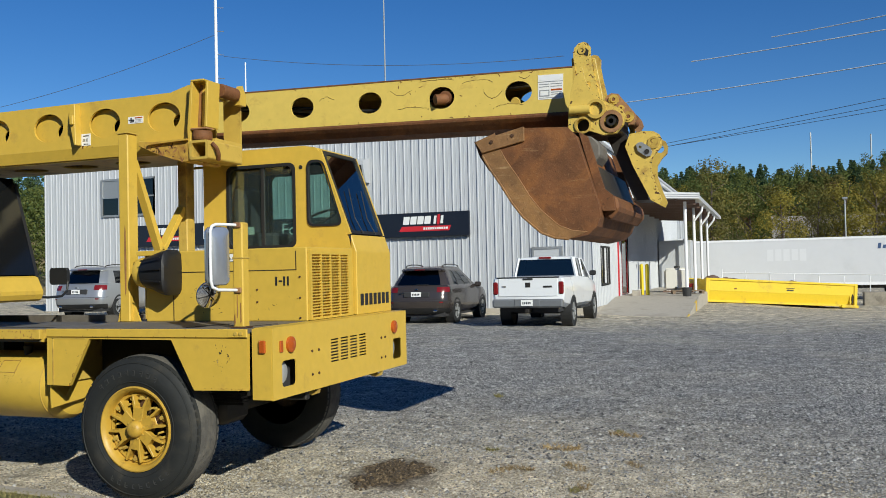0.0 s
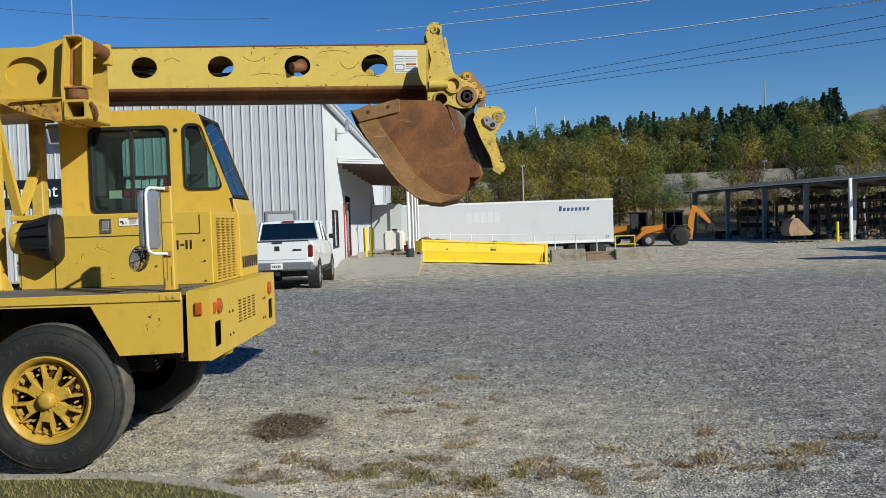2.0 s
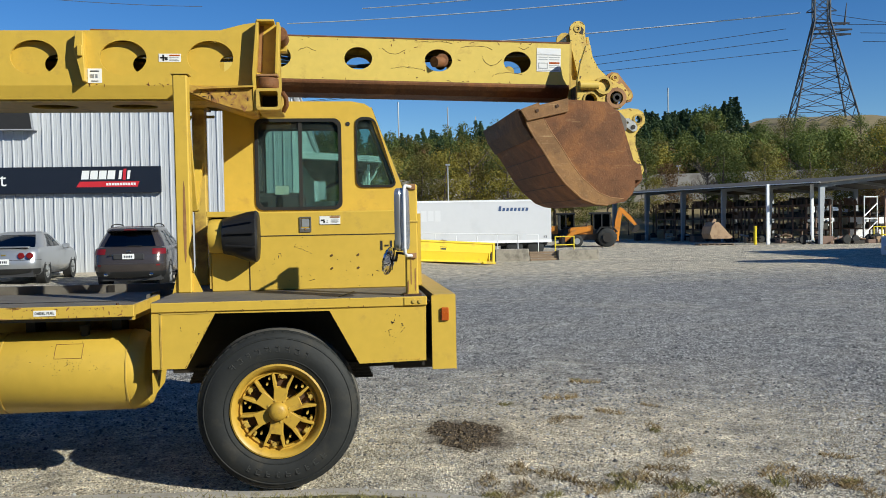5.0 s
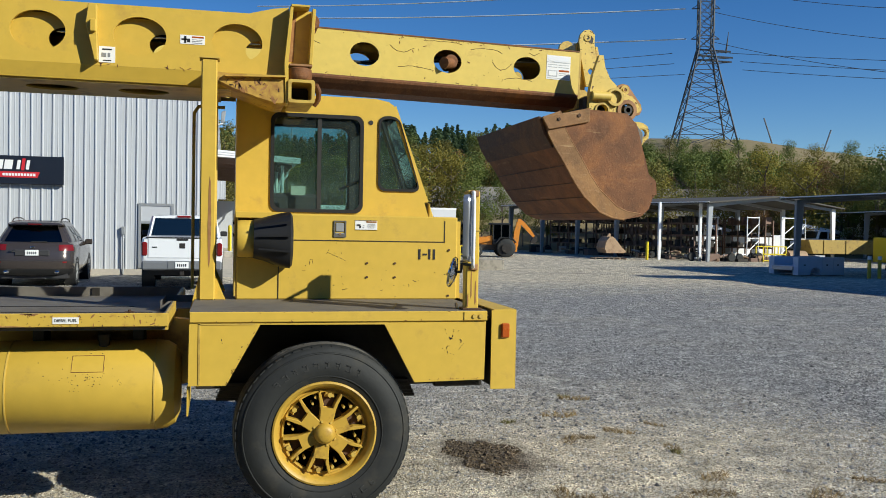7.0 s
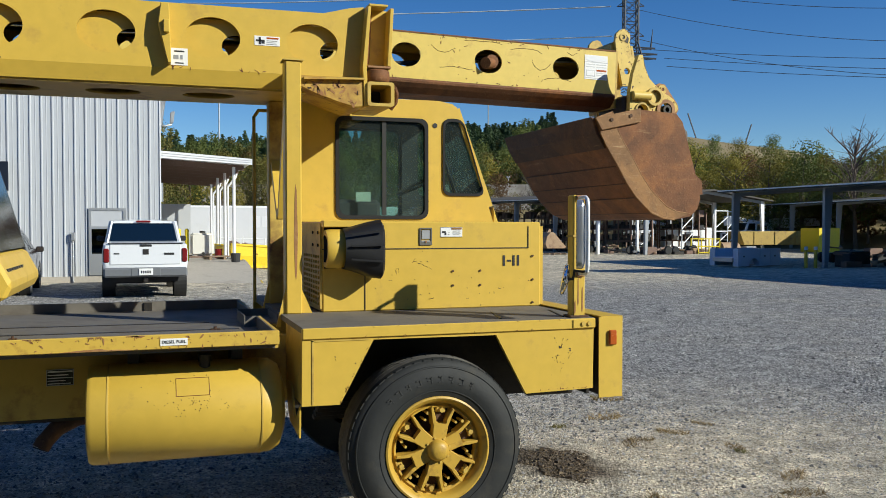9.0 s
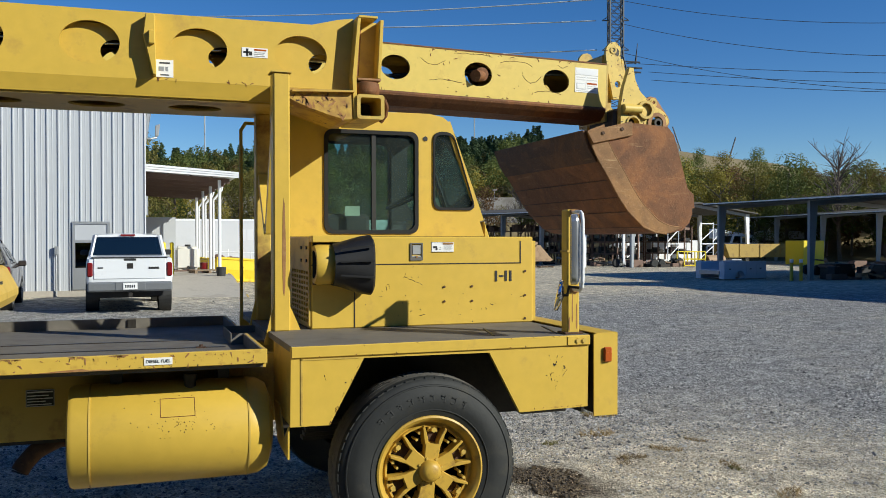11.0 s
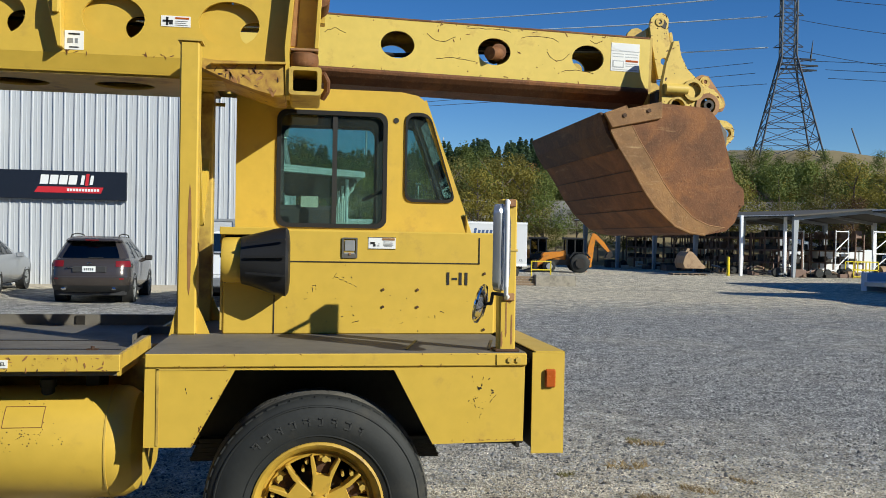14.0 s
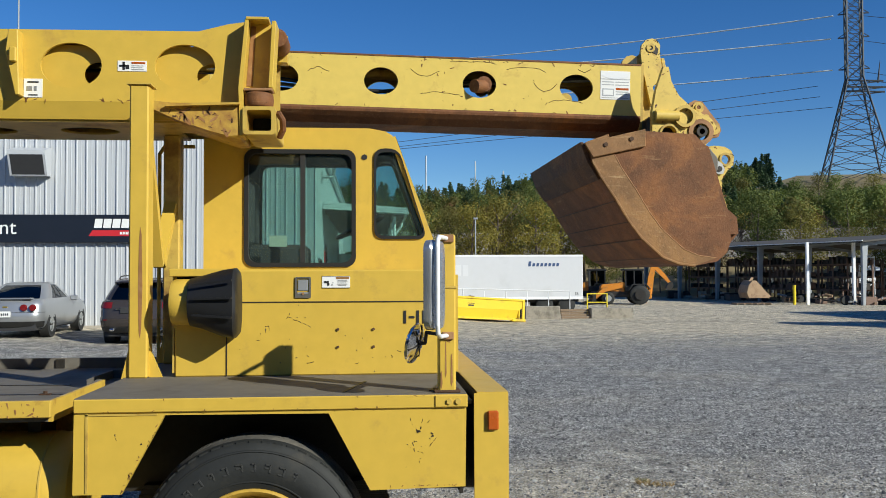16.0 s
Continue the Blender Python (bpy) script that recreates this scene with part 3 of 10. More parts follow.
box(bm, WX1 - 0.2, WX1 + 0.06, WY + 0.2, 62.0, -0.6, 0.272)
solid("foundation", bm, CONCRETE, "concrete foundation strip under the siding", "foundation", "structure")
bm = B()
prism(bm, [(WX0 - 0.25, EAVE - 0.02), (RX, RIDGE + 0.02), (WX1 + 0.25, EAVE - 0.02), (WX1 + 0.25, EAVE + 0.10), (RX, RIDGE + 0.16), (WX0 - 0.25, EAVE + 0.10)], "y", WY - 0.08, 62.2)
solid("roof", bm, SIDING, "low-pitched white metal roof", "roof", "structure")
bm = B()
box(bm, WX1 + 0.04, WX1 + 0.20, WY - 0.1, 62.0, EAVE - 0.16, EAVE + 0.02, 0.02)
solid("gutter", bm, WHITE, "white eaves gutter", "gutter", "structure")

# sign across the front
sign = thing("shop_sign", (-16.5, 28.9, 2.82), "long dark sign board with white lettering", "sign")
bm = B()
box(bm, -23.7, -9.23, 28.82, 28.94, 2.825, 3.68, 0.01)
NAVY = material("dark navy sign face", (0.012, 0.016, 0.026), 0.35, spread=0.15, grain=20, bump=0.02)
board = part("board", bm, NAVY, sign)
part("lettering", lettering("Equipment", 0.62, Matrix.Translation((-15.35, 28.815, 3.27)) @ FRONT, extrude=0.004), WHITE_PLAIN, sign, "white lettering")
for k in range(8):
    bm = B()
    box(bm, -20.15 + k * 0.36, -19.87 + k * 0.36, 28.812, 28.819, 3.05, 3.05 + (0.5 if k in (0,) else 0.34))
    part("name_bar", bm, WHITE_PLAIN, sign)


def brand_panel(x, lead):
    for k in range(4):
        bm = B()
        prism(bm, [(x + k * 0.27, 3.27), (x + 0.23 + k * 0.27, 3.27), (x + 0.27 + k * 0.27, 3.55), (x + 0.04 + k * 0.27, 3.55)], "y", 28.812, 28.819)
        part("brand_block", bm, WHITE_PLAIN, sign)
    if lead:
        for dx, mat in ((1.16, WHITE_PLAIN), (1.29, RED_INK), (1.42, WHITE_PLAIN)):
            bm = B()
            prism(bm, [(x + dx, 3.24 if mat is RED_INK else 3.27), (x + dx + 0.09, 3.24 if mat is RED_INK else 3.27), (x + dx + 0.13, 3.60 if mat is RED_INK else 3.55), (x + dx + 0.04, 3.60 if mat is RED_INK else 3.55)], "y", 28.810, 28.8188)
            part("brand_block", bm, mat, sign)
    bm = B()
    prism(bm, [(x - 0.16, 3.02), (x + 1.75, 3.02), (x + 1.82, 3.20), (x - 0.04, 3.20)], "y", 28.814, 28.8195)
    part("brand_stripe", bm, RED_INK, sign)
    for k in range(11):
        bm = B()
        box(bm, x + 0.78 + k * 0.085, x + 0.845 + k * 0.085, 28.810, 28.8135, 3.07, 3.15)
        part("brand_small_block", bm, WHITE_PLAIN, sign)


brand_panel(-11.72, True)
brand_panel(-22.7, False)

# windows and door of the front
win = thing("window_1", (-23.9, 28.95, 4.1), "aluminium window, half covered by pale sheets", "window", kind="structure")
bm = plate(B(), [(-25.2, 4.1), (-22.6, 4.1), (-22.6, 5.66), (-25.2, 5.66)], [[(-25.12 + i * 0.86, 4.18 + k * 0.74), (-24.32 + i * 0.86, 4.18 + k * 0.74), (-24.32 + i * 0.86, 4.86 + k * 0.72), (-25.12 + i * 0.86, 4.86 + k * 0.72)] for i in range(3) for k in range(2)], "y", 28.93, 28.99)
part("window_frame", bm, GREY_METAL, win)
for i in range(3):
    for k in range(2):
        bm = box(B(), -25.12 + i * 0.86, -24.32 + i * 0.86, 28.965, 28.97, 4.18 + k * 0.74, 4.86 + k * 0.72)
        part("pane", bm, GLASS_DARK if i or k == 0 else GREY_METAL, win)
door = thing("door_1", (-6.5, 28.95, 0.3), "grey metal door with an upper pane beside the parking", "door", kind="structure")
bm = plate(B(), [(-7.06, 0.30), (-6.0, 0.30), (-6.0, 2.34), (-7.06, 2.34)], [[(-6.98, 1.78), (-6.08, 1.78), (-6.08, 2.26), (-6.98, 2.26)], [(-6.98, 0.95), (-6.08, 0.95), (-6.08, 1.70), (-6.98, 1.70)]], "y", 28.92, 28.97)
part("door_leaf", bm, GREY_METAL, door)
bm = box(B(), -6.98, -6.08, 28.945, 28.95, 1.78, 2.26)
part("pane", bm, SIDING, door, "pale covered upper pane")
bm = box(B(), -6.98, -6.08, 28.945, 28.95, 0.95, 1.70)
part("pane", bm, GLASS_DARK, door)
bm = B()
rod(bm, (-6.12, 28.90, 1.30), (-6.12, 28.93, 1.30), 0.03, 10)
part("door_handle", bm, GREY_METAL, door)
bm = B()
prism(bm, [(28.96, 4.85), (28.62, 4.85), (28.38, 5.48), (28.38, 5.60), (28.96, 5.75)], "x", -14.15, -13.05)
hood = solid("vent_hood", bm, SIDING, "white sheet-metal vent hood on the wall, its mouth's shade painted on", "vent hood")
# flat dark sheet gives the shade of the hood's open mouth
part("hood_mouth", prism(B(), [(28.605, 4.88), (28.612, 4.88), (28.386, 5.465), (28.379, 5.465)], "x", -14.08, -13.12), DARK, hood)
pipe_bm = B()
pipe(pipe_bm, [(-7.5, 28.9, 0.1), (-7.5, 28.9, 1.35)], 0.03, 8)
box(pipe_bm, -7.55, -7.45, 28.85, 28.95, 1.35, 1.6, 0.01)
solid("standpipe", pipe_bm, GREY_METAL, "thin grey standpipe against the wall", "pipe")
for z, y in ((5.75, 32.3),):
    bm = B()
    pipe(bm, [(-4.93, y, z - 0.5), (-4.75, y, z - 0.5), (-4.55, y + 0.1, z - 0.45)], 0.03, 8)
    box(bm, -4.97, -4.92, y - 0.06, y + 0.06, z - 0.7, z - 0.3)
    prism(bm, [(-4.62, z - 0.42), (-4.50, z - 0.40), (-4.44, z + 0.02), (-4.60, z - 0.02)], "y", y, y + 0.25, 0.03)
    solid("flood_light", bm, GREY_METAL, "grey floodlight on a wall bracket", "floodlight")

# loading dock, ramp and canopy
bm = B()
prism(bm, [(28.2, -0.02), (33.0, 0.48), (50.0, 0.48), (50.0, -0.7), (28.2, -0.7)], "x", -4.94, -1.98)
solid("loading_ramp", bm, CONCRETE, "concrete ramp up to the loading dock", "ramp", "structure")
HAZARD = material("black safety paint", (0.03, 0.03, 0.03), 0.6, spread=0.2, grain=30, bump=0.05)
HAZ_Y = material("yellow safety paint", (0.62, 0.43, 0.04), 0.55, spread=0.12, grain=25, bump=0.05, dirt=(0.2, 0.15, 0.06), dirt_amount=0.3)
wall = thing("dock_barrier", (-2.0, 31.5, 0.0), "low concrete ramp kerb with worn yellow paint", "barrier")
for k in range(10):
    y = 28.25 + k * 0.62
    z = 0.48 * min(1, (y - 28.2) / 4.8)
    part("stripe", prism(B(), [(y, -0.3), (y + 0.62, -0.3), (y + 0.62, z + 0.05), (y, z - 0.01)], "x", -1.978, -1.93), HAZ_Y if k in (0, 5) else CONCRETE, wall)
canopy = thing("canopy", (-3.5, 33.0, 0.48), "white metal canopy on pipe posts over the dock", "canopy")
bm = B()
prism(bm, [(-4.95, 4.20), (-1.84, 4.01), (-1.84, 4.16), (-4.95, 4.38)], "y", 32.6, 49.0)
part("roof", bm, SIDING, canopy)
for k in range(3):
    bm = B()
    prism(bm, [(-4.95, 4.16 + k * 0.083), (-1.78, 3.98 + k * 0.07), (-1.78, 4.045 + k * 0.07), (-4.95, 4.238 + k * 0.083)], "y", 32.52 - 0.02 * k, 32.6)
    part("fascia", bm, WHITE, canopy)
RUSTY_STEEL = material("rusting purlin steel", (0.20, 0.13, 0.10), 0.7, metal=0.3, spread=0.25, grain=20, bump=0.1)
for k in range(8):
    bm = B()
    y = 33.5 + k * 2.0
    prism(bm, [(-4.9, 4.0), (-2.0, 3.83), (-2.0, 4.01), (-4.9, 4.19)], "y", y, y + 0.08)
    part("rafter", bm, RUSTY_STEEL, canopy)
for x in (-4.2, -3.4, -2.7):
    bm = B()
    box(bm, x, x + 0.06, 33.0, 48.8, 3.99 + 0.055 * (-2.7 - x), 4.04 + 0.058 * (-2.7 - x))
    part("purlin", bm, RUSTY_STEEL, canopy)
for y in (33.4, 37.4, 41.4, 45.6):
    bm = B()
    rod(bm, (-2.37, y, 0.48), (-2.37, y, 3.95), 0.06, 14)
    part("post", bm, WHITE, canopy, "white pipe post", smooth=True)
for y in (36.6, 40.6, 44.8):
    bm = B()
    pipe(bm, [(-1.95, y, 4.0), (-2.0, y, 3.75), (-2.32, y, 3.35), (-2.32, y, 0.5)], 0.045, 10)
    part("downpipe", bm, WHITE, canopy, smooth=True)

# ---- white box trailer ----
TX0, TX1, TYN, TZ0, TZ1 = -7.1, 9.13, 51.6, 0.36, 2.92
trailer = thing("box_trailer", (1.0, 52.8, -0.47), "long white box trailer parked behind the yard", "trailer")
bm = B()
box(bm, TX0, TX1, TYN, TYN + 2.55, TZ0, TZ1, 0.03)
TRAILER_WHITE = material("dull white trailer skin", (0.60, 0.61, 0.63), 0.45, spread=0.03, grain=4, bump=0.02, dirt=(0.50, 0.51, 0.52), dirt_amount=0.25, dirt_scale=0.5)
body = part("box_body", bm, TRAILER_WHITE, trailer)
for z0, z1 in ((TZ1 - 0.1, TZ1 + 0.012), (TZ0 - 0.02, TZ0 + 0.14)):
    bm = box(B(), TX0 - 0.01, TX1 + 0.012, TYN - 0.015, TYN + 0.001, z0, z1)
    part("side_rail", bm, WHITE, body)
FADED = material("ghost of a removed sign", (0.66, 0.67, 0.69), 0.45, spread=0.04, grain=5, bump=0.0)
NAME_BLUE = material("faded blue sign paint", (0.045, 0.085, 0.19), 0.5, spread=0.1, grain=20, bump=0.0)
for k in range(8):
    bm = B()
    x = 5.9 + k * 0.235
    z1 = 2.55 if k == 0 else 2.45
    prism(bm, [(x, 2.26), (x + 0.15, 2.26), (x + 0.19, z1), (x + 0.04, z1)], "y", TYN - 0.012, TYN - 0.001)
    part("name_bar", bm, NAME_BLUE, trailer, "dark blue sign bars")
part("size_mark", lettering("53", 0.22, Matrix.Translation((8.75, TYN - 0.005, 0.66)) @ FRONT), NAVY, trailer)
for k in range(5):
    bm = B()
    box(bm, 0.4 + k * 0.42, 0.72 + k * 0.42, TYN - 0.006, TYN - 0.001, 1.7 + 0.03 * (k % 2), 2.35)
    part("faded_patch", bm, FADED, trailer)
bm = B()
box(bm, TX0 + 0.2, TX1 - 0.2, TYN + 0.3, TYN + 2.2, 0.16, 0.36)
part("underframe", bm, STEEL_DARK, trailer)
for x in (6.9, 8.2):
    for y in (TYN + 0.12, TYN + 2.0):
        bm = turned(B(), [(0.0, 0.15), (0.0, 0.42), (0.03, 0.5), (0.27, 0.5), (0.3, 0.42), (0.3, 0.15)], (x, y, 0.03), "y", 28)
        part("tyre", bm, TYRE, trailer, smooth=True)
for x in (-1.0,):
    bm = B()
    box(bm, x - 0.08, x + 0.08, TYN + 0.4, TYN + 0.56, -0.47, 0.3)
    part("landing_leg", bm, STEEL_DARK, trailer)

# ---- yellow roll-off container ----
DY = material("bright yellow container paint", (0.70, 0.50, 0.03), 0.5, spread=0.08, grain=10, bump=0.05, dirt=(0.35, 0.24, 0.05), dirt_amount=0.25, dirt_scale=1.5)
cont = thing("rolloff_container", (-2.05, 38.5, 0.0), "low bright yellow steel roll-off container", "container")
yaw = math.atan2(4.5, 5.95)
CM = Matrix.Translation((-2.05, 38.5, 0.0)) @ Matrix.Rotation(yaw * 0.92, 4, 'Z') @ Matrix.Rotation(radians(3.6), 4, 'Y')


def cpart(name, bm, mat, label=""):
    bm.transform(CM)
    return part(name, bm, mat, cont, label)


CL = 7.3
SIDE = [(-0.02, 0.98), (-0.02, 0.55), (0.10, 0.14), (0.13, 0.14), (0.02, 0.56), (0.02, 0.98)]
cpart("side_wall", prism(B(), SIDE, "x", 0.0, CL), DY)
cpart("side_wall", prism(B(), [(2.14 - y, z) for y, z in SIDE], "x", 0.0, CL), DY)
cpart("end_wall", box(B(), 0.02, 0.06, 0.06, 2.08, 0.14, 1.0), DY)
cpart("end_wall", box(B(), CL - 0.06, CL - 0.02, 0.06, 2.08, 0.14, 1.0), DY)
cpart("floor_plate", box(B(), 0.06, CL - 0.06, 0.13, 2.0, 0.14, 0.18), DY)
cpart("top_rail", box(B(), -0.06, CL + 0.06, -0.07, 0.03, 0.97, 1.06, 0.012), DY)
cpart("back_rail", box(B(), -0.06, CL + 0.06, 2.11, 2.21, 0.97, 1.06, 0.012), DY)
cpart("bottom_rail", box(B(), -0.06, CL - 0.5, -0.04, 0.16, 0.05, 0.15, 0.01), DY)
cpart("skid_shoe", box(B(), CL - 0.75, CL + 0.12, -0.10, 0.10, 0.0, 0.13, 0.02), DY)
cpart("corner_post", box(B(), -0.06, 0.10, -0.07, 0.03, 0.05, 1.0, 0.01), DY)
cpart("corner_post", box(B(), CL - 0.10, CL + 0.06, -0.07, 0.03, 0.10, 1.0, 0.01), DY)
cpart("end_rib", prism(B(), [(CL - 0.30, 0.14), (CL - 0.24, 0.14), (CL - 0.24, 0.62), (CL - 0.30, 0.56)], "y", -0.03, 0.12), DY)
cpart("hook", box(B(), CL - 0.19, CL - 0.14, -0.05, 0.0, 0.2, 0.6), STEEL_DARK)
cpart("crease", box(B(), 0.1, CL - 0.1, -0.026, -0.018, 0.54, 0.56), DY)
cpart("brand_bar", box(B(), CL * 0.52, CL * 0.52 + 0.42, -0.024, -0.0205, 0.74, 0.77), HAZARD)
cpart("brand_block", box(B(), CL * 0.52 + 0.04, CL * 0.52 + 0.38, -0.024, -0.0205, 0.63, 0.70), HAZARD)
cpart("rust_mark", box(B(), 1.3, 1.42, -0.0235, -0.0205, 0.62, 0.68), RUST)
for a, b, c in ((0.9, 0.35, 0.25), (1.6, 0.5, 0.18), (4.8, 0.4, 0.16)):
    bm = B()
    bmesh.ops.create_icosphere(bm, subdivisions=2, radius=1.0, matrix=Matrix.Translation((a, 1.0, 0.95)) @ Matrix.Diagonal((b, 0.5, c, 1)))
    for v in bm.verts:
        v.co += Vector((noise.noise(v.co * 3), noise.noise(v.co * 3 + Vector((5, 0, 0))), noise.noise(v.co * 4))) * 0.12
    cpart("scrap_heap", bm, RUSTY_STEEL)

# ---- open steel sheds ----
SHED_STEEL = material("grey-blue painted steel", (0.27, 0.29, 0.31), 0.5, spread=0.1, grain=12, bump=0.05)
# roof colour lowered to put the shade under the sheds into it
SHED_ROOF = material("roof sheeting darkened for underside shade", (0.07, 0.065, 0.058), 0.95, spread=0.15, grain=4, bump=0.05)


def shed(name, a, b, depth, eave, rise, bays, label, base=-0.47, white_first=2):
    """An open-sided pole shed: front eave from a to b, running back by depth to the right of that line."""
    a, b = Vector(a), Vector(b)
    along = (b - a).normalized()
    back = Vector((-along.y, along.x)) * (-1 if Vector((-along.y, along.x)).x < 0 else 1)
    L = (b - a).length
    t = thing(name, (a.x, a.y, base), label, "shed")

    def pt(u, v, z):
        q = a + along * u + back * v
        return (q.x, q.y, z)
    bm = B()
    prof_s = [(0.0, eave), (depth / 2, eave + rise), (depth, eave), (depth, eave + 0.10), (depth / 2, eave + rise + 0.12), (0.0, eave + 0.12)]
    lo = [bm.verts.new(pt(-0.6, v if 0 < v < depth else (v - 0.7 if v == 0 else v + 0.7), z)) for v, z in prof_s]
    hi = [bm.verts.new(pt(L + 0.6, v if 0 < v < depth else (v - 0.7 if v == 0 else v + 0.7), z)) for v, z in prof_s]
    bm.faces.new(lo)
    bm.faces.new(hi[::-1])
    for i in range(6):
        bm.faces.new((lo[i], hi[i], hi[(i + 1) % 6], lo[(i + 1) % 6]))
    part("roof", bm, SHED_ROOF, t, "shallow sheet roof")
    bm = B()
    beam(bm, pt(-0.6, -0.72, eave + 0.115), pt(L + 0.6, -0.72, eave + 0.115), 0.10, 0.06)
    part("eave_trim", bm, WHITE, t)
    for k in range(bays + 1):
        u = L * k / bays
        for v in (0.0, depth):
            bm = B()
            p0, p1 = pt(u, v, base), pt(u, v, eave)
            inward = 1 if v == 0 else -1
            q = [pt(u, v - 0.12, base), pt(u, v + 0.12, base), pt(u, v + 0.12 + inward * 0.30, eave), pt(u, v - 0.12, eave)] if v == 0 else [pt(u, v - 0.12, base), pt(u, v + 0.12, base), pt(u, v + 0.12, eave), pt(u, v - 0.42, eave)]
            lo = [bm.verts.new(Vector(p) - Vector((*(along * 0.09), 0))) for p in q]
            hi = [bm.verts.new(Vector(p) + Vector((*(along * 0.09), 0))) for p in q]
            bm.faces.new(lo)
            bm.faces.new(hi[::-1])
            for i in range(4):
                bm.faces.new((lo[i], hi[i], hi[(i + 1) % 4], lo[(i + 1) % 4]))
            part("column", bm, WHITE if (v > 0 and k < white_first) else SHED_STEEL, t, "tapered steel column")
        bm = B()
        beam(bm, pt(u, 0.0, eave - 0.12), pt(u, depth / 2, eave + rise - 0.14), 0.16, 0.24)
        beam(bm, pt(u, depth / 2, eave + rise - 0.14), pt(u, depth, eave - 0.12), 0.16, 0.24)
        part("rafter", bm, SHED_STEEL, t)
    return t, pt, L


shed1, s1, L1 = shed("pole_shed", (31.4, 60.5), (23.2, 84.0), 16.0, 3.95, 0.75, 5, "long open pole shed full of racking and scrap")
shed2, s2, L2 = shed("pole_shed", (28.5, 30.5), (28.0, 45.0), 16.0, 3.76, 0.6, 2, "open steel pole shed at the yard's edge")
shed3, s3, L3 = shed("pole_shed", (52.0, 50.0), (58.0, 82.0), 14.0, 3.9, 0.6, 4, "far open pole shed")
for x, y in ((31.75, 62.3), (28.3, 62.4)):
    bm = B()
    box(bm, x - 0.1, x + 0.1, y - 0.1, y + 0.1, -0.47, 4.05, 0.01)
    solid("steel_post", bm, WHITE, "white square steel post at the shed front", "post")

# assumed warehouse, out of sight, added and shaped to cast the yard's shadow
bm = B()
prism(bm, [(28.1, 29.7), (46.0, 29.7), (46.0, -6.0), (28.5, -6.0), (26.4, 8.3), (25.2, 16.0)], "z", -0.4, 8.3)
solid("warehouse_wall", bm, SIDING, "unseen assumed warehouse that casts the shadow across the yard", "warehouse", "structure")

# plain unseen wall, added to close the place and block low sky light
bm = box(B(), -45.0, 40.0, -18.5, -18.0, -0.3, 10.0)
solid("wall_south", bm, material("dull brown siding", (0.10, 0.085, 0.07), 0.8, spread=0.1, grain=4, bump=0.1), "unseen plain wall added to block low sky light", "wall", "structure")


# ---- excavator truck ----
truck = thing("truck_excavator", (-5.0, 6.1, 0.0), "yellow wheeled excavator truck with telescopic boom and rusty bucket", "excavator")
TY0, TY1 = 4.96, 7.28


def bolts(name, pts, y, r=0.008, axis="y", parent=truck, mat=RUST_DARK):
    for u, w in pts:
        bm = B()
        if axis == "y":
            rod(bm, (u, y + 0.002, w), (u, y - 0.008, w), r, 6)
        else:
            rod(bm, (y - 0.002, u, w), (y + 0.008, u, w), r, 6)
        part(name, bm, mat, parent)


def decal(name, parent, x0, x1, z0, z1, y, mat, bars=(), label="", m=None):
    """A flat sticker on a side panel, with plain bars for its small print: (x0, x1, z0, z1, material) as shares."""
    bm = B()
    box(bm, x0, x1, y - 0.003, y, z0, z1)
    if m is not None:
        bm.transform(m)
    ob = part(name, bm, mat, parent, label)
    for a, b, c, d, bar in bars:
        bm = B()
        box(bm, x0 + (x1 - x0) * a, x0 + (x1 - x0) * b, y - 0.005, y - 0.0032, z0 + (z1 - z0) * c, z0 + (z1 - z0) * d)
        if m is not None:
            bm.transform(m)
        part("print", bm, bar, ob)
    return ob


def flake(bm, u, w, size, y, thin=1.0):
    """An irregular patch where paint has flaked off, on a face across y."""
    n = random.randint(5, 8)
    turn, stretch = random.uniform(0, math.pi), random.uniform(1.0, 2.6)
    pts = []
    for k in range(n):
        a = 2 * math.pi * k / n
        r = size * random.uniform(0.45, 1.0)
        p, q = r * stretch * math.cos(a), r * thin * math.sin(a)
        pts.append((u + p * math.cos(turn) - q * math.sin(turn), w + p * math.sin(turn) + q * math.cos(turn)))
    prism(bm, pts, "y", y - 0.0012, y + 0.001)


def fillet(loop, r, n=5):
    """A polygon with its corners rounded off."""
    out = []
    for i, p in enumerate(loop):
        p, a, b = Vector(p), Vector(loop[i - 1]), Vector(loop[(i + 1) % len(loop)])
        s, e = p + (a - p).normalized() * r, p + (b - p).normalized() * r
        for k in range(n + 1):
            t = k / n
            q = s * (1 - t) ** 2 + p * 2 * t * (1 - t) + e * t * t
            out.append((q.x, q.y))
    return out


# chassis rails, axle and cross members
for y0 in (5.55, 6.55):
    bm = B()
    prism(bm, [(-12.5, 0.74), (-12.5, 1.16), (-4.7, 1.16), (-4.5, 1.14), (-2.9, 1.14), (-2.9, 0.86), (-4.4, 0.80), (-4.7, 0.74)], "y", y0, y0 + 0.10)
    part("chassis_rail", bm, YELLOW_DARK, truck, "darker yellow chassis rail")
bm = B()
rod(bm, (-3.825, 5.3, 0.53), (-3.825, 6.95, 0.53), 0.075, 12)
box(bm, -3.95, -3.7, 5.9, 6.3, 0.40, 0.68, 0.05)
part("front_axle", bm, STEEL_DARK, truck, "greasy dark axle beam", smooth=True)
bm = B()
for k in range(5):
    box(bm, -4.45 + 0.01 * k, -3.2 - 0.01 * k, 5.42, 5.50, 0.66 + 0.022 * k, 0.68 + 0.022 * k)
part("leaf_spring", bm, STEEL_DARK, truck)
bm = B()
box(bm, -2.98, -2.83, 5.2, 7.1, 0.80, 0.92, 0.01)
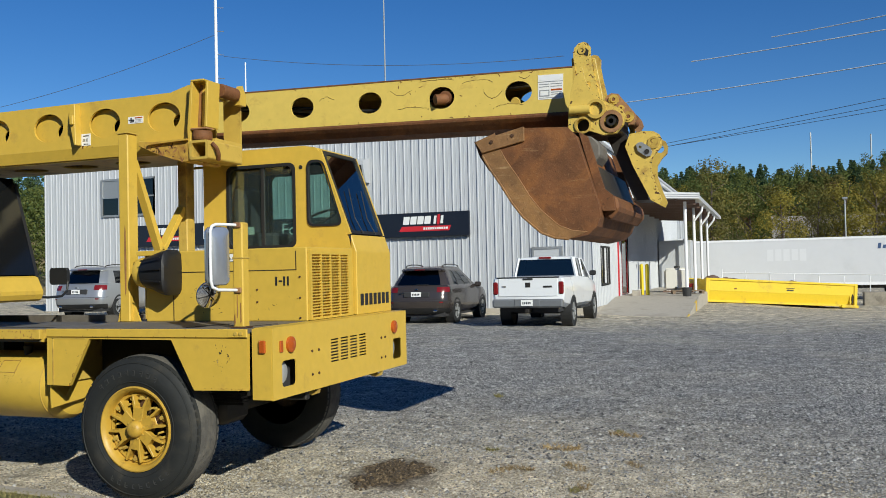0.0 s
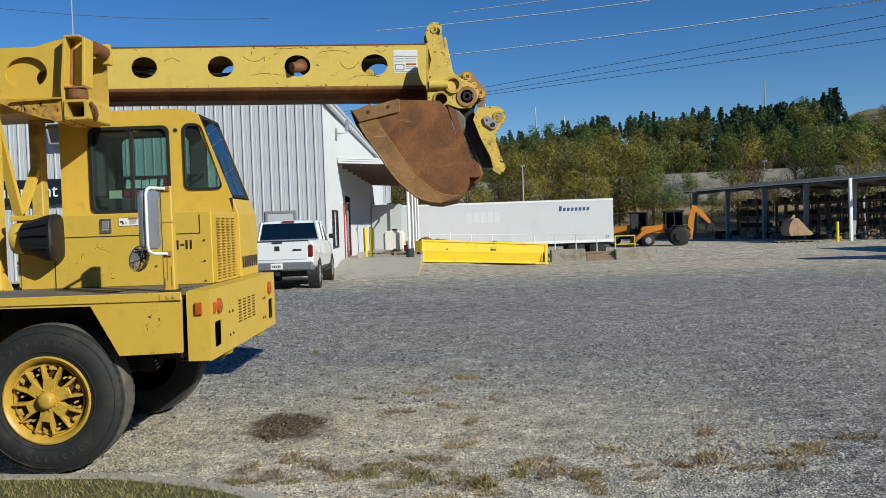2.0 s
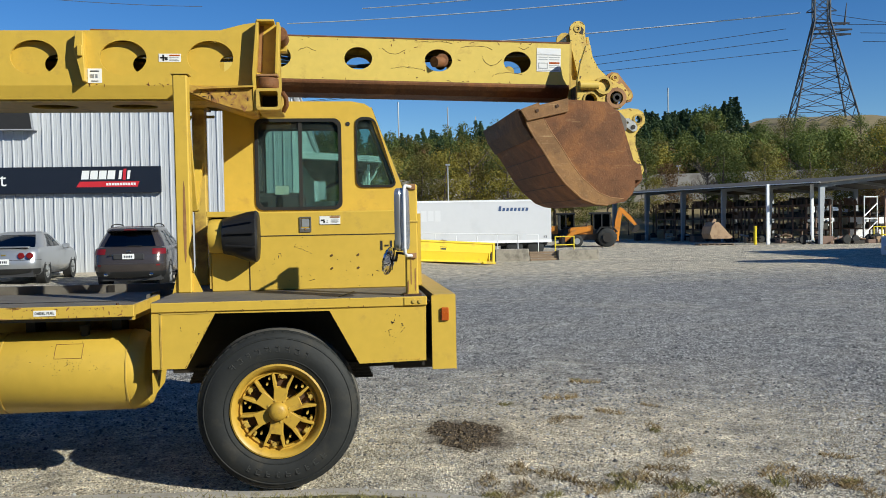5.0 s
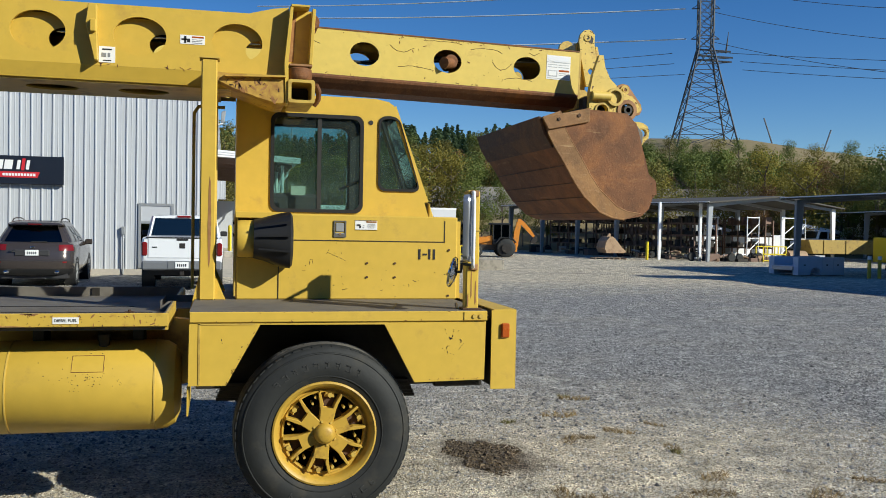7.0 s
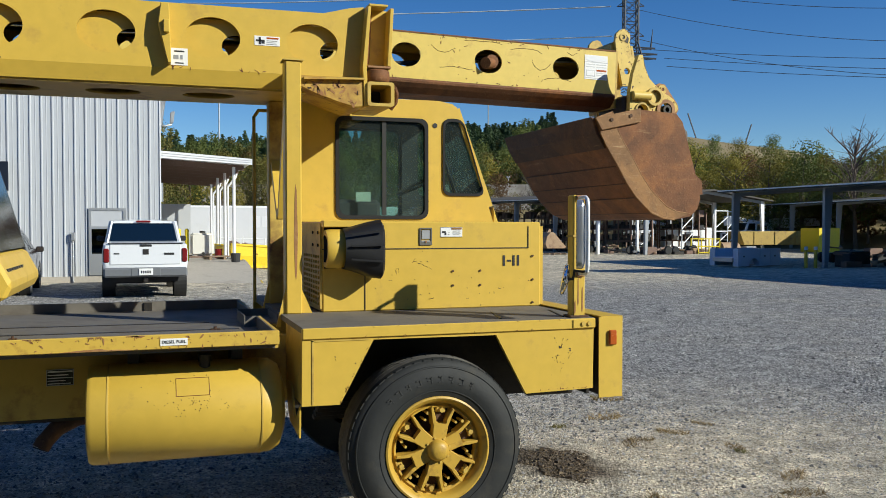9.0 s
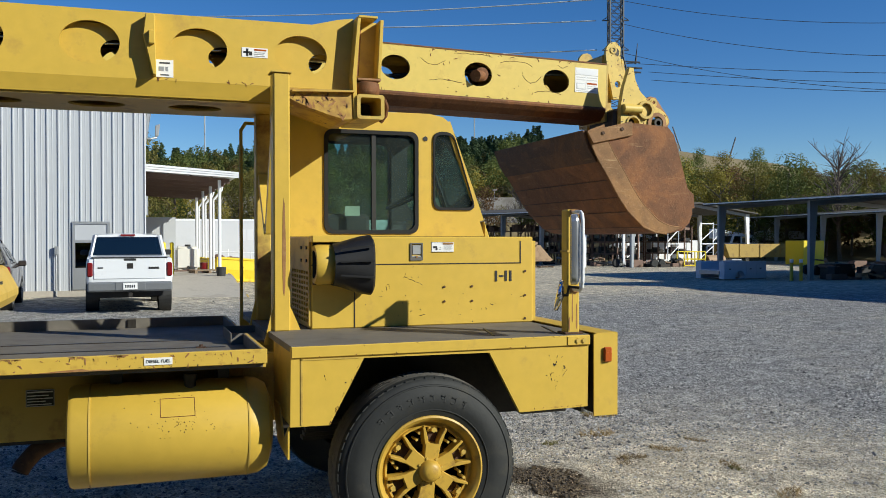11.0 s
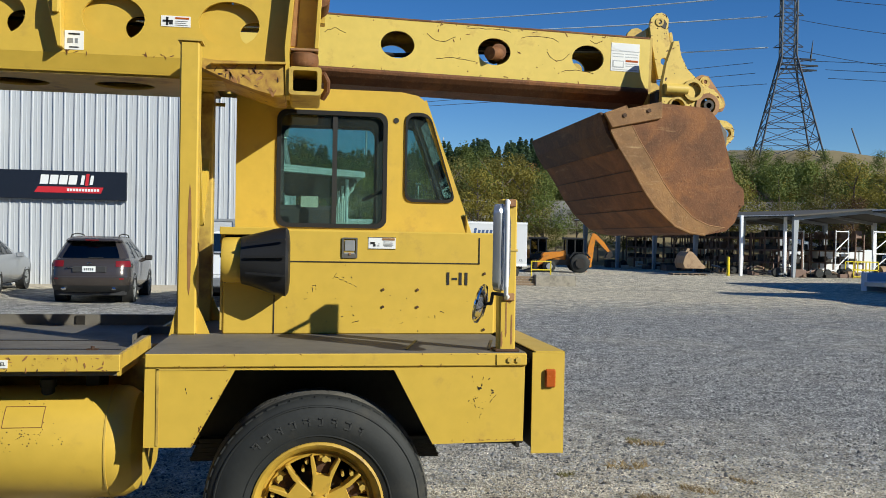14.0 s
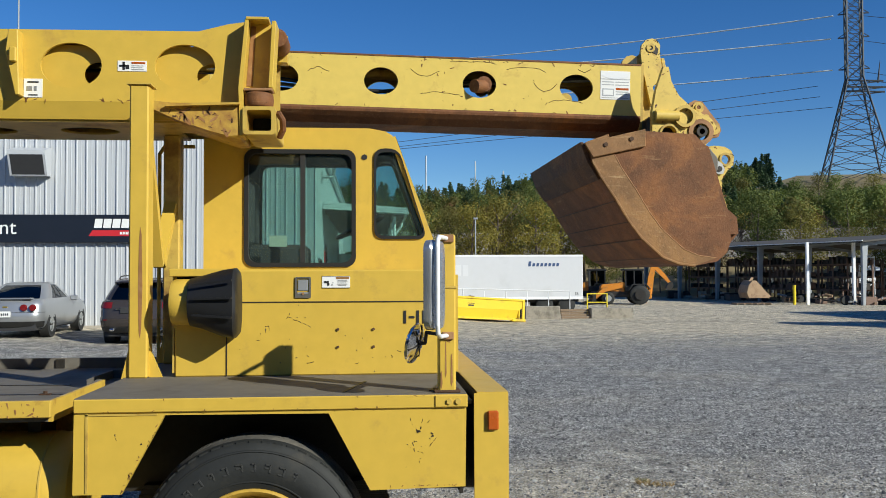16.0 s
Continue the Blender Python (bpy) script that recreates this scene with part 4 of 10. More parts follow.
box(bm, -3.05, -2.72, 5.5, 5.56, 0.70, 0.84, 0.01)
part("cross_member", bm, STEEL_DARK, truck)
for y in (5.62, 6.75):
    bm = B()
    plate(bm, [(-2.86, 0.80), (-2.72, 0.80), (-2.68, 0.765), (-2.69, 0.735), (-2.74, 0.72), (-2.86, 0.75)], [ring_pts(-2.715, 0.760, 0.014, 12)], "y", y, y + 0.03)
    part("tow_hook", bm, YELLOW_DARK, truck, "rust-edged tow hook")

# front deck and fender skirts
for y0, y1 in ((TY0, TY0 + 0.03), (TY1 - 0.03, TY1)):
    bm = B()
    prism(bm, [(-4.595, 1.252), (-4.599, 0.838), (-4.391, 0.836), (-4.204, 1.182), (-3.484, 1.178), (-3.298, 0.830), (-2.866, 0.838), (-2.860, 1.252)], "y", y0, y1)
    part("fender", bm, YELLOW, truck, "scratched yellow fender skirt")
bm = B()
box(bm, -4.595, -2.856, TY0 - 0.012, TY0 - 0.001, 1.196, 1.256, 0.004)
part("deck_edge", bm, YELLOW, truck)
bm = B()
box(bm, -4.545, -4.535, TY0 - 0.004, TY0 - 0.0005, 0.845, 1.195)
box(bm, -4.545, -4.235, TY0 - 0.004, TY0 - 0.0005, 1.182, 1.190)
part("fender_seam", bm, YELLOW_DARK, truck)
bm = B()
box(bm, -4.595, -2.858, TY0 + 0.001, TY1 - 0.001, 1.225, 1.259)
part("front_deck", bm, DECK, truck, "scuffed grey steel deck plate")
for x in (-3.42, -3.02):
    bm = B()
    beam(bm, (x, 5.05, 1.2605), (x + 0.1, 5.45, 1.2605), 0.012, 0.004)
    part("deck_seam", bm, STEEL_DARK, truck)
bm = B()
prism(bm, [(-4.595, 1.25), (-4.595, 0.84), (-4.575, 0.84), (-4.575, 1.25)], "y", TY0 + 0.03, 5.55)
part("fender_back", bm, YELLOW_DARK, truck)
# dark sheets added to put the wheel arch's deep shade into colour
bm = B()
box(bm, -4.574, -2.83, 5.515, 5.535, 0.72, 1.222)
box(bm, -4.574, -2.83, TY0 + 0.031, 5.514, 1.205, 1.222)
box(bm, -2.89, -2.874, TY0 + 0.032, 5.514, 0.80, 1.204)
part("wheel_arch_liner", bm, STEEL_DARK, truck, "dark sheets put in for the shade of the wheel arch")
part("fender_brace", prism(B(), [(4.992, 0.836), (5.0, 0.66), (5.34, 0.69), (5.44, 0.80), (5.44, 0.90), (5.28, 0.90), (5.15, 0.73)], "x", -4.606, -4.597), YELLOW, truck, "bent yellow brace plate behind the wheel")
bm = B()
box(bm, -3.005, -2.858, TY0 - 0.018, TY0 - 0.012, 1.20, 1.252, 0.003)
part("mirror_bracket_plate", bm, YELLOW, truck)
bolts("bolt", [(-2.94, 1.226), (-2.90, 1.226)], TY0 - 0.018, 0.014, mat=YELLOW_DARK)

# rear bed: a floor sunk between yellow side rails
bm = B()
box(bm, -12.5, -4.71, 5.0, 5.03, 1.172, 1.246, 0.003)
bed = part("rear_bed", bm, BED_EDGE, truck, "yellow bed frame with rust along its edge")
part("far_rail", box(B(), -12.5, -4.71, 7.10, 7.13, 1.10, 1.246), DECK, bed, "grey inner face of the far rail")
for y0, y1 in ((5.031, 5.825), (6.305, 7.099)):
    rail_end = part("front_rail", box(B(), -4.728, -4.712, y0, y1, 1.150, 1.244), BED_EDGE, bed)
    part("rail_liner", box(B(), -4.736, -4.7285, y0, y1, 1.150, 1.2435), DECK, rail_end)
part("bed_plate", box(B(), -12.5, -4.737, 5.031, 7.099, 1.150, 1.178), DECK, bed, "worn grey bed plate sunk between the rails")
for x in (-5.40, -6.55, -7.7):
    part("rail_stiffener", box(B(), x, x + 0.055, 7.085, 7.0995, 1.179, 1.240), STEEL_DARK, bed)
for y, x0 in ((5.74, -4.85), (6.15, -5.0)):
    part("plate_seam", beam(B(), (-12.4, y + 0.35, 1.179), (x0, y, 1.179), 0.03, 0.005), STEEL_DARK, bed)
for x, y, w in ((-5.08, 5.28, 0.035), (-5.02, 5.72, 0.03), (-5.85, 5.42, 0.03), (-6.1, 5.6, 0.022)):
    lug = B()
    box(lug, x, x + w * 2, y, y + w, 1.1785, 1.186, 0.002)
    rod(lug, (x + w, y + w / 2, 1.186), (x + w, y + w / 2, 1.198), w * 0.35, 8)
    part("tie_down", lug, RUST_DARK, bed, "small rusty tie-down on the bed plate")
bm = B()
for x0, x1, y0, y1 in ((-4.810, -4.803, 5.83, 6.30), (-4.607, -4.600, 5.83, 6.30), (-4.8025, -4.6075, 6.292, 6.30)):
    box(bm, x0, x1, y0, y1, 1.1785, 1.246)
box(bm, -4.8025, -4.6075, 5.8305, 6.2915, 1.19, 1.20)
prism(bm, [(-4.8025, 1.1785), (-4.70, 1.1785), (-4.735, 1.244), (-4.76, 1.244), (-4.8025, 1.21)], "y", 5.83, 5.838)
part("bed_tray", bm, DECK, truck, "open dark grey sheet-metal tray")
# rust hanging from the top edge of the bed rail, and in a line along its foot
random.seed(9)
bm = B()
for k in range(17):
    x, w, d = random.uniform(-6.7, -5.35), random.uniform(0.02, 0.07), random.uniform(0.005, 0.018)
    ragged = [(x + w * (i / 7 - 0.5), 1.2455 - d * random.uniform(0.2, 1.0)) for i in range(8)]
    prism(bm, [(x - w / 2, 1.2455), *ragged, (x + w / 2, 1.2455)], "y", 4.9985, 5.0005)
for x, w in ((-5.62, 0.34), (-6.3, 0.5)):
    foot = [(x + w * (i / 9 - 0.5), 1.176 + random.uniform(0.003, 0.014) * (1 - abs(i / 4.5 - 1))) for i in range(10)]
    prism(bm, [*foot, (x + w / 2, 1.1735), (x - w / 2, 1.1735)], "y", 4.9985, 5.0005)
tagged(part("edge_rust", bm, SCUFF, bed), kind="stuff")
bm = B()
for k in range(14):
    flake(bm, random.uniform(-6.6, -4.75), random.uniform(1.18, 1.24), random.choice((0.002, 0.003, 0.005)), 4.9996, 0.5)
tagged(part("paint_flakes", bm, STEEL_DARK, bed), kind="stuff")
decal("fuel_label", truck, -5.314, -5.180, 1.190, 1.226, 4.999, WHITE_PLAIN, label="white label with black lettering")
part("label_lettering", lettering("DIESEL FUEL", 0.022, Matrix.Translation((-5.247, 4.9945, 1.208)) @ FRONT, extrude=0.0008), INK, truck)

# fuel tank on its straps
tank_c = Vector((0, 5.345, 0.789))
bm = B()
turned(bm, [(-5.685, 0.0), (-5.685, 0.20), (-5.675, 0.254), (-5.655, 0.266), (-4.80, 0.266), (-4.73, 0.261), (-4.68, 0.231), (-4.655, 0.165), (-4.65, 0.0)], tank_c, "x", 48)
tank = part("fuel_tank", bm, YELLOW, truck, "round yellow fuel tank", smooth=True)
for x in (-5.575, -4.79):
    bm = B()
    turned(bm, [(x - 0.004, 0.261), (x - 0.004, 0.2695), (x + 0.004, 0.2695), (x + 0.004, 0.261)], tank_c, "x", 48)
    part("weld_seam", bm, YELLOW_DARK, tank, smooth=True)
bm = B()
rod(bm, (-5.08, 5.26, 1.02), (-5.08, 5.26, 1.065), 0.030, 14)
rod(bm, (-5.08, 5.26, 1.065), (-5.08, 5.26, 1.10), 0.036, 14)
part("filler_cap", bm, STEEL_DARK, tank, "dark filler cap", smooth=True)
bm = B()
loop = [(-5.235, 0.905 + 0.084 * k / 8) for k in range(9)] + [(-5.065, 0.989 - 0.084 * k / 8) for k in range(9)] + [(-5.235, 0.905)]
pipe(bm, [(x, 5.345 - math.sqrt(0.266 ** 2 - (z - 0.789) ** 2), z) for x, z in loop], 0.0018, 5)
part("stencil_frame", bm, RUST, tank)
random.seed(31)
bm = B()
for k in range(70):
    x = random.gauss(-5.16, 0.10)
    z = random.choice((random.uniform(0.83, 0.90), random.uniform(0.90, 1.0), random.uniform(0.80, 0.88)))
    if -5.24 < x < -5.06 and 0.90 < z < 0.99:
        continue
    y = 5.345 - math.sqrt(0.266 ** 2 - (z - 0.789) ** 2)
    r = random.uniform(0.0012, 0.0035)
    rod(bm, (x, y + 0.003, z), (x, y - 0.0008, z), r, 5)
tagged(part("paint_specks", bm, STEEL_DARK, tank), kind="stuff")
for x in (-5.45, -4.9):
    bm = B()
    box(bm, x - 0.03, x + 0.03, 5.34, 5.56, 0.98, 1.17)
    part("tank_hanger", bm, STEEL_DARK, tank)
decal("data_plate", truck, -5.905, -5.765, 0.922, 1.012, 5.549, INK, [(0.0, 1.0, 0.965, 1.0, GREY_METAL), (0.0, 1.0, 0.0, 0.035, GREY_METAL), (0.0, 0.025, 0.036, 0.964, GREY_METAL), (0.975, 1.0, 0.036, 0.964, GREY_METAL), (0.05, 0.95, 0.82, 0.90, WHITE_PLAIN), (0.05, 0.8, 0.62, 0.68, WHITE_PLAIN), (0.05, 0.95, 0.45, 0.5, WHITE_PLAIN), (0.05, 0.7, 0.28, 0.33, WHITE_PLAIN), (0.05, 0.9, 0.1, 0.15, WHITE_PLAIN)], "black data plate with pale print")
bm = B()
pipe(bm, [(-5.45, 5.70, 0.73), (-5.62, 5.66, 0.735), (-5.76, 5.63, 0.72), (-5.86, 5.60, 0.675), (-5.92, 5.58, 0.61), (-5.94, 5.57, 0.575)], 0.047, 14)
part("exhaust_mouth", rod(B(), (-5.9405, 5.5695, 0.574), (-5.943, 5.568, 0.568), 0.040, 14), DARK, truck)
part("exhaust_pipe", bm, RUST_DARK, truck, "rusty exhaust pipe", smooth=True)
# panel coloured dark to give the black shade behind the tank
bm = B()
prism(bm, [(-12.5, 0.72), (-12.5, 1.15), (-5.7, 1.15), (-5.7, 0.72)], "y", 5.56, 5.60)
part("side_panel", bm, STEEL_DARK, truck)

# bumper
bm = B()
slots = []
for i in range(4):
    for k in range(8):
        y = 5.80 + i * 0.165
        z = 0.945 + k * 0.0235
        slots.append([(y, z), (y + 0.135, z), (y + 0.135, z + 0.012), (y, z + 0.012)])
lamps = [rounded(5.08, 5.27, 0.85, 1.03, 0.03), rounded(6.97, 7.16, 0.85, 1.03, 0.03)]
plate(bm, [(TY0, 0.775), (TY1, 0.775), (TY1, 1.258), (TY0, 1.258)], slots + lamps, "x", -2.675, -2.667)
bumper = part("bumper", bm, YELLOW, truck, "deep yellow bumper with slotted grille")
bm = B()
box(bm, -2.825, -2.6755, TY0 - 0.002, TY0 + 0.008, 0.778, 1.258)
box(bm, -2.81, -2.6755, TY1 - 0.008, TY1 + 0.002, 0.778, 1.258)
box(bm, -2.81, -2.668, TY0, TY1, 1.2585, 1.264)
part("bumper_side", bm, YELLOW, bumper)
bm = box(B(), -2.809, -2.802, TY0 + 0.01, TY1 - 0.01, 0.79, 1.25)
part("bumper_back", bm, STEEL_DARK, bumper)
bm = B()
box(bm, -2.80, -2.76, 5.0, 7.2, 0.80, 1.24)
part("bumper_backing", bm, DARK, bumper)
for y in (5.175, 7.065):
    bm = turned(B(), [(-2.715, 0.0), (-2.718, 0.05), (-2.725, 0.075), (-2.735, 0.082), (-2.76, 0.082)], (0, y, 0.94), "x", 24)
    part("headlamp", bm, CLEAR_LENS, bumper, "round headlamp in a dark recess", smooth=True)
for y in (5.19, 6.99):
    bm = B()
    turned(bm, [(-2.667, 0.0555), (-2.650, 0.0555), (-2.645, 0.045), (-2.642, 0.0)], (0, y, 1.135), "x", 20)
    part("turn_signal", bm, ORANGE_LENS, bumper, "round amber lens", smooth=True)
bm = B()
box(bm, -2.667, -2.655, 5.045, 5.085, 1.09, 1.17, 0.004)
part("side_reflector", bm, ORANGE_LENS, bumper)
bm = B()
box(bm, -2.765, -2.715, TY0 - 0.022, TY0 - 0.002, 1.093, 1.180, 0.006)
part("marker_lamp", bm, ORANGE_LENS, truck, "amber side marker lamp")
bolts("bolt", [(5.50, 1.06), (5.60, 1.06), (5.50, 0.89), (5.60, 0.89), (6.72, 1.06), (6.80, 1.06), (6.72, 0.89), (6.80, 0.89)], -2.667, 0.010, "x")

# engine box beside the cab
bm = B()
prism(bm, [(-4.335, 1.258), (-2.84, 1.258), (-2.84, 1.828), (-4.335, 1.828)], "y", 5.76, 6.56, 0.008)
engine_box = part("engine_box", bm, YELLOW, truck, "yellow engine housing with panel seams")
for x0, x1, z0, z1 in ((-4.335, -2.93, 1.652, 1.658), (-4.065, -4.059, 1.262, 1.652), (-2.935, -2.929, 1.652, 1.80)):
    bm = B()
    box(bm, x0, x1, 5.7565, 5.7598, z0, z1)
    part("panel_seam", bm, STEEL_DARK, engine_box)
bolts("bolt", [(-3.47, 1.506), (-3.278, 1.506), (-3.47, 1.411), (-3.278, 1.411), (-4.04, 1.49), (-2.90, 1.60), (-2.90, 1.44), (-2.90, 1.285)], 5.76)
bm = B()
plate(bm, rounded(-3.70, -3.615, 1.677, 1.79, 0.006), [rounded(-3.69, -3.625, 1.70, 1.782, 0.004)], "y", 5.752, 5.7598)
LATCH = material("dull latch metal", (0.15, 0.14, 0.12), 0.5, metal=0.4, spread=0.2, grain=40, bump=0.05)
latch = part("door_latch", bm, LATCH, engine_box, "dark recessed latch")
bm = B()
box(bm, -3.686, -3.63, 5.7535, 5.7595, 1.715, 1.775, 0.004)
part("paddle", bm, GREY_METAL, latch)
part("latch_plate", box(B(), -3.688, -3.627, 5.7545, 5.7595, 1.688, 1.708, 0.002), GREY_METAL, latch)
part("latch_pin", rod(B(), (-3.657, 5.755, 1.700), (-3.657, 5.748, 1.700), 0.007, 10), RUST_PALE, latch)
decal("warning_decal", engine_box, -3.555, -3.405, 1.730, 1.795, 5.7598, WHITE_PLAIN, [(0.07, 0.24, 0.40, 0.58, INK), (0.18, 0.26, 0.20, 0.40, INK), (0.33, 0.40, 0.22, 0.30, GREY_METAL), (0.36, 0.41, 0.40, 0.46, GREY_METAL), (0.50, 0.97, 0.74, 0.92, SCUFF), (0.56, 0.90, 0.60, 0.64, GREY_METAL), (0.54, 0.92, 0.50, 0.54, GREY_METAL), (0.56, 0.88, 0.40, 0.44, GREY_METAL), (0.54, 0.92, 0.30, 0.34, GREY_METAL), (0.58, 0.86, 0.20, 0.24, GREY_METAL), (0.0, 1.0, 0.97, 1.0, INK), (0.0, 1.0, 0.0, 0.03, INK)], "white warning sticker with an orange header and small print")
for x0, x1, z0, z1 in ((-3.115, -3.10, 1.535, 1.605), (-3.085, -3.055, 1.563, 1.575), (-3.045, -3.03, 1.535, 1.605), (-3.012, -2.997, 1.535, 1.605)):
    bm = B()
    box(bm, x0, x1, 5.7565, 5.7598, z0, z1)
    part("stencil_mark", bm, INK, engine_box, "black stencilled mark")
random.seed(4)


def scratch(host, start, end, breaks, y, r=0.0016):
    """A ragged scratch through the paint, broken into short strokes."""
    bm = B()
    for k in range(breaks):
        a, b = (k + random.uniform(0.0, 0.25)) / breaks, (k + random.uniform(0.6, 1.0)) / breaks
        pts = [(start[0] + (end[0] - start[0]) * t + random.uniform(-0.002, 0.002), y, start[1] + (end[1] - start[1]) * t + random.uniform(-0.003, 0.003)) for t in (a, (a + b) / 2, b)]
        pipe(bm, pts, r * random.uniform(0.6, 1.3), 4)
    tagged(part("scratch", bm, STEEL_DARK, host), kind="stuff")


scratch(engine_box, (-3.735, 1.575), (-3.613, 1.518), 5, 5.7598)
scratch(engine_box, (-3.745, 1.565), (-3.725, 1.60), 2, 5.7598)
for a, b in (((-3.858, 1.525), (-3.855, 1.490)), ((-3.840, 1.530), (-3.838, 1.488)), ((-3.862, 1.524), (-3.838, 1.526)), ((-3.860, 1.508), (-3.845, 1.508)), ((-3.905, 1.447), (-3.875, 1.458)), ((-3.70, 1.352), (-3.68, 1.356)), ((-3.64, 1.325), (-3.60, 1.334)), ((-3.38, 1.322), (-3.35, 1.322)), ((-3.15, 1.385), (-3.128, 1.378)), ((-3.18, 1.365), (-3.176, 1.335))):
    scratch(engine_box, a, b, 1, 5.7598)
for x0, z0, n in ((-3.72, 1.60, 3), (-3.86, 1.46, 3), (-3.66, 1.36, 5), (-3.05, 1.40, 3), (-3.2, 1.30, 3), (-3.40, 1.45, 3)):
    bm = B()
    for k in range(n):
        flake(bm, x0 + random.uniform(-0.14, 0.14), z0 + random.uniform(-0.06, 0.06), random.uniform(0.0015, 0.0035), 5.7595)
    part("paint_chips", bm, STEEL_DARK, engine_box)["kind"] = "stuff"
for a, b in (((-3.06, 1.15), (-3.075, 1.09)), ((-3.11, 1.045), (-3.095, 0.995)), ((-3.10, 1.04), (-3.085, 1.05)), ((-3.0, 1.06), (-3.03, 1.02)), ((-4.42, 1.10), (-4.41, 1.07))):
    scratch(truck, a, b, 2, TY0 - 0.0003)
for x0, z0, n in ((-3.10, 1.04, 3), (-3.03, 1.10, 2), (-4.3, 1.0, 1)):
    bm = B()
    x, z = x0, z0
    for k in range(n):
        x2, z2 = x + random.uniform(-0.03, 0.03), z - random.uniform(-0.06, 0.06)
        flake(bm, x2, z2, random.uniform(0.002, 0.006), TY0 - 0.0004)
    ob = part("paint_chips", bm, STEEL_DARK, truck)
    ob["kind"] = "stuff"
# rust along the edges of the deck, the fender and the bed
random.seed(47)
for y, n, mat, spots in (
        (TY0 - 0.0124, 26, RUST, lambda: (random.uniform(-4.58, -3.02), random.choice((1.199, 1.202, 1.252)) + random.uniform(-0.002, 0.002), random.uniform(0.0015, 0.005))),
        (TY0 - 0.0004, 22, RUST, lambda: (lambda t: (-4.391 + 0.187 * t + random.uniform(-0.012, 0.0), 0.84 + 0.34 * t, random.uniform(0.002, 0.005)))(random.random())),
        (TY0 - 0.0004, 14, RUST, lambda: (random.uniform(-3.28, -2.88), 0.842 + random.uniform(0, 0.006), random.uniform(0.002, 0.005))),
        (TY0 - 0.0004, 16, STEEL_DARK, lambda: (random.gauss(-3.07, 0.035), random.gauss(1.05, 0.07), random.uniform(0.001, 0.0045))),
        (4.9996, 60, SCUFF, lambda: (random.uniform(-6.6, -4.75), random.choice((1.176, 1.231, 1.226, random.uniform(1.18, 1.23))), random.choice((0.003, 0.005, 0.007, 0.012)))),
        (4.9994, 26, RUST_DARK, lambda: (random.uniform(-6.6, -4.75), random.choice((1.178, 1.23)), random.uniform(0.002, 0.006)))):
    bm = B()
    for _ in range(n):
        u, w, r = spots()
        flake(bm, u, w, r, y, 0.5)
    tagged(part("edge_rust", bm, mat, truck), kind="stuff")
# louvred end and front grille
bm = B()
holes = [[(5.79 + i * 0.085, 1.30 + k * 0.033), (5.85 + i * 0.085, 1.30 + k * 0.033), (5.85 + i * 0.085, 1.319 + k * 0.033), (5.79 + i * 0.085, 1.319 + k * 0.033)] for i in range(7) for k in range(10)]
plate(bm, [(5.765, 1.28), (6.5, 1.28), (6.5, 1.82), (5.765, 1.82)], holes, "x", -4.348, -4.338)
part("rear_louvre", bm, YELLOW_DARK, engine_box)
bolts("bolt", [(5.82, 1.68), (6.0, 1.68), (5.82, 1.76), (6.0, 1.76)], -4.355, 0.010, "x", parent=engine_box, mat=STEEL_DARK)
bm = B()
bar = [[(5.80 + i * 0.16, 1.285 + k * 0.0225), (5.945 + i * 0.16, 1.285 + k * 0.0225), (5.945 + i * 0.16, 1.298 + k * 0.0225), (5.80 + i * 0.16, 1.298 + k * 0.0225)] for i in range(4) for k in range(22)]
plate(bm, [(5.775, 1.268), (6.455, 1.268), (6.455, 1.80), (5.775, 1.80)], bar, "x", -2.8385, -2.815)
part("front_grille", bm, YELLOW, engine_box, "slotted yellow radiator grille")

# cab
CAB = [(-4.335, 1.832), (-2.862, 1.832), (-2.90, 1.95), (-3.13, 2.66), (-3.19, 2.715), (-3.30, 2.735), (-4.18, 2.735), (-4.30, 2.715), (-4.335, 2.66)]
WIN1 = rounded(-4.075, -3.395, 1.862, 2.585, 0.06)
WIN2 = fillet([(-3.265, 2.035), (-2.936, 2.035), (-3.112, 2.597), (-3.265, 2.597)], 0.065)
cab = part("cab", prism(B(), [(-4.335, 2.70), (-4.30, 2.715), (-4.18, 2.735), (-3.30, 2.735), (-3.19, 2.715), (-3.15, 2.69), (-3.15, 2.675), (-4.335, 2.675)], "y", 6.58, 7.28), YELLOW, truck, "narrow yellow cab with dark-framed windows")
for y0, y1, far in ((6.57, 6.60, False), (7.26, 7.29, True)):
    bm = B()
    plate(bm, CAB, [WIN1, WIN2], "y", y0, y1)
    part("side_wall", bm, YELLOW, cab)
    for loop, (cx, cz) in ((WIN1, (-3.735, 2.22)), (WIN2, (-3.1, 2.3))):
        inner = [(cx + (x - cx) * 0.95, cz + (z - cz) * 0.955) for x, z in loop]
        outer = [(cx + (x - cx) * 1.03, cz + (z - cz) * 1.03) for x, z in loop]
        bm = B()
        plate(bm, outer, [inner], "y", y0 - 0.012 if not far else y0, y1 + (0.012 if far else 0.004))
        part("window_seal", bm, SEAL, cab, "black rubber window seal")
        bm = B()
        prism(bm, inner, "y", y0 + 0.012, y0 + 0.016)
        g = part("pane", bm, GLASS, cab, "tinted cab window pane")
        g.visible_shadow = False
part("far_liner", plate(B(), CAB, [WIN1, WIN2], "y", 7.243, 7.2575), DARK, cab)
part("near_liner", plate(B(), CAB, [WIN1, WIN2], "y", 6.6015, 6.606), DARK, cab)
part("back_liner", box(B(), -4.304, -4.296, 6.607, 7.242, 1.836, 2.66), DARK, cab)
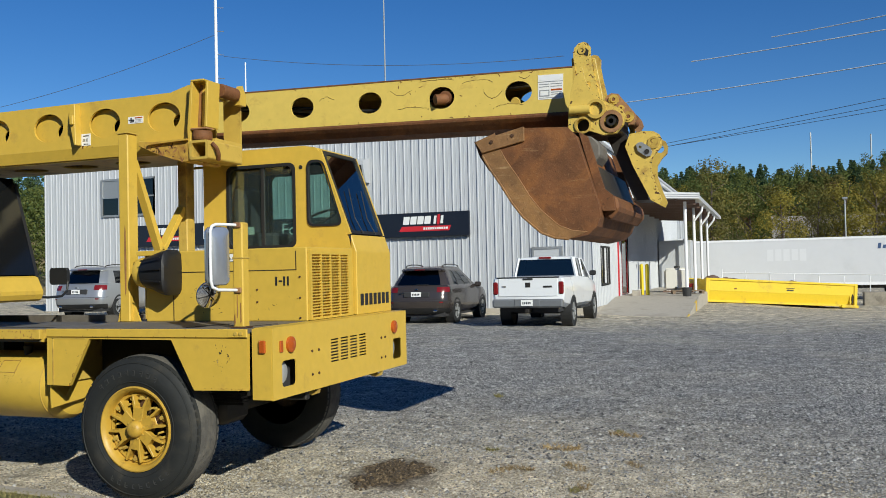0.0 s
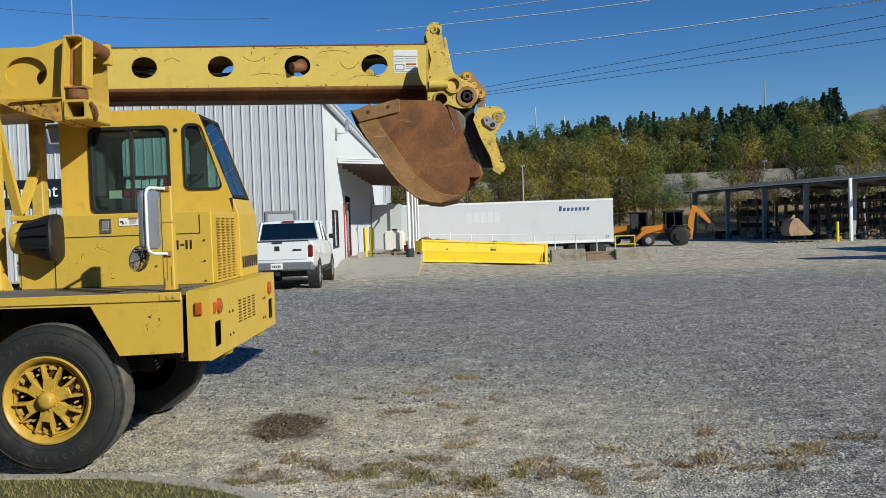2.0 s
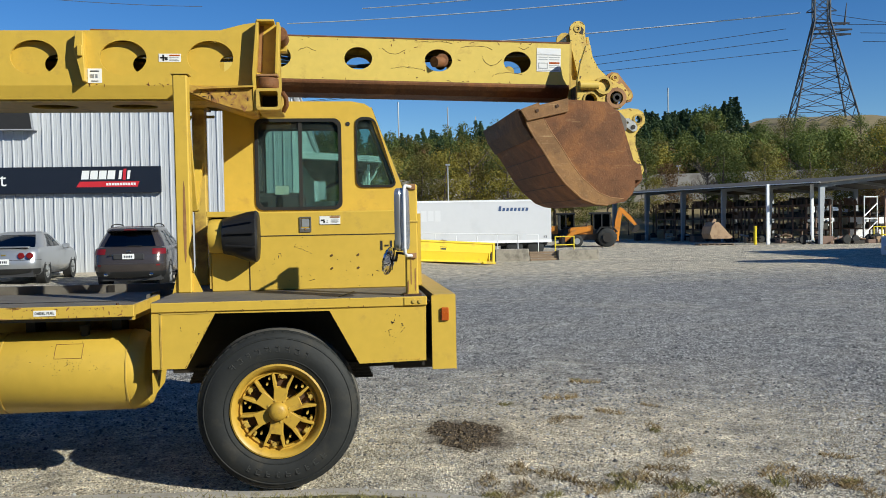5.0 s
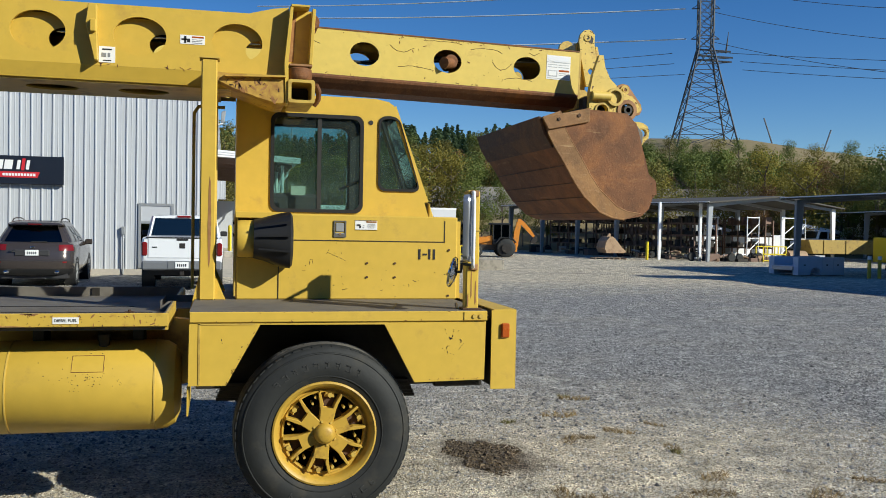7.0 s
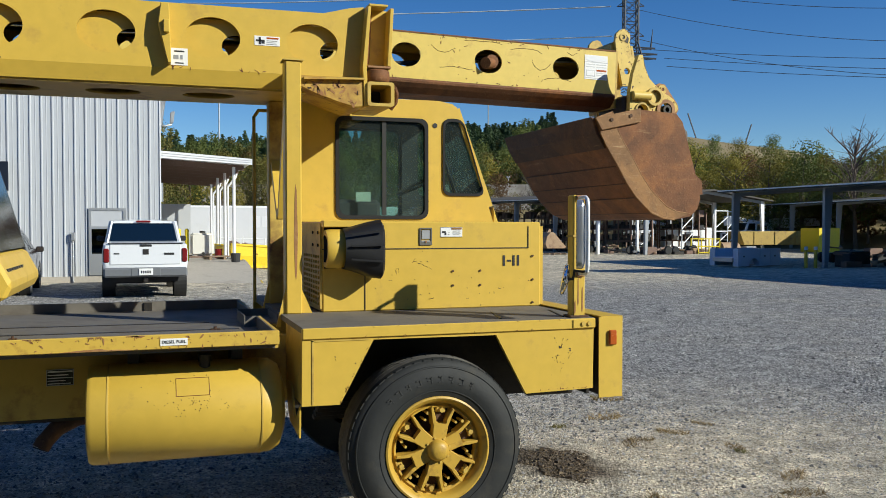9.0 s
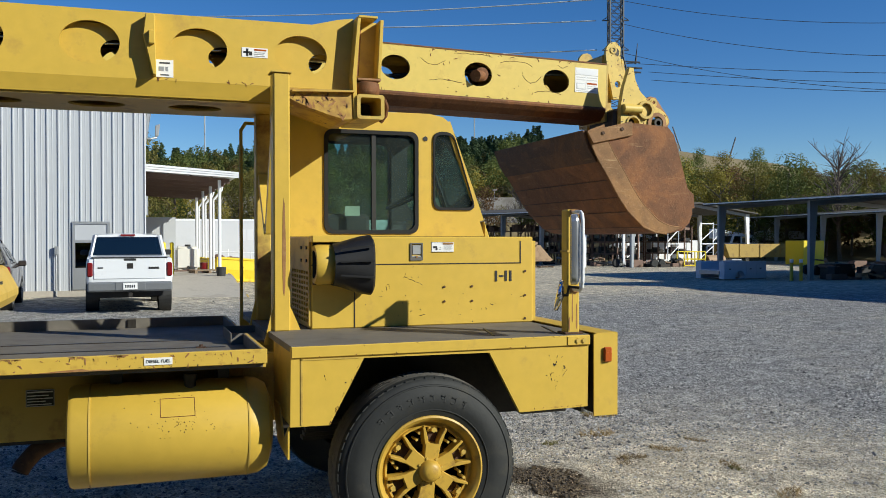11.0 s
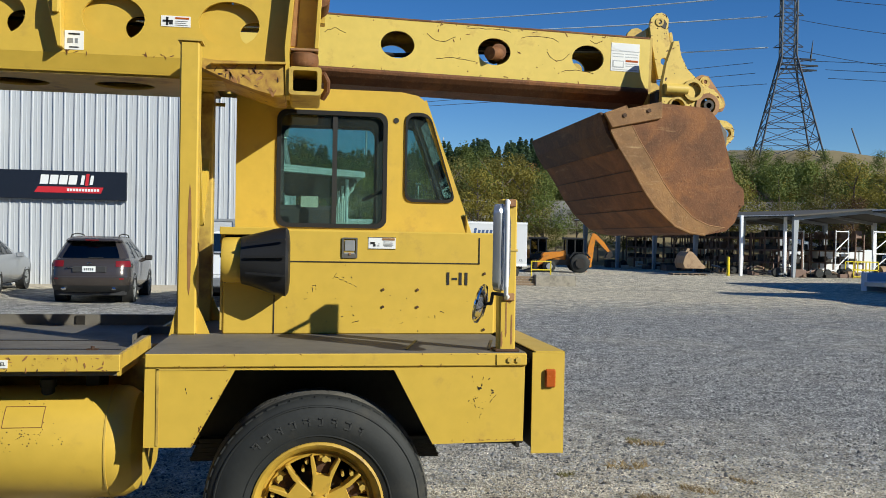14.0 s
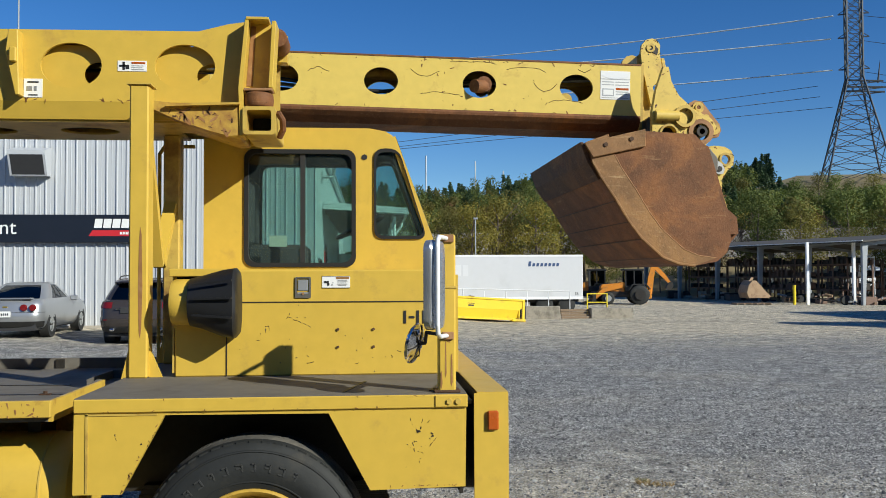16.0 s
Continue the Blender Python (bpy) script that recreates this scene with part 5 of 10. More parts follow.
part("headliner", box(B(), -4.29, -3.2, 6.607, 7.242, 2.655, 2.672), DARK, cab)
bm = B()
box(bm, -3.735, -3.705, 6.572, 6.598, 1.88, 2.57)
part("window_bar", bm, BLACK, cab)
bm = B()
box(bm, -4.335, -4.305, 6.60, 7.26, 1.832, 2.70)
part("back_wall", bm, YELLOW, cab)
bm = B()
prism(bm, [(-2.862, 1.262), (-2.81, 1.262), (-2.81, 1.80), (-2.862, 1.95)], "y", 6.57, 7.28, 0.006)
part("front_panel", bm, YELLOW, cab)
bm = B()
box(bm, -4.33, -2.87, 6.60, 7.26, 1.80, 1.835)
part("cab_floor", bm, DARK, cab)
for y0, y1 in ((6.572, 6.60), (7.255, 7.285)):
    bm = prism(B(), [(-2.905, 1.945), (-2.865, 1.955), (-3.135, 2.69), (-3.17, 2.67)], "y", y0, y1)
    part("windscreen_post", bm, YELLOW, cab)
WS = Matrix.Translation((-2.874, 0, 1.955)) @ Matrix.Rotation(radians(-19.8), 4, 'Y')
bm = plate(B(), [(6.602, 0.0), (7.252, 0.0), (7.252, 0.775), (6.602, 0.775)], [[(p, q) for p, q in rounded(6.63, 7.225, 0.03, 0.745, 0.05)]], "x", -0.015, 0.008)
bm.transform(WS)
part("windscreen_seal", bm, BLACK, cab)
bm = prism(B(), rounded(6.628, 7.227, 0.028, 0.747, 0.05), "x", -0.006, -0.001)
bm.transform(WS)
g = part("windscreen", bm, WINDSCREEN, cab, "raked blue-tinted windscreen")
g.visible_shadow = False
for y in (6.8, 7.05):
    bm = B()
    pipe(bm, [(-2.845, y, 1.955), (-2.905, y - 0.05, 2.10), (-2.995, y + 0.02, 2.36)], 0.0045, 6)
    part("wiper", bm, BLACK, cab)
bm = B()
box(bm, -4.10, -3.70, 6.75, 7.1, 1.84, 2.0, 0.03)
box(bm, -4.16, -4.05, 6.75, 7.1, 1.98, 2.45, 0.04)
part("seat", bm, DARK, cab, "dark operator seat")
bm = B()
turned(bm, [(-0.012, 0.17), (0, 0.182), (0.012, 0.17), (0, 0.158), (-0.012, 0.17)], (0, 0, 0), "z", 24, caps=False)
bm.transform(Matrix.Translation((-3.36, 6.93, 2.12)) @ Matrix.Rotation(radians(-25), 4, 'Y'))
part("steering_wheel", bm, BLACK, cab, smooth=True)
STICKER = material("faded paper sticker", (0.34, 0.40, 0.34), 0.6, spread=0.06, grain=40, bump=0.0)
decal("window_sticker", cab, -3.93, -3.82, 1.98, 2.05, 6.59, STICKER, label="faded paper sticker inside the pane")
bm = B()
rod(bm, (-3.33, 6.565, 2.55), (-3.33, 6.57, 2.55), 0.018, 10)
part("grommet", bm, BLACK, cab)
for k in range(7):
    y = 6.63 + k * 0.088
    bm = B()
    z0 = 1.34
    box(bm, -2.8095, -2.806, y, y + 0.062, z0, z0 + 0.10, 0.004)
    part("badge_block", bm, INK, cab, "dark badge shape")

# air intake scoop; a flat dark plate gives its recess's shade
part("intake_recess", box(B(), -4.325, -4.085, 5.7545, 5.7595, 1.535, 1.79), DARK, engine_box, "flat dark plate painted as the shaded recess behind the intake")
part("intake_shelf", prism(B(), [(-4.345, 1.795), (-4.03, 1.795), (-4.03, 1.835), (-4.345, 1.835)], "y", 5.66, 5.758, 0.003), YELLOW, engine_box)
part("recess_sill", box(B(), -4.335, -4.07, 5.745, 5.7595, 1.52, 1.535), YELLOW, engine_box)
bm = B()
turned(bm, [(-4.33, 0.085), (-4.33, 0.115), (-4.31, 0.122), (-4.21, 0.122), (-4.20, 0.115), (-4.20, 0.085)], (0, 5.70, 1.66), "x", 32, caps=False)
intake = part("intake_ring", bm, YELLOW, truck, smooth=True)
bm = B()
secs = []
for x, ry, rz, cz, p in ((-4.23, 0.125, 0.125, 1.66, 2.0), (-4.17, 0.13, 0.14, 1.66, 2.2), (-4.06, 0.135, 0.175, 1.655, 3.0), (-4.0, 0.138, 0.183, 1.655, 4.0), (-3.985, 0.125, 0.165, 1.655, 3.5), (-3.978, 0.08, 0.11, 1.655, 3.0)):
    ring = []
    for i in range(28):
        a = 2 * math.pi * i / 28
        c, s = math.cos(a), math.sin(a)
        k = (abs(c) ** p + abs(s) ** p) ** (-1 / p)
        ring.append(bm.verts.new((x, 5.665 + ry * k * c, cz + rz * k * s)))
    secs.append(ring)
for q, w in zip(secs, secs[1:]):
    for i in range(28):
        bm.faces.new((q[i], q[(i + 1) % 28], w[(i + 1) % 28], w[i]))
bm.faces.new(secs[-1])
scoop = part("scoop", bm, SCOOP, intake, "flared black plastic scoop", smooth=True)
for dz in (-0.07, 0.03, 0.12):
    bm = B()
    beam(bm, (-4.2, 5.525, 1.655 + dz * 0.8), (-4.0, 5.508, 1.655 + dz), 0.012, 0.01)
    part("rib", bm, SCOOP, scoop)

# boom rest posts with V brace
for y0, y1, top in ((5.72, 5.84, 2.815), (6.50, 6.62, 2.67)):
    bm = B()
    box(bm, -4.567, -4.468, y0, y1, 1.258, top, 0.008)
    # the far post takes the darker yellow
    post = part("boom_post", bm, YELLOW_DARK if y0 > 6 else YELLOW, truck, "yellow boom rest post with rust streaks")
    bm = B()
    prism(bm, [(-4.625, 1.18), (-4.597, 1.18), (-4.597, 1.262), (-4.567, 1.262), (-4.567, 1.42)], "y", y0 + 0.02, y0 + 0.035)
    part("foot_gusset", bm, YELLOW, post)
    bm = B()
    prism(bm, [(-4.468, 1.26), (-4.40, 1.26), (-4.468, 1.42)], "y", y0 + 0.04, y0 + 0.06)
    part("foot_gusset", bm, YELLOW, post)
bm = prism(B(), [(-4.512, 1.50), (-4.505, 1.47), (-4.499, 1.52), (-4.494, 1.75), (-4.500, 2.02), (-4.507, 2.06), (-4.513, 1.98), (-4.517, 1.72)], "y", 5.7185, 5.7205)
part("rust_streak", bm, SCUFF, truck, "long rust streak down the post")
bm = B()
box(bm, -4.58, -4.455, 5.71, 5.85, 2.815, 2.822)
part("post_cap", bm, YELLOW_DARK, truck)
for a, b in (((-4.52, 5.84, 2.60), (-4.52, 6.17, 1.86)), ((-4.52, 6.50, 2.24), (-4.52, 6.20, 1.86))):
    bm = B()
    beam(bm, a, b, 0.07, 0.05)
    part("v_brace", bm, YELLOW, truck)
bm = B()
pipe(bm, [(-4.643, 6.727, 1.26), (-4.643, 6.727, 2.58), (-4.61, 6.727, 2.63), (-4.42, 6.727, 2.63)], 0.012, 8)
part("grab_rail", bm, YELLOW_DARK, truck, "thin dark grab rail", smooth=True)

# mirror on its post
bm = B()
box(bm, -2.985, -2.905, 4.985, 5.065, 1.258, 1.985, 0.008)
mirror_post = part("mirror_post", bm, YELLOW, truck, "yellow mirror post, rusty at its foot")
for x, z0, z1, w in ((-2.925, 1.30, 1.44, 0.005), (-2.952, 1.34, 1.50, 0.004), (-2.972, 1.29, 1.36, 0.005), (-2.935, 1.50, 1.515, 0.018)):
    part("rust_streak", prism(B(), [(x - w, z0), (x, z0 - 0.012), (x + w, z0 + 0.01), (x + w * 0.6, z1), (x - w * 0.7, z1 - 0.01)], "y", 4.9838, 4.9852), SCUFF, mirror_post)
part("post_foot", box(B(), -3.005, -2.885, 4.975, 5.075, 1.2592, 1.272, 0.003), RUST_DARK, mirror_post, "rusty foot plate")
MM = Matrix.Translation((-3.005, 4.845, 1.755)) @ Matrix.Rotation(radians(-25), 4, 'Z')
bm = B()
rings = []
for dx, w, hh, r in ((-0.022, 0.078, 0.190, 0.04), (-0.028, 0.086, 0.197, 0.045), (0.0, 0.088, 0.199, 0.045), (0.012, 0.080, 0.192, 0.04), (0.030, 0.030, 0.135, 0.028)):
    rings.append([bm.verts.new((dx, p, q)) for p, q in rounded(-w, w, -hh, hh, r, 4)])
for a, b in zip(rings, rings[1:]):
    for i in range(len(a)):
        bm.faces.new((a[i], a[(i + 1) % len(a)], b[(i + 1) % len(b)], b[i]))
bm.faces.new(rings[-1])
bm.transform(MM)
mirror = part("mirror_back", bm, SILVER, mirror_post, "tall silver mirror housing", smooth=True)
bm = prism(B(), rounded(-0.079, 0.079, -0.191, 0.191, 0.038), "x", -0.0245, -0.0215)
bm.transform(MM)
part("mirror_glass", bm, CHROME, mirror)
bm = B()
arm_pts = [(-2.945, 4.99, 1.966), (-2.975, 4.90, 1.968), (-2.995, 4.81, 1.966), (-3.003, 4.775, 1.952), (-3.006, 4.762, 1.92), (-3.006, 4.758, 1.75), (-3.006, 4.762, 1.58), (-3.003, 4.775, 1.545), (-2.99, 4.82, 1.527), (-2.945, 4.99, 1.52)]
pipe(bm, arm_pts, 0.0105, 10)
part("mirror_arm", bm, WHITE, mirror_post, "white bent tube", smooth=True)
for z in (1.966, 1.52):
    bm = B()
    box(bm, -2.968, -2.915, 4.972, 4.986, z - 0.018, z + 0.018, 0.003)
    part("arm_clamp", bm, RUST_PALE, mirror_post, "rusty clamp")
bm = B()
box(bm, -2.989, -2.901, 4.981, 5.069, 1.735, 1.747, 0.002)
part("post_band", bm, YELLOW_DARK, mirror_post)
RM = Matrix.Translation((-3.104, 4.868, 1.496)) @ Matrix.Rotation(radians(-25), 4, 'Z') @ Matrix.Rotation(radians(12), 4, 'Y')
bm = turned(B(), [(-0.012, 0.0), (-0.008, 0.085), (0.0, 0.092), (0.008, 0.090), (0.02, 0.06), (0.026, 0.0)], (0, 0, 0), "x", 28)
bm.transform(RM)
round_mirror = part("round_mirror", bm, CHROME, mirror_post, "round convex mirror", smooth=True)
for a in (15, 75, 135):
    bm = B()
    c, q = 0.086 * math.cos(radians(a)), 0.086 * math.sin(radians(a))
    pipe(bm, [(0.012, -c, -q), (0.030, 0, 0), (0.012, c, q)], 0.004, 6)
    bm.transform(RM)
    part("mirror_spoke", bm, STEEL_DARK, round_mirror)
bm = pipe(B(), [(-3.085, 4.86, 1.497), (-3.055, 4.85, 1.497), (-3.05, 4.84, 1.545), (-3.004, 4.80, 1.54)], 0.008, 6)
part("mirror_stalk", bm, STEEL_DARK, mirror_post)


# wheels
def wheel(cx, y_face, cz, sign, parent, steer=0.0):
    """A truck wheel: deep tyre, spoked hub and rim; sign is the way its face looks along y."""
    m = Matrix.Translation((cx, y_face, cz)) @ Matrix.Rotation(radians(steer), 4, 'Z')

    def put(bm):
        if sign > 0:
            bmesh.ops.scale(bm, vec=(1, -1, 1), verts=bm.verts)
        bm.transform(m)
        return bm
    R = 0.522
    bm = turned(B(), [(0.02, 0.295), (0.0, 0.305), (-0.010, 0.33), (-0.020, 0.37), (-0.022, 0.40), (-0.014, 0.44), (0.004, 0.475), (0.012, 0.49), (0.022, 0.504), (0.045, 0.516), (0.09, R), (0.21, R), (0.255, 0.516), (0.28, 0.504), (0.31, 0.40), (0.28, 0.30)], (0, 0, 0), "y", 72, caps=False)
    tyre = part("tyre", put(bm), TYRE, parent, "worn black truck tyre", smooth=True)
    for y0, y1, off, mat in ((0.026, 0.085, 0.0, TYRE), (0.215, 0.274, 0.5, TREAD)):
        bm = B()
        for k in range(56):
            aa = 2 * math.pi * (k + off) / 56
            q = Matrix.Translation((0.5005 * math.cos(aa), (y0 + y1) / 2, 0.5005 * math.sin(aa))) @ Matrix.Rotation(-aa, 4, 'Y') @ Matrix.Diagonal((0.026, y1 - y0, 0.040, 1))
            bmesh.ops.create_cube(bm, size=1.0, matrix=q)
        tagged(part("shoulder_tread", put(bm), mat, tyre), kind="stuff")
    bm = B()
    for y0 in (0.115, 0.15, 0.185):
        for k in range(40):
            aa = 2 * math.pi * (k + y0 * 9) / 40
            q = Matrix.Translation((0.520 * math.cos(aa), y0, 0.520 * math.sin(aa))) @ Matrix.Rotation(-aa, 4, 'Y') @ Matrix.Diagonal((0.012, 0.026, 0.070, 1))
            bmesh.ops.create_cube(bm, size=1.0, matrix=q)
    tagged(part("tread", put(bm), TREAD, tyre), kind="stuff")
    bm = turned(B(), [(0.060, 0.5185), (0.09, R + 0.003), (0.21, R + 0.003), (0.240, 0.5185)], (0, 0, 0), "y", 72, caps=False)
    part("tread_band", put(bm), TREAD, tyre, smooth=True)
    # raised maker's bars round the sidewall, and the two moulded ridges
    bm = B()
    for base_a in (62, 242):
        for k in range(9):
            a = radians(base_a + 9.0 * k)
            turn = Matrix.Rotation(-a, 4, 'Y')
            wide = (0.016, 0.026, 0.022)[k % 3]
            for du, dw, hu, hw in ((0.0, -wide / 2, 0.036, 0.007), (0.016, 0.0, 0.006, wide), (-0.016 if k % 2 else 0.0, 0.0, 0.006, wide)):
                q = turn @ Matrix.Translation((0.405 + du, -0.0222, dw)) @ Matrix.Diagonal((hu, 0.004, hw, 1))
                bmesh.ops.create_cube(bm, size=1.0, matrix=q)
    tagged(part("sidewall_relief", put(bm), RELIEF, tyre), kind="stuff")
    bm = turned(B(), [(-0.008, 0.335), (-0.0165, 0.338), (-0.0165, 0.342), (-0.010, 0.345)], (0, 0, 0), "y", 72, caps=False)
    part("sidewall_ridge", put(bm), TYRE, tyre, smooth=True)
    bm = turned(B(), [(0.000, 0.468), (-0.004, 0.471), (-0.002, 0.476), (0.008, 0.479)], (0, 0, 0), "y", 72, caps=False)
    part("sidewall_ridge", put(bm), TYRE, tyre, smooth=True)
    bm = turned(B(), [(0.004, 0.308), (-0.010, 0.306), (-0.014, 0.296), (-0.004, 0.282), (0.012, 0.270), (0.05, 0.262), (0.052, 0.250), (0.040, 0.246), (0.042, 0.236), (0.075, 0.234), (0.10, 0.25)], (0, 0, 0), "y", 56, caps=False)
    rim = part("rim", put(bm), AMBER, parent, "yellow steel rim", smooth=True)
    bm = turned(B(), [(0.115, 0.0), (0.12, 0.15), (0.15, 0.16), (0.15, 0.27)], (0, 0, 0), "y", 40)
    part("brake_drum", put(bm), DRUM, rim, "brown dusty brake drum")
    bm = turned(B(), [(-0.048, 0.0), (-0.046, 0.030), (-0.036, 0.050), (-0.015, 0.060), (0.006, 0.062), (0.008, 0.080), (0.02, 0.083), (0.024, 0.075), (0.10, 0.09)], (0, 0, 0), "y", 32)
    part("hub", put(bm), AMBER, rim, "domed yellow hub", smooth=True)
    for k in range(8):
        a = 2 * math.pi * (k + 0.3) / 8
        bm = rod(B(), (0.071 * math.cos(a), -0.002, 0.071 * math.sin(a)), (0.071 * math.cos(a), 0.012, 0.071 * math.sin(a)), 0.007, 6)
        part("hub_bolt", put(bm), YELLOW_DARK, rim)
    for k in range(6):
        a = radians(22 + 60 * k)
        q = Matrix.Rotation(-a, 4, 'Y')
        # a cast spoke: broad flat face that forks into two flanges towards the rim, with a foot between them
        bm = B()
        prism(bm, [(0.055, 0.040), (0.160, 0.047), (0.146, 0.024), (0.146, -0.024), (0.160, -0.047), (0.055, -0.040)], "y", 0.006, 0.055, 0.004)
        for f in (1, -1):
            prism(bm, [(0.13, 0.044 * f), (0.165, 0.052 * f), (0.230, 0.072 * f), (0.240, 0.060 * f), (0.172, 0.032 * f), (0.13, 0.028 * f)], "y", 0.007, 0.085, 0.003)
        bm.transform(q)
        part("spoke", put(bm), AMBER, rim)
        bm = B()
        prism(bm, [(0.150, 0.026), (0.238, 0.046), (0.243, 0.0), (0.238, -0.046), (0.150, -0.026)], "y", 0.062, 0.088)
        bm.transform(q)
        part("spoke_foot", put(bm), RUST_DARK, rim)
        for rr, da, sz in ((0.222, 0, 0.015), (0.185, 30, 0.008), (0.215, 22, 0.010)):
            aa = a + radians(da)
            bm = rod(B(), (rr * math.cos(aa), 0.022, rr * math.sin(aa)), (rr * math.cos(aa), 0.11, rr * math.sin(aa)), sz, 6)
            part("wheel_nut", put(bm), YELLOW_DARK, rim)
        bm = B()
        prism(bm, [(0.205, 0.03), (0.238, 0.026), (0.242, 0.0), (0.238, -0.026), (0.205, -0.03), (0.212, 0.0)], "y", 0.045, 0.09, 0.004)
        bm.transform(q)
        part("rim_clamp", put(bm), YELLOW_DARK, rim)
    return tyre




def wheel_group(cx, y_face, cz, sign, steer):
    e = new("wheel")
    e.parent = truck
    e.location = Vector((cx, y_face, cz)) - truck.location
    e["label"] = "large truck wheel with yellow spoked hub"
    wheel(cx, y_face, cz, sign, e, steer)


wheel_group(-3.825, 4.99, 0.536, -1, 0.0)
wheel_group(-3.825, 7.24, 0.536, 1, 0.0)
wheel_group(-10.2, 4.99, 0.536, -1, 0.0)
wheel_group(-10.2, 7.24, 0.536, 1, 0.0)


# boom: outer section
def ellipse(cx, cz, a, b, n=30):
    return [(cx + a * math.cos(2 * math.pi * i / n), cz + b * math.sin(2 * math.pi * i / n)) for i in range(n)]


OB0, OB1 = 6.03, 6.80
BACK = -4.34    # the wide part of the boom ends here, behind the collar
boom_holes = [ellipse(-4.343 - 0.628 * k, 2.985, 0.168, 0.128) for k in range(11)]
outer = part("outer_boom", plate(B(), [(-12.0, 2.781), (-4.0, 2.781), (-4.0, 3.25), (-4.10, 3.235), (-4.27, 3.19), (-12.0, 3.14)], boom_holes, "y", OB0, OB0 + 0.02), YELLOW, truck, "long yellow outer boom with oval lightening holes")
part("far_side", plate(B(), [(-12.0, 2.781), (BACK, 2.781), (BACK, 3.18), (-12.0, 3.14)], boom_holes[1:], "y", OB1 - 0.02, OB1), YELLOW, outer)
part("boom_top", box(B(), -12.0, BACK, OB0 + 0.02, OB1 - 0.02, 3.12, 3.14), YELLOW, outer)
part("mouth_top", box(B(), BACK, -4.0, OB0 + 0.02, 6.44, 3.16, 3.18), YELLOW, outer)
part("boom_chamfer", prism(B(), [(OB0, 2.7805), (OB0 + 0.02, 2.7805), (OB0 + 0.05, 2.685), (OB0 + 0.03, 2.685)], "x", -12.0, -4.0), YELLOW, outer)
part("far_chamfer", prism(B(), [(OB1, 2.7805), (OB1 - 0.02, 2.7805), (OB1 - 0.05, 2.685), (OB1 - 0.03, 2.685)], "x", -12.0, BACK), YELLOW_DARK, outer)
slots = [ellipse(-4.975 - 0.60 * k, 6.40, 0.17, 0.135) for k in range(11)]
part("boom_bottom", plate(B(), [(-12.0, OB0 + 0.045), (-4.45, OB0 + 0.045), (-4.45, OB1 - 0.045), (-12.0, OB1 - 0.045)], slots, "z", 2.672, 2.685), YELLOW_DARK, outer, "darker yellow underside with long oval slots")
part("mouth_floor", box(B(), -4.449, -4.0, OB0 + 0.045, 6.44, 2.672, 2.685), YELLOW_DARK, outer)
part("slide_bed", box(B(), -12.0, -4.02, OB0 + 0.06, 6.70, 2.735, 2.755), DARK, outer)
inner_holes = [ellipse(-4.198 - 0.628 * k, 2.945, 0.088, 0.072) for k in range(11)]
for y, x1 in ((OB0 + 0.05, -4.05), (6.42, -4.36)):
    part("sliding_section", plate(B(), [(-12.0, 2.76), (x1, 2.76), (x1, 3.11), (-12.0, 3.11)], [q for q in inner_holes if max(p[0] for p in q) < x1], "y", y, y + 0.01), YELLOW, outer)
part("ram_rod", rod(B(), (-11.5, 6.25, 3.03), (-4.1, 6.25, 3.03), 0.035, 12), CHROME, outer, smooth=True)
for k in range(3):
    part("hydraulic_hose", pipe(B(), [(-11.0, 6.2 + 0.04 * k, 3.06 + 0.015 * k), (-4.3, 6.2 + 0.04 * k, 3.06 + 0.015 * k)], 0.013, 6), BLACK, outer)
bm = B()
prism(bm, [(-5.285, 3.165), (-5.235, 3.165), (-5.225, 2.80), (-5.245, 2.80), (-5.30, 3.04)], "y", 5.955, OB0, 0.004)
part("boom_rib", bm, YELLOW, outer)
bm = B()
box(bm, -5.27, -5.235, 5.93, 5.96, 2.98, 3.06, 0.004)
part("rib_lug", bm, YELLOW, outer)
decal("swing_decal", outer, -4.715, -4.555, 2.955, 3.015, OB0, WHITE_PLAIN, [(0.06, 0.40, 0.42, 0.60, INK), (0.17, 0.25, 0.12, 0.88, INK), (0.28, 0.40, 0.20, 0.42, INK), (0.48, 0.95, 0.72, 0.88, ORANGE_LENS), (0.48, 0.9, 0.50, 0.55, GREY_METAL), (0.48, 0.85, 0.32, 0.37, GREY_METAL), (0.48, 0.9, 0.14, 0.19, GREY_METAL)], "white sticker with a black cross-shaped symbol")
decal("notice_decal", outer, -5.225, -5.125, 2.80, 2.905, OB0, WHITE_PLAIN, [(0.2, 0.8, 0.78, 0.86, INK), (0.15, 0.45, 0.35, 0.6, GREY_METAL), (0.55, 0.7, 0.35, 0.6, GREY_METAL), (0.25, 0.75, 0.1, 0.16, INK)], "white notice sticker with small print")
# collar at the boom's mouth: a channel with a roller and an open tube below it
bm = B()
prism(bm, [(-4.022, 2.58), (-3.998, 2.58), (-4.004, 2.85), (-3.974, 3.24), (-3.996, 3.24), (-4.03, 2.85)], "y", 5.93, 6.10, 0.003)
part("collar_flange", bm, YELLOW, outer, "welded yellow collar plate")
bm = B()
prism(bm, [(-3.866, 2.852), (-3.842, 2.852), (-3.822, 3.232), (-3.846, 3.232)], "y", 5.93, 6.10, 0.003)
part("collar_flange", bm, YELLOW, outer, "welded yellow collar plate")
bm = B()
prism(bm, [(-3.99, 3.236), (-3.865, 3.236), (-3.862, 3.252), (-3.99, 3.252)], "y", 5.925, 6.45, 0.003)
part("collar_cap", bm, YELLOW, outer)
bm = B()
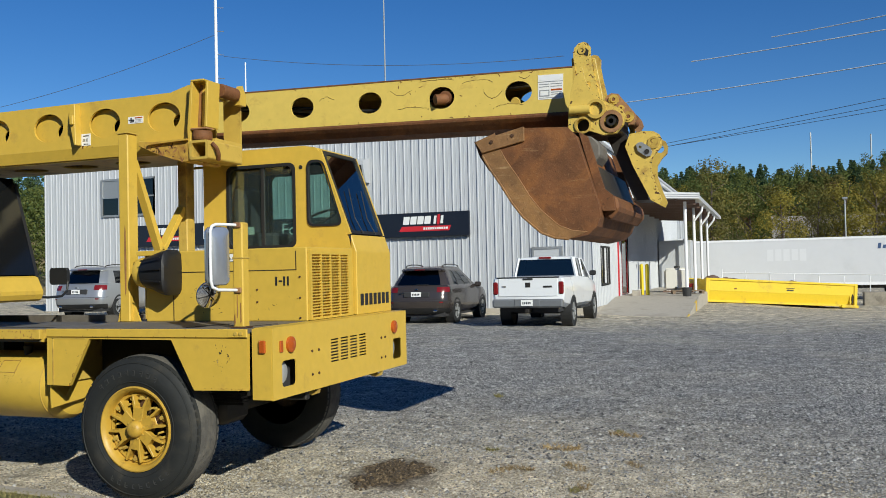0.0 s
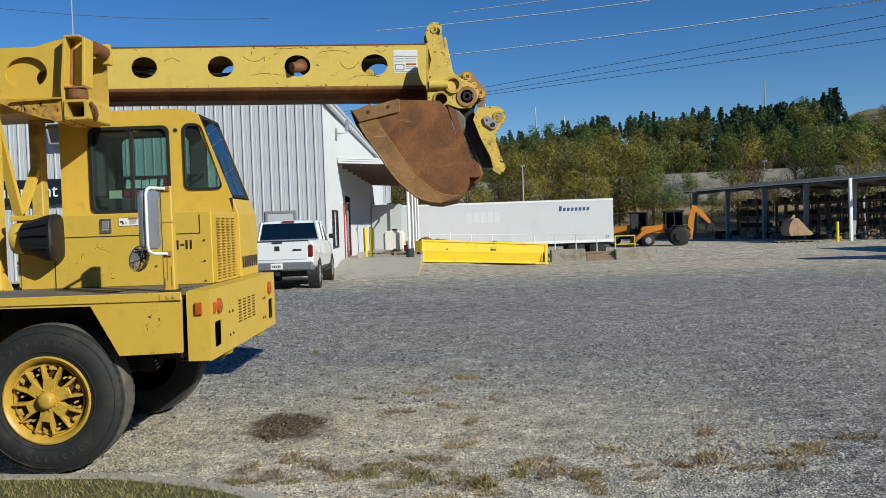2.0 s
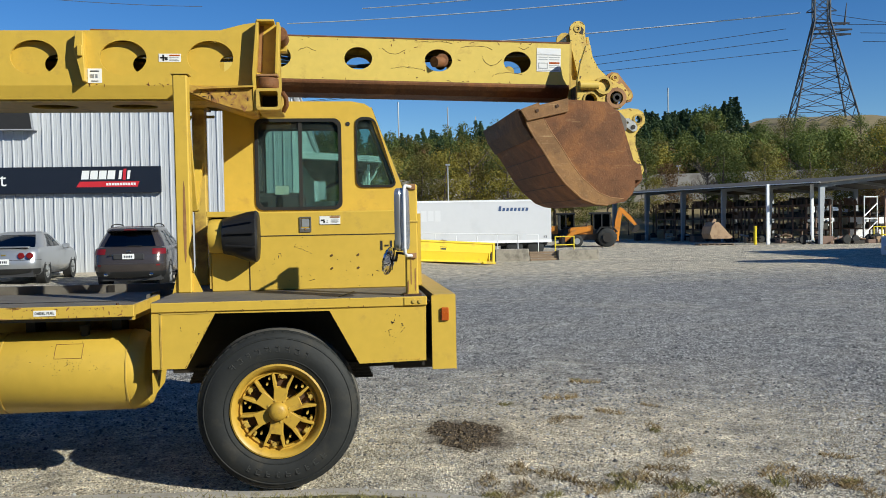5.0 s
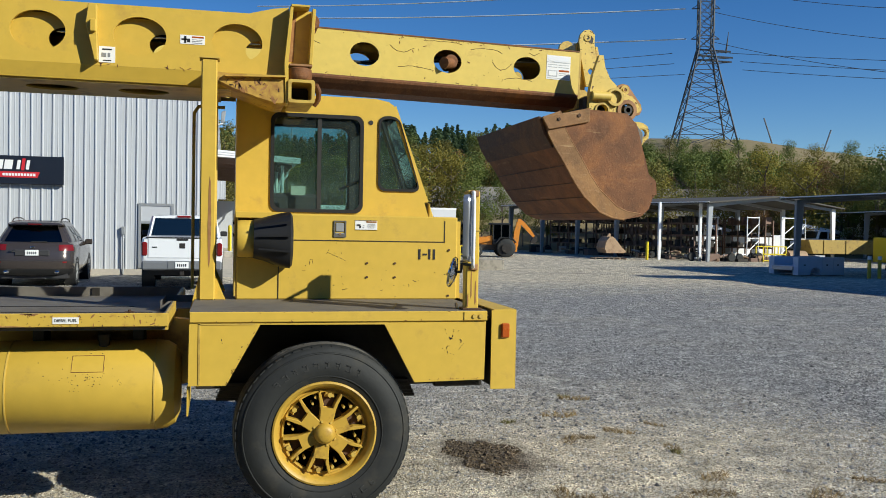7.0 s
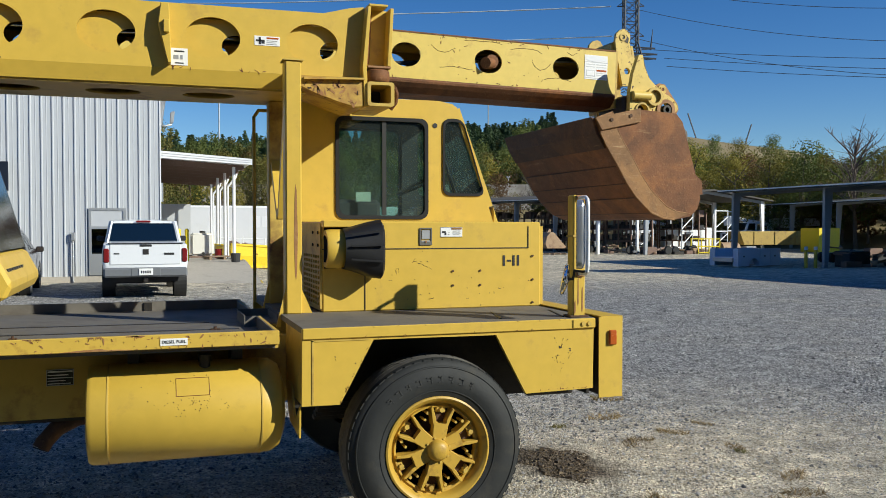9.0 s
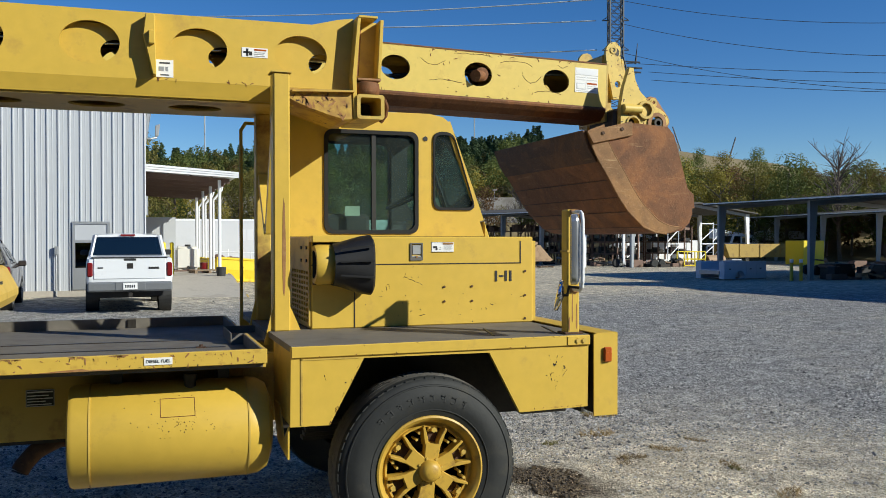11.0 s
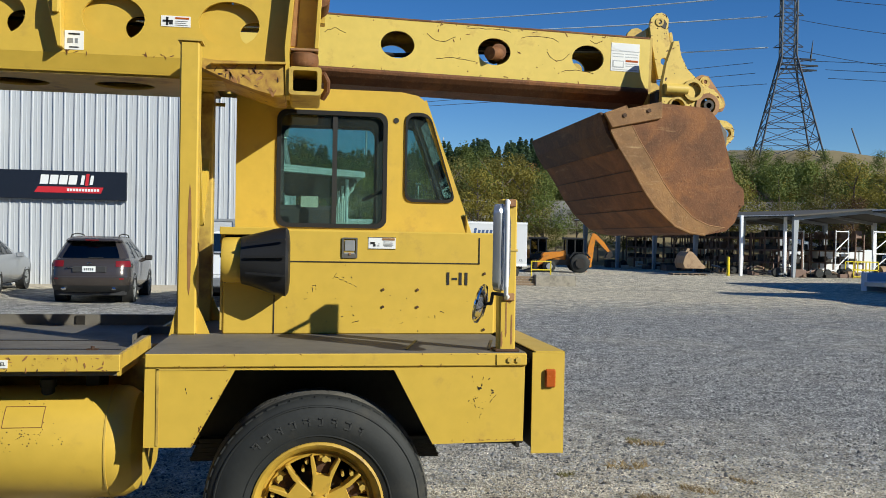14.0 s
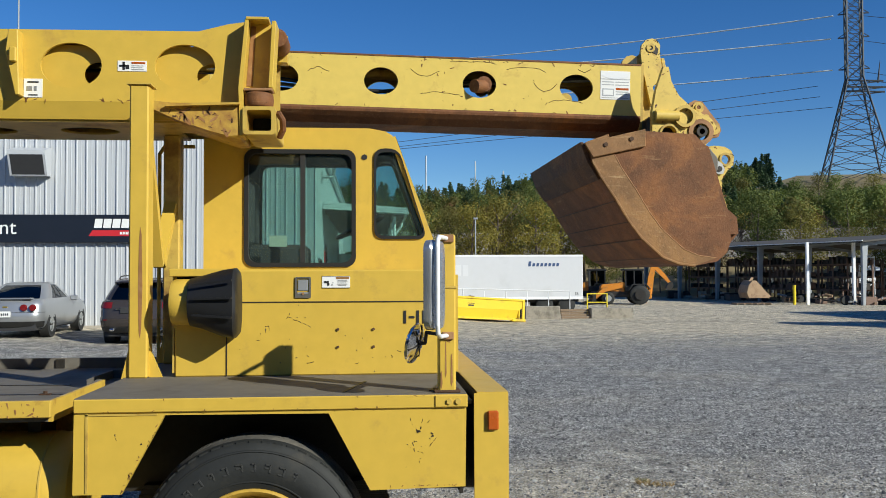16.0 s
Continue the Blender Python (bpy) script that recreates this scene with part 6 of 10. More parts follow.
prism(bm, [(-4.01, 2.852), (-3.86, 2.852), (-3.845, 3.235), (-3.98, 3.235)], "y", 6.035, 6.05)
part("collar_web", bm, YELLOW, outer)
bm = B()
prism(bm, [(-4.0, 2.88), (-3.965, 2.88), (-3.945, 3.225), (-3.972, 3.225)], "y", 6.031, 6.0345)
part("rust_patch", bm, SCUFF, outer, "bare orange rust on the collar")
bm = B()
box(bm, -4.022, -3.85, 6.44, 6.46, 2.60, 3.235)
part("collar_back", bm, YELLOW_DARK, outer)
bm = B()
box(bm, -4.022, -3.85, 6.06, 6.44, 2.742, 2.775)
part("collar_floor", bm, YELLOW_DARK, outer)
bm = B()
prism(bm, [(6.36, 3.10), (6.46, 3.10), (6.46, 3.20), (6.41, 3.275), (6.36, 3.20)], "x", -3.86, -3.80)
part("roller_ear", bm, YELLOW, outer)
bm = B()
turned(bm, [(6.12, 0.0), (6.12, 0.052), (6.13, 0.058), (6.34, 0.058), (6.35, 0.05), (6.35, 0.0)], (-3.835, 0, 3.185), "y", 20)
part("collar_roller", bm, RUST, outer, "rusty guide roller", smooth=True)
bm = turned(B(), [(2.748, 0.0), (2.748, 0.074), (2.756, 0.080), (2.785, 0.083), (2.82, 0.080), (2.828, 0.07), (2.832, 0.0)], (-3.922, 5.985, 0), "z", 28)
part("collar_roller", bm, RUST, outer, "rusty guide roller", smooth=True)
bm = B()
box(bm, -4.0, -3.842, 5.925, 6.03, 2.834, 2.85, 0.004)
part("roller_lid", bm, RUST_PALE, outer)
bm = plate(B(), rounded(-4.004, -3.823, 2.586, 2.744, 0.018, 3), [rounded(-3.982, -3.846, 2.606, 2.724, 0.014, 3)], "y", 5.915, 6.42)
part("roller_block", bm, YELLOW_DARK, outer, "worn yellow open tube below the roller")
bm = B()
box(bm, -3.985, -3.842, 6.20, 6.22, 2.60, 2.73)
part("tube_stop", bm, STEEL_DARK, outer)
bm = B()
pipe(bm, [(-3.815, 5.96, 2.72), (-3.79, 5.99, 2.68), (-3.79, 6.02, 2.63), (-3.815, 6.05, 2.59)], 0.018, 8)
part("bent_lug", bm, RUST, outer, smooth=True)
bm = B()
prism(bm, [(-4.54, 2.785), (-4.30, 2.745), (-4.022, 2.752), (-4.022, 2.578), (-4.08, 2.572), (-4.19, 2.608), (-4.36, 2.665), (-4.54, 2.735)], "y", 5.94, 6.40, 0.008)
prism(bm, [(-4.42, 2.752), (-4.30, 2.757), (-4.022, 2.764), (-4.022, 2.752), (-4.30, 2.742), (-4.42, 2.736)], "y", 5.905, 6.40)
saddle = part("saddle_gusset", bm, SADDLE, outer, "scuffed saddle plate with bare rust")
random.seed(41)
for mat, count, sizes in ((SCUFF, 22, (0.010, 0.016, 0.026)), (RUST_DARK, 14, (0.006, 0.010, 0.016))):
    bm = B()
    for k in range(count):
        x = random.uniform(-4.42, -4.05)
        low = 2.70 - 0.30 * (x + 4.45)
        flake(bm, x, random.uniform(low, 2.735) if random.random() < 0.6 else low + 0.008, random.choice(sizes), 5.9395, 0.45)
    tagged(part("bare_rust", bm, mat, saddle), kind="stuff")
bm = B()
for k in range(16):
    flake(bm, random.choice((-5.45, -5.2, -4.75, -6.2)) + random.gauss(0, 0.06), 2.784 + random.uniform(-0.002, 0.010), random.choice((0.006, 0.010, 0.016)), OB0 - 0.0004, 0.35)
tagged(part("edge_rust", bm, RUST, outer), kind="stuff")

# boom: extended section, its bracket and bucket
BX = Matrix.Translation((-3.208, 7.761, 3.310)) @ Matrix.Rotation(radians(-1.0), 4, 'Z') @ Matrix.Rotation(radians(1.5), 4, 'Y') @ Matrix.Scale(1.03, 4)
ext_holes = [ellipse(0.745 * k - 1.49, -0.005, 0.128, 0.103) for k in range(5)]
prof = [(-2.4, -0.205), (1.99, -0.205), (1.99, 0.183), (-2.4, 0.183)]
bm = plate(B(), prof, ext_holes, "y", 0.0, 0.02)
bm.transform(BX)
inner = part("inner_boom", bm, YELLOW_PALE, truck, "scratched yellow inner boom with oval holes")
for name, mk, mat in (("far_side", lambda: plate(B(), prof, ext_holes, "y", 0.50, 0.52), YELLOW_PALE),
                      ("boom_top", lambda: box(B(), -2.4, 1.99, -0.004, 0.524, 0.1832, 0.195), RUST),
                      ("boom_bottom", lambda: box(B(), -2.4, 1.99, 0.09, 0.43, -0.319, -0.302), RUST),
                      ("near_chamfer", lambda: prism(B(), [(0.0, -0.2055), (-0.006, -0.222), (-0.002, -0.240), (0.030, -0.272), (0.09, -0.318), (0.09, -0.302), (0.02, -0.2055)], "x", -2.4, 1.99), RUST),
                      ("far_chamfer", lambda: prism(B(), [(0.52, -0.2055), (0.43, -0.318), (0.43, -0.302), (0.50, -0.2055)], "x", -2.4, 1.99), RUST_DARK),
                      ("boom_end", lambda: box(B(), 1.99, 2.01, 0.0, 0.52, -0.33, 0.195), YELLOW_DARK),
                      ("ram_rod", lambda: rod(B(), (-2.3, 0.28, 0.105), (1.9, 0.28, 0.105), 0.04, 14), YELLOW_DARK)):
    bm = mk()
    bm.transform(BX)
    part(name, bm, mat, inner)
for k in range(3):
    bm = B()
    pipe(bm, [(-2.3, 0.12 + 0.08 * k, 0.10), (-1.3, 0.12 + 0.08 * k, 0.05), (-0.78, 0.12 + 0.07 * k, 0.01 - 0.025 * k), (-0.2, 0.12 + 0.08 * k, -0.055), (0.05, 0.13 + 0.08 * k, -0.06 + 0.02 * k), (0.45, 0.14 + 0.08 * k, 0.03), (1.9, 0.12 + 0.08 * k, 0.12)], 0.015, 8)
    bm.transform(BX)
    part("hydraulic_hose", bm, (BLACK, GREY_METAL, BLACK)[k], inner)
bm = B()
rod(bm, (0.70, -0.05, -0.03), (0.80, 0.05, -0.01), 0.05, 12)
rod(bm, (0.78, 0.0, 0.0), (0.78, 0.2, 0.0), 0.06, 12)
bm.transform(BX)
part("pin_fitting", bm, RUST, inner, "rusty pin end", smooth=True)
bm = turned(B(), [(0.10, 0.0), (0.10, 0.042), (0.115, 0.052), (0.44, 0.052)], (1.43, 0, -0.075), "y", 20)
bm.transform(BX)
part("end_boss", bm, YELLOW_DARK, inner, "yellow boss inside the boom", smooth=True)
DX0, DX1, DZ0, DZ1 = 1.675, 1.905, -0.085, 0.135
bm = prism(B(), [(DX0, DZ0), (DX1, DZ0), (DX1, DZ1), (DX0, DZ1)], "y", -0.003, 0)
bm.transform(BX)
dec = part("load_decal", bm, WHITE_PLAIN, inner, "white load sticker with a pale oval badge and small print")
bm = prism(B(), ellipse(DX0 + 0.115, DZ0 + 0.187, 0.106, 0.027), "y", -0.0046, -0.0034)
bm.transform(BX)
part("print", bm, WHITE, dec)
for a, b, c, d, mat in ((0.0, 1.0, 0.70, 0.725, GREY_METAL), (0.05, 0.45, 0.60, 0.63, GREY_METAL), (0.50, 0.95, 0.60, 0.63, GREY_METAL), (0.05, 0.45, 0.50, 0.53, GREY_METAL), (0.50, 0.95, 0.50, 0.53, GREY_METAL),
                        (0.52, 0.95, 0.34, 0.41, ORANGE_LENS), (0.52, 0.95, 0.26, 0.29, GREY_METAL), (0.52, 0.90, 0.18, 0.21, GREY_METAL), (0.06, 0.46, 0.12, 0.38, GREY_METAL), (0.10, 0.42, 0.16, 0.34, WHITE_PLAIN), (0.05, 0.95, 0.05, 0.07, GREY_METAL)):
    bm = box(B(), DX0 + 0.23 * a, DX0 + 0.23 * b, -0.0047 if mat is WHITE_PLAIN else -0.0042, -0.0032, DZ0 + 0.22 * c, DZ0 + 0.22 * d)
    bm.transform(BX)
    part("print", bm, mat, dec)
random.seed(11)
for u, w, n in ((0.33, 0.12, 7), (0.42, -0.11, 6), (1.02, 0.06, 3), (1.12, 0.03, 2), (1.25, -0.09, 5), (1.42, -0.10, 4), (1.62, 0.03, 2), (-0.6, 0.1, 3)):
    bm = B()
    for k in range(n):
        u2, w2 = u + random.uniform(-0.25, 0.25), w + random.uniform(-0.07, 0.06)
        if all(((u2 - 0.745 * k + 1.49) / 0.16) ** 2 + ((w2 + 0.005) / 0.135) ** 2 > 1 for k in range(5)):
            flake(bm, u2, w2, random.choice((0.003, 0.004, 0.006, 0.011)), -0.0004, 0.6)
    bm.transform(BX)
    ob = part("paint_chips", bm, RUST, inner)
    ob["kind"] = "stuff"

for u, w, length, bow in ((0.22, 0.09, 0.22, -0.05), (0.30, -0.09, 0.30, 0.012), (0.95, 0.11, 0.30, 0.03), (1.16, 0.02, 0.18, -0.06), (1.28, -0.12, 0.26, 0.02), (1.50, 0.14, 0.10, -0.02), (0.52, 0.155, 0.35, 0.01), (-0.55, 0.05, 0.16, 0.03)):
    bm = B()
    pts = [(u + length * k / 7, -0.0002, w + bow * math.sin(k * 0.45) + random.uniform(-0.006, 0.006)) for k in range(8)]
    pipe(bm, pts, 0.0022, 4)
    bm.transform(BX)
    part("scratch", bm, RUST_DARK, inner)
random.seed(23)
for u0, u1, n in ((-0.9, 0.1, 9), (0.1, 0.9, 15), (0.9, 1.68, 16)):
    bm = B()
    for k in range(n):
        flake(bm, random.uniform(u0, u1), random.choice((0.172, 0.175, -0.196)) + random.uniform(-0.012, 0.004), random.uniform(0.004, 0.010), -0.0004, 0.5)
    bm.transform(BX)
    part("edge_rust", bm, RUST, inner)["kind"] = "stuff"

CHEEK = [(-1.15, 3.04), (-1.155, 2.815), (-0.963, 2.815), (-0.85, 2.771), (-0.739, 2.779), (-0.680, 2.845), (-0.651, 2.924), (-0.687, 2.985), (-0.836, 3.065), (-0.946, 3.165), (-1.0, 3.27), (-1.02, 3.38), (-1.06, 3.38), (-1.12, 3.2)]
bracket = part("head_bracket", plate(B(), CHEEK, [ring_pts(-1.024, 2.868, 0.058, 20), ring_pts(-0.774, 2.883, 0.064, 22)], "y", 7.47, 7.53), BRACKET, truck, "cast yellow head bracket with rust stains")
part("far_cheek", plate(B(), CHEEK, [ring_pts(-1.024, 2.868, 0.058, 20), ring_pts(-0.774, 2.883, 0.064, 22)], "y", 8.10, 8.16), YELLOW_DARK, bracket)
UP = Matrix.Translation((-1.07, 7.745, 3.595)) @ Matrix.Diagonal((1.045, 0.75, 1.045, 1)) @ Matrix.Translation((1.135, -7.405, -3.478))
AP = Matrix.Translation((-0.455, 7.775, 2.715)) @ Matrix.Diagonal((1.045, 0.75, 1.045, 1)) @ Matrix.Translation((0.537, -7.44, -2.678))


def moved(bm, m):
    bm.transform(m)
    return bm


UPRIGHT = [(-1.200, 3.333), (-1.213, 3.441), (-1.202, 3.505), (-1.165, 3.542), (-1.12, 3.552), (-1.085, 3.54), (-1.060, 3.504), (-1.064, 3.432), (-1.041, 3.296), (-0.985, 3.042), (-1.136, 3.034)]
bm = plate(B(), UPRIGHT, [ring_pts(-1.091, 3.173, 0.030, 16)], "y", 7.405, 7.455)
upright = part("upright_plate", moved(bm, UP), BRACKET, bracket, "chipped yellow upright plate with an ear")
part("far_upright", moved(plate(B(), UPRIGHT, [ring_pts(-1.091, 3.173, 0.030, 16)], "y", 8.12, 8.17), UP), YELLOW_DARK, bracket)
bm = prism(B(), [(-1.115, 3.44), (-1.085, 3.425), (-1.075, 3.47), (-1.10, 3.50), (-1.14, 3.47)], "y", 7.40, 7.4045)
part("worn_spot", moved(bm, UP), STEEL_DARK, upright)
bm = turned(B(), [(7.395, 0.018), (7.395, 0.034), (7.405, 0.034)], (-1.135, 0, 3.478), "y", 16, caps=False)
part("ear_boss", moved(bm, UP), YELLOW_DARK, upright)
bm = prism(B(), [(-1.235, 3.42), (-1.21, 3.44), (-1.197, 3.333), (-1.136, 3.034), (-1.136, 2.815), (-1.205, 2.815), (-1.235, 3.05), (-1.225, 3.25)], "y", 7.455, 8.12)
part("end_frame", moved(bm, UP), YELLOW_DARK, bracket)
bm = prism(B(), [(-1.048, 3.405), (-1.025, 3.405), (-0.963, 3.042), (-0.985, 2.997), (-1.03, 3.02), (-1.046, 3.061), (-1.015, 3.10)], "y", 7.42, 7.469, 0.004)
part("rib", moved(bm, UP), BRACKET, bracket)
bm = B()
rod(bm, (-1.135, 7.455, 3.0), (-0.955, 7.455, 3.0), 0.042, 14)
part("cross_tube", bm, BRACKET, bracket, smooth=True)
bm = turned(B(), [(7.44, 0.060), (7.44, 0.085), (7.47, 0.085)], (-0.903, 0, 2.999), "y", 20, caps=False)
part("boss_ring", bm, YELLOW_DARK, bracket)
for cx, cz, r0, r1, mat in ((-0.774, 2.883, 0.064, 0.098, RUST_PALE), (-1.024, 2.868, 0.058, 0.075, YELLOW_DARK)):
    bm = plate(B(), ring_pts(cx, cz, r1, 28), [ring_pts(cx, cz, r0, 22)], "y", 7.458, 7.4695)
    part("hole_collar", bm, mat, bracket, "worn collar round a pin hole")
bm = turned(B(), [(7.44, 0.022), (7.44, 0.042), (8.2, 0.042), (8.2, 0.0)], (-0.774, 0, 2.883), "y", 20, caps=False)
part("pivot_pin", bm, STEEL_DARK, bracket, "greasy hollow pivot pin", smooth=True)
bm = B()
box(bm, -1.15, -0.72, 7.60, 8.08, 2.80, 3.02, 0.02)
part("head_block", bm, STEEL_DARK, bracket)
LINK = [(-0.845, 3.093), (-0.825, 3.125), (-0.785, 3.145), (-0.725, 3.135), (-0.665, 3.055), (-0.59, 2.961), (-0.575, 2.91), (-0.60, 2.86), (-0.64, 2.855), (-0.70, 2.95), (-0.76, 3.02)]
for y in (7.56, 8.02):
    part("link_arm", plate(B(), LINK, [ring_pts(-0.762, 3.085, 0.018, 12), ring_pts(-0.64, 2.925, 0.018, 12)], "y", y, y + 0.05), RUST_PALE, bracket, "rusty yellow link arm")
for x, z, r in ((-0.762, 3.085, 0.045), (-0.70, 3.005, 0.028), (-0.64, 2.925, 0.05)):
    bm = turned(B(), [(7.535, r * 0.35), (7.535, r * 0.6), (7.545, r * 0.6), (7.545, r), (7.56, r)], (x, 0, z), "y", 20, caps=False)
    part("link_boss", bm, YELLOW_DARK, bracket, "worn yellow link boss", smooth=True)
    bm = B()
    rod(bm, (x, 7.54, z), (x, 8.09, z), r * 0.6, 14)
    part("link_pin", bm, RUST, bracket, smooth=True)
ARM = [(-0.74, 2.765), (-0.625, 2.783), (-0.54, 2.775), (-0.49, 2.745), (-0.470, 2.70), (-0.477, 2.635), (-0.525, 2.59), (-0.565, 2.526), (-0.568, 2.435), (-0.522, 2.288), (-0.484, 2.195), (-0.506, 2.150), (-0.575, 2.19), (-0.64, 2.326), (-0.72, 2.492), (-0.78, 2.66)]
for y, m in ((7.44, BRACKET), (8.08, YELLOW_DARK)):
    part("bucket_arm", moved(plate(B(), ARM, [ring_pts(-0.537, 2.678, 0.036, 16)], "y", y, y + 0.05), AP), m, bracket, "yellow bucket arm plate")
bm = plate(B(), ring_pts(-0.537, 2.678, 0.052, 20), [ring_pts(-0.537, 2.678, 0.036, 16)], "y", 7.425, 7.4395)
part("hole_collar", moved(bm, AP), YELLOW_DARK, bracket)
bm = plate(B(), [(-0.685, 2.665), (-0.665, 2.685), (-0.635, 2.685), (-0.57, 2.64), (-0.552, 2.60), (-0.565, 2.565), (-0.60, 2.56), (-0.67, 2.61)], [ring_pts(-0.65, 2.645, 0.012, 10)], "y", 7.41, 7.4395)
part("keeper_plate", moved(bm, AP), GREY_METAL, bracket, "bare grey keeper plate")
bm = B()
rod(bm, (-0.595, 7.40, 2.602), (-0.595, 7.44, 2.602), 0.022, 8)
part("keeper_bolt", moved(bm, AP), STEEL_DARK, bracket)
bm = prism(B(), [(-0.95, 2.78), (-0.78, 2.78), (-0.64, 2.36), (-0.60, 2.2), (-0.72, 2.2)], "y", 7.55, 8.08)
part("arm_housing", moved(bm, AP), STEEL_DARK, bracket)

random.seed(77)
for outline, y, m, host, count in ((UPRIGHT, 7.405, UP, upright, 40), (ARM, 7.44, AP, bracket, 55), (CHEEK, 7.47, Matrix.Identity(4), bracket, 50)):
    for mat, share in ((RUST, 0.6), (STEEL_DARK, 0.4)):
        bm = B()
        for k in range(int(count * share)):
            i = random.randrange(len(outline))
            p, q = outline[i], outline[(i + 1) % len(outline)]
            t, pull = random.random(), random.choice((0.04, 0.06, 0.10, 0.35, 0.6))
            mx, mz = sum(c[0] for c in outline) / len(outline), sum(c[1] for c in outline) / len(outline)
            u, w = p[0] + (q[0] - p[0]) * t, p[1] + (q[1] - p[1]) * t
            flake(bm, u + (mx - u) * pull, w + (mz - w) * pull, random.choice((0.003, 0.004, 0.006, 0.009)), y - 0.0004, 0.6)
        tagged(part("paint_flakes", moved(bm, m), mat, host), kind="stuff")

BUCKET = [(-1.81, 2.71), (-1.40, 2.79), (-1.04, 2.77), (-0.975, 2.70), (-0.885, 2.40), (-0.80, 2.12), (-0.79, 2.03), (-0.82, 1.95), (-0.89, 1.885), (-1.05, 1.855), (-1.17, 1.87), (-1.28, 1.915), (-1.43, 2.05), (-1.52, 2.17), (-1.61, 2.32), (-1.71, 2.47), (-1.77, 2.58)]
Y0, Y1 = 6.89, 8.82
bucket = part("bucket", prism(B(), BUCKET, "y", Y0, Y0 + 0.035), RUST, truck, "rusty brown digging bucket")
part("far_cheek", prism(B(), BUCKET, "y", Y1 - 0.035, Y1), RUST, bucket)
bm = B()
loop = BUCKET[3:] + BUCKET[:1]
vo = [[bm.verts.new((x, y, z)) for y in (Y0 + 0.034, Y1 - 0.034)] for x, z in loop]
cx, cz = -1.25, 2.4
vi = [[bm.verts.new((cx + (x - cx) * 0.96, y, cz + (z - cz) * 0.96)) for y in (Y0 + 0.034, Y1 - 0.034)] for x, z in loop]
for i in range(len(loop) - 1):
    bm.faces.new((vo[i][0], vo[i][1], vo[i + 1][1], vo[i + 1][0]))
    bm.faces.new((vi[i][0], vi[i + 1][0], vi[i + 1][1], vi[i][1]))
for k in (0, -1):
    bm.faces.new((vo[k][0], vo[k][1], vi[k][1], vi[k][0]))
part("shell", bm, RUST, bucket, "curved bucket shell with scuffed bare rust")
strip = [BUCKET[i] for i in range(9, 17)] + [BUCKET[0]]
seam = [(x + 0.15, z + 0.055) for x, z in strip]
part("wear_strip", prism(B(), strip + seam[::-1], "y", Y0 - 0.004, Y0 - 0.0005), RUST_DUSTY, bucket, "scuffed bare edge of the bucket")
bm = B()
prism(bm, [(-1.83, 2.70), (-1.40, 2.80), (-1.40, 2.68), (-1.77, 2.60)], "y", Y0 - 0.025, Y0 - 0.001, 0.004)
tab = part("side_cutter", bm, RUST_DUSTY, bucket, "bolted side cutter plate")
bolts("bolt", [(-1.68, 2.69), (-1.50, 2.73)], Y0 - 0.025, 0.016, parent=tab)
bm = B()
prism(bm, [(-1.84, 2.70), (-1.74, 2.725), (-1.70, 2.66), (-1.77, 2.58)], "y", Y0 + 0.04, Y1 - 0.04)
part("cutting_edge", bm, RUST, bucket, "worn cutting edge")
bm = B()
pipe(bm, [(x, Y0 - 0.003, z) for x, z in seam], 0.0035, 6)
part("cheek_weld", bm, RUST_PALE, bucket, "pale weld line on the cheek")
bm = B()
pipe(bm, [(x, Y0 - 0.002, z) for x, z in BUCKET[9:17]], 0.010, 6)
part("cheek_rim", bm, RUST_DUSTY, bucket, "worn bright rim of the cheek")
bm = prism(B(), [(-1.825, 2.71), (-1.775, 2.58), (-1.705, 2.46), (-1.72, 2.45), (-1.80, 2.575), (-1.85, 2.712)], "y", Y0 + 0.02, Y1 - 0.02, 0.003)
part("lip_plate", bm, RUST_DARK, bucket, "thick worn lip plate along the mouth")
for x, z in ((-1.605, 2.305), (-1.515, 2.16), (-1.425, 2.04), (-1.275, 1.912)):
    part("weld_line", rod(B(), (x, Y0 + 0.04, z), (x, Y1 - 0.04, z), 0.0045, 6), RUST_DARK, bucket)
for y in (7.0, 8.62):
    part("bucket_ear", prism(B(), [(-0.97, 2.74), (-0.90, 2.70), (-0.84, 2.50), (-0.77, 2.26), (-0.70, 2.20), (-0.69, 2.08), (-0.79, 2.08), (-0.86, 2.33)], "y", y, y + 0.05), RUST, bucket)
part("stiffener", prism(B(), [(-0.96, 2.72), (-0.87, 2.70), (-0.81, 2.63), (-0.81, 2.54), (-0.86, 2.48)], "y", 7.05, 7.44, 0.01), DECK, bucket, "worn dark grey stiffener plate")
part("back_plate", prism(B(), [(-0.90, 2.50), (-0.84, 2.46), (-0.76, 2.23), (-0.80, 2.19)], "y", 7.05, 8.62, 0.008), STEEL_DARK, bucket, "dark back plate")
part("back_lip", prism(B(), [(-0.80, 2.21), (-0.68, 2.20), (-0.66, 2.09), (-0.74, 2.00), (-0.80, 2.05)], "y", 7.05, 8.62, 0.02), RUST, bucket)

# upper works: operator cab of the boom, far back on the bed
upper = part("upper_cab", prism(B(), [(-7.6, 1.42), (-6.06, 1.42), (-6.02, 1.50), (-6.10, 1.66), (-6.22, 1.66), (-7.6, 1.66)], "y", 5.2, 6.40, 0.02), YELLOW, truck, "yellow upper cab with dark window")
bm = plate(B(), [(-7.6, 1.66), (-6.10, 1.66), (-6.36, 2.56), (-6.5, 2.60), (-7.6, 2.60)], [[(-7.3, 1.76), (-6.22, 1.76), (-6.42, 2.55), (-7.3, 2.55)]], "y", 5.2, 5.24)
part("cab_side", bm, BLACK, upper)
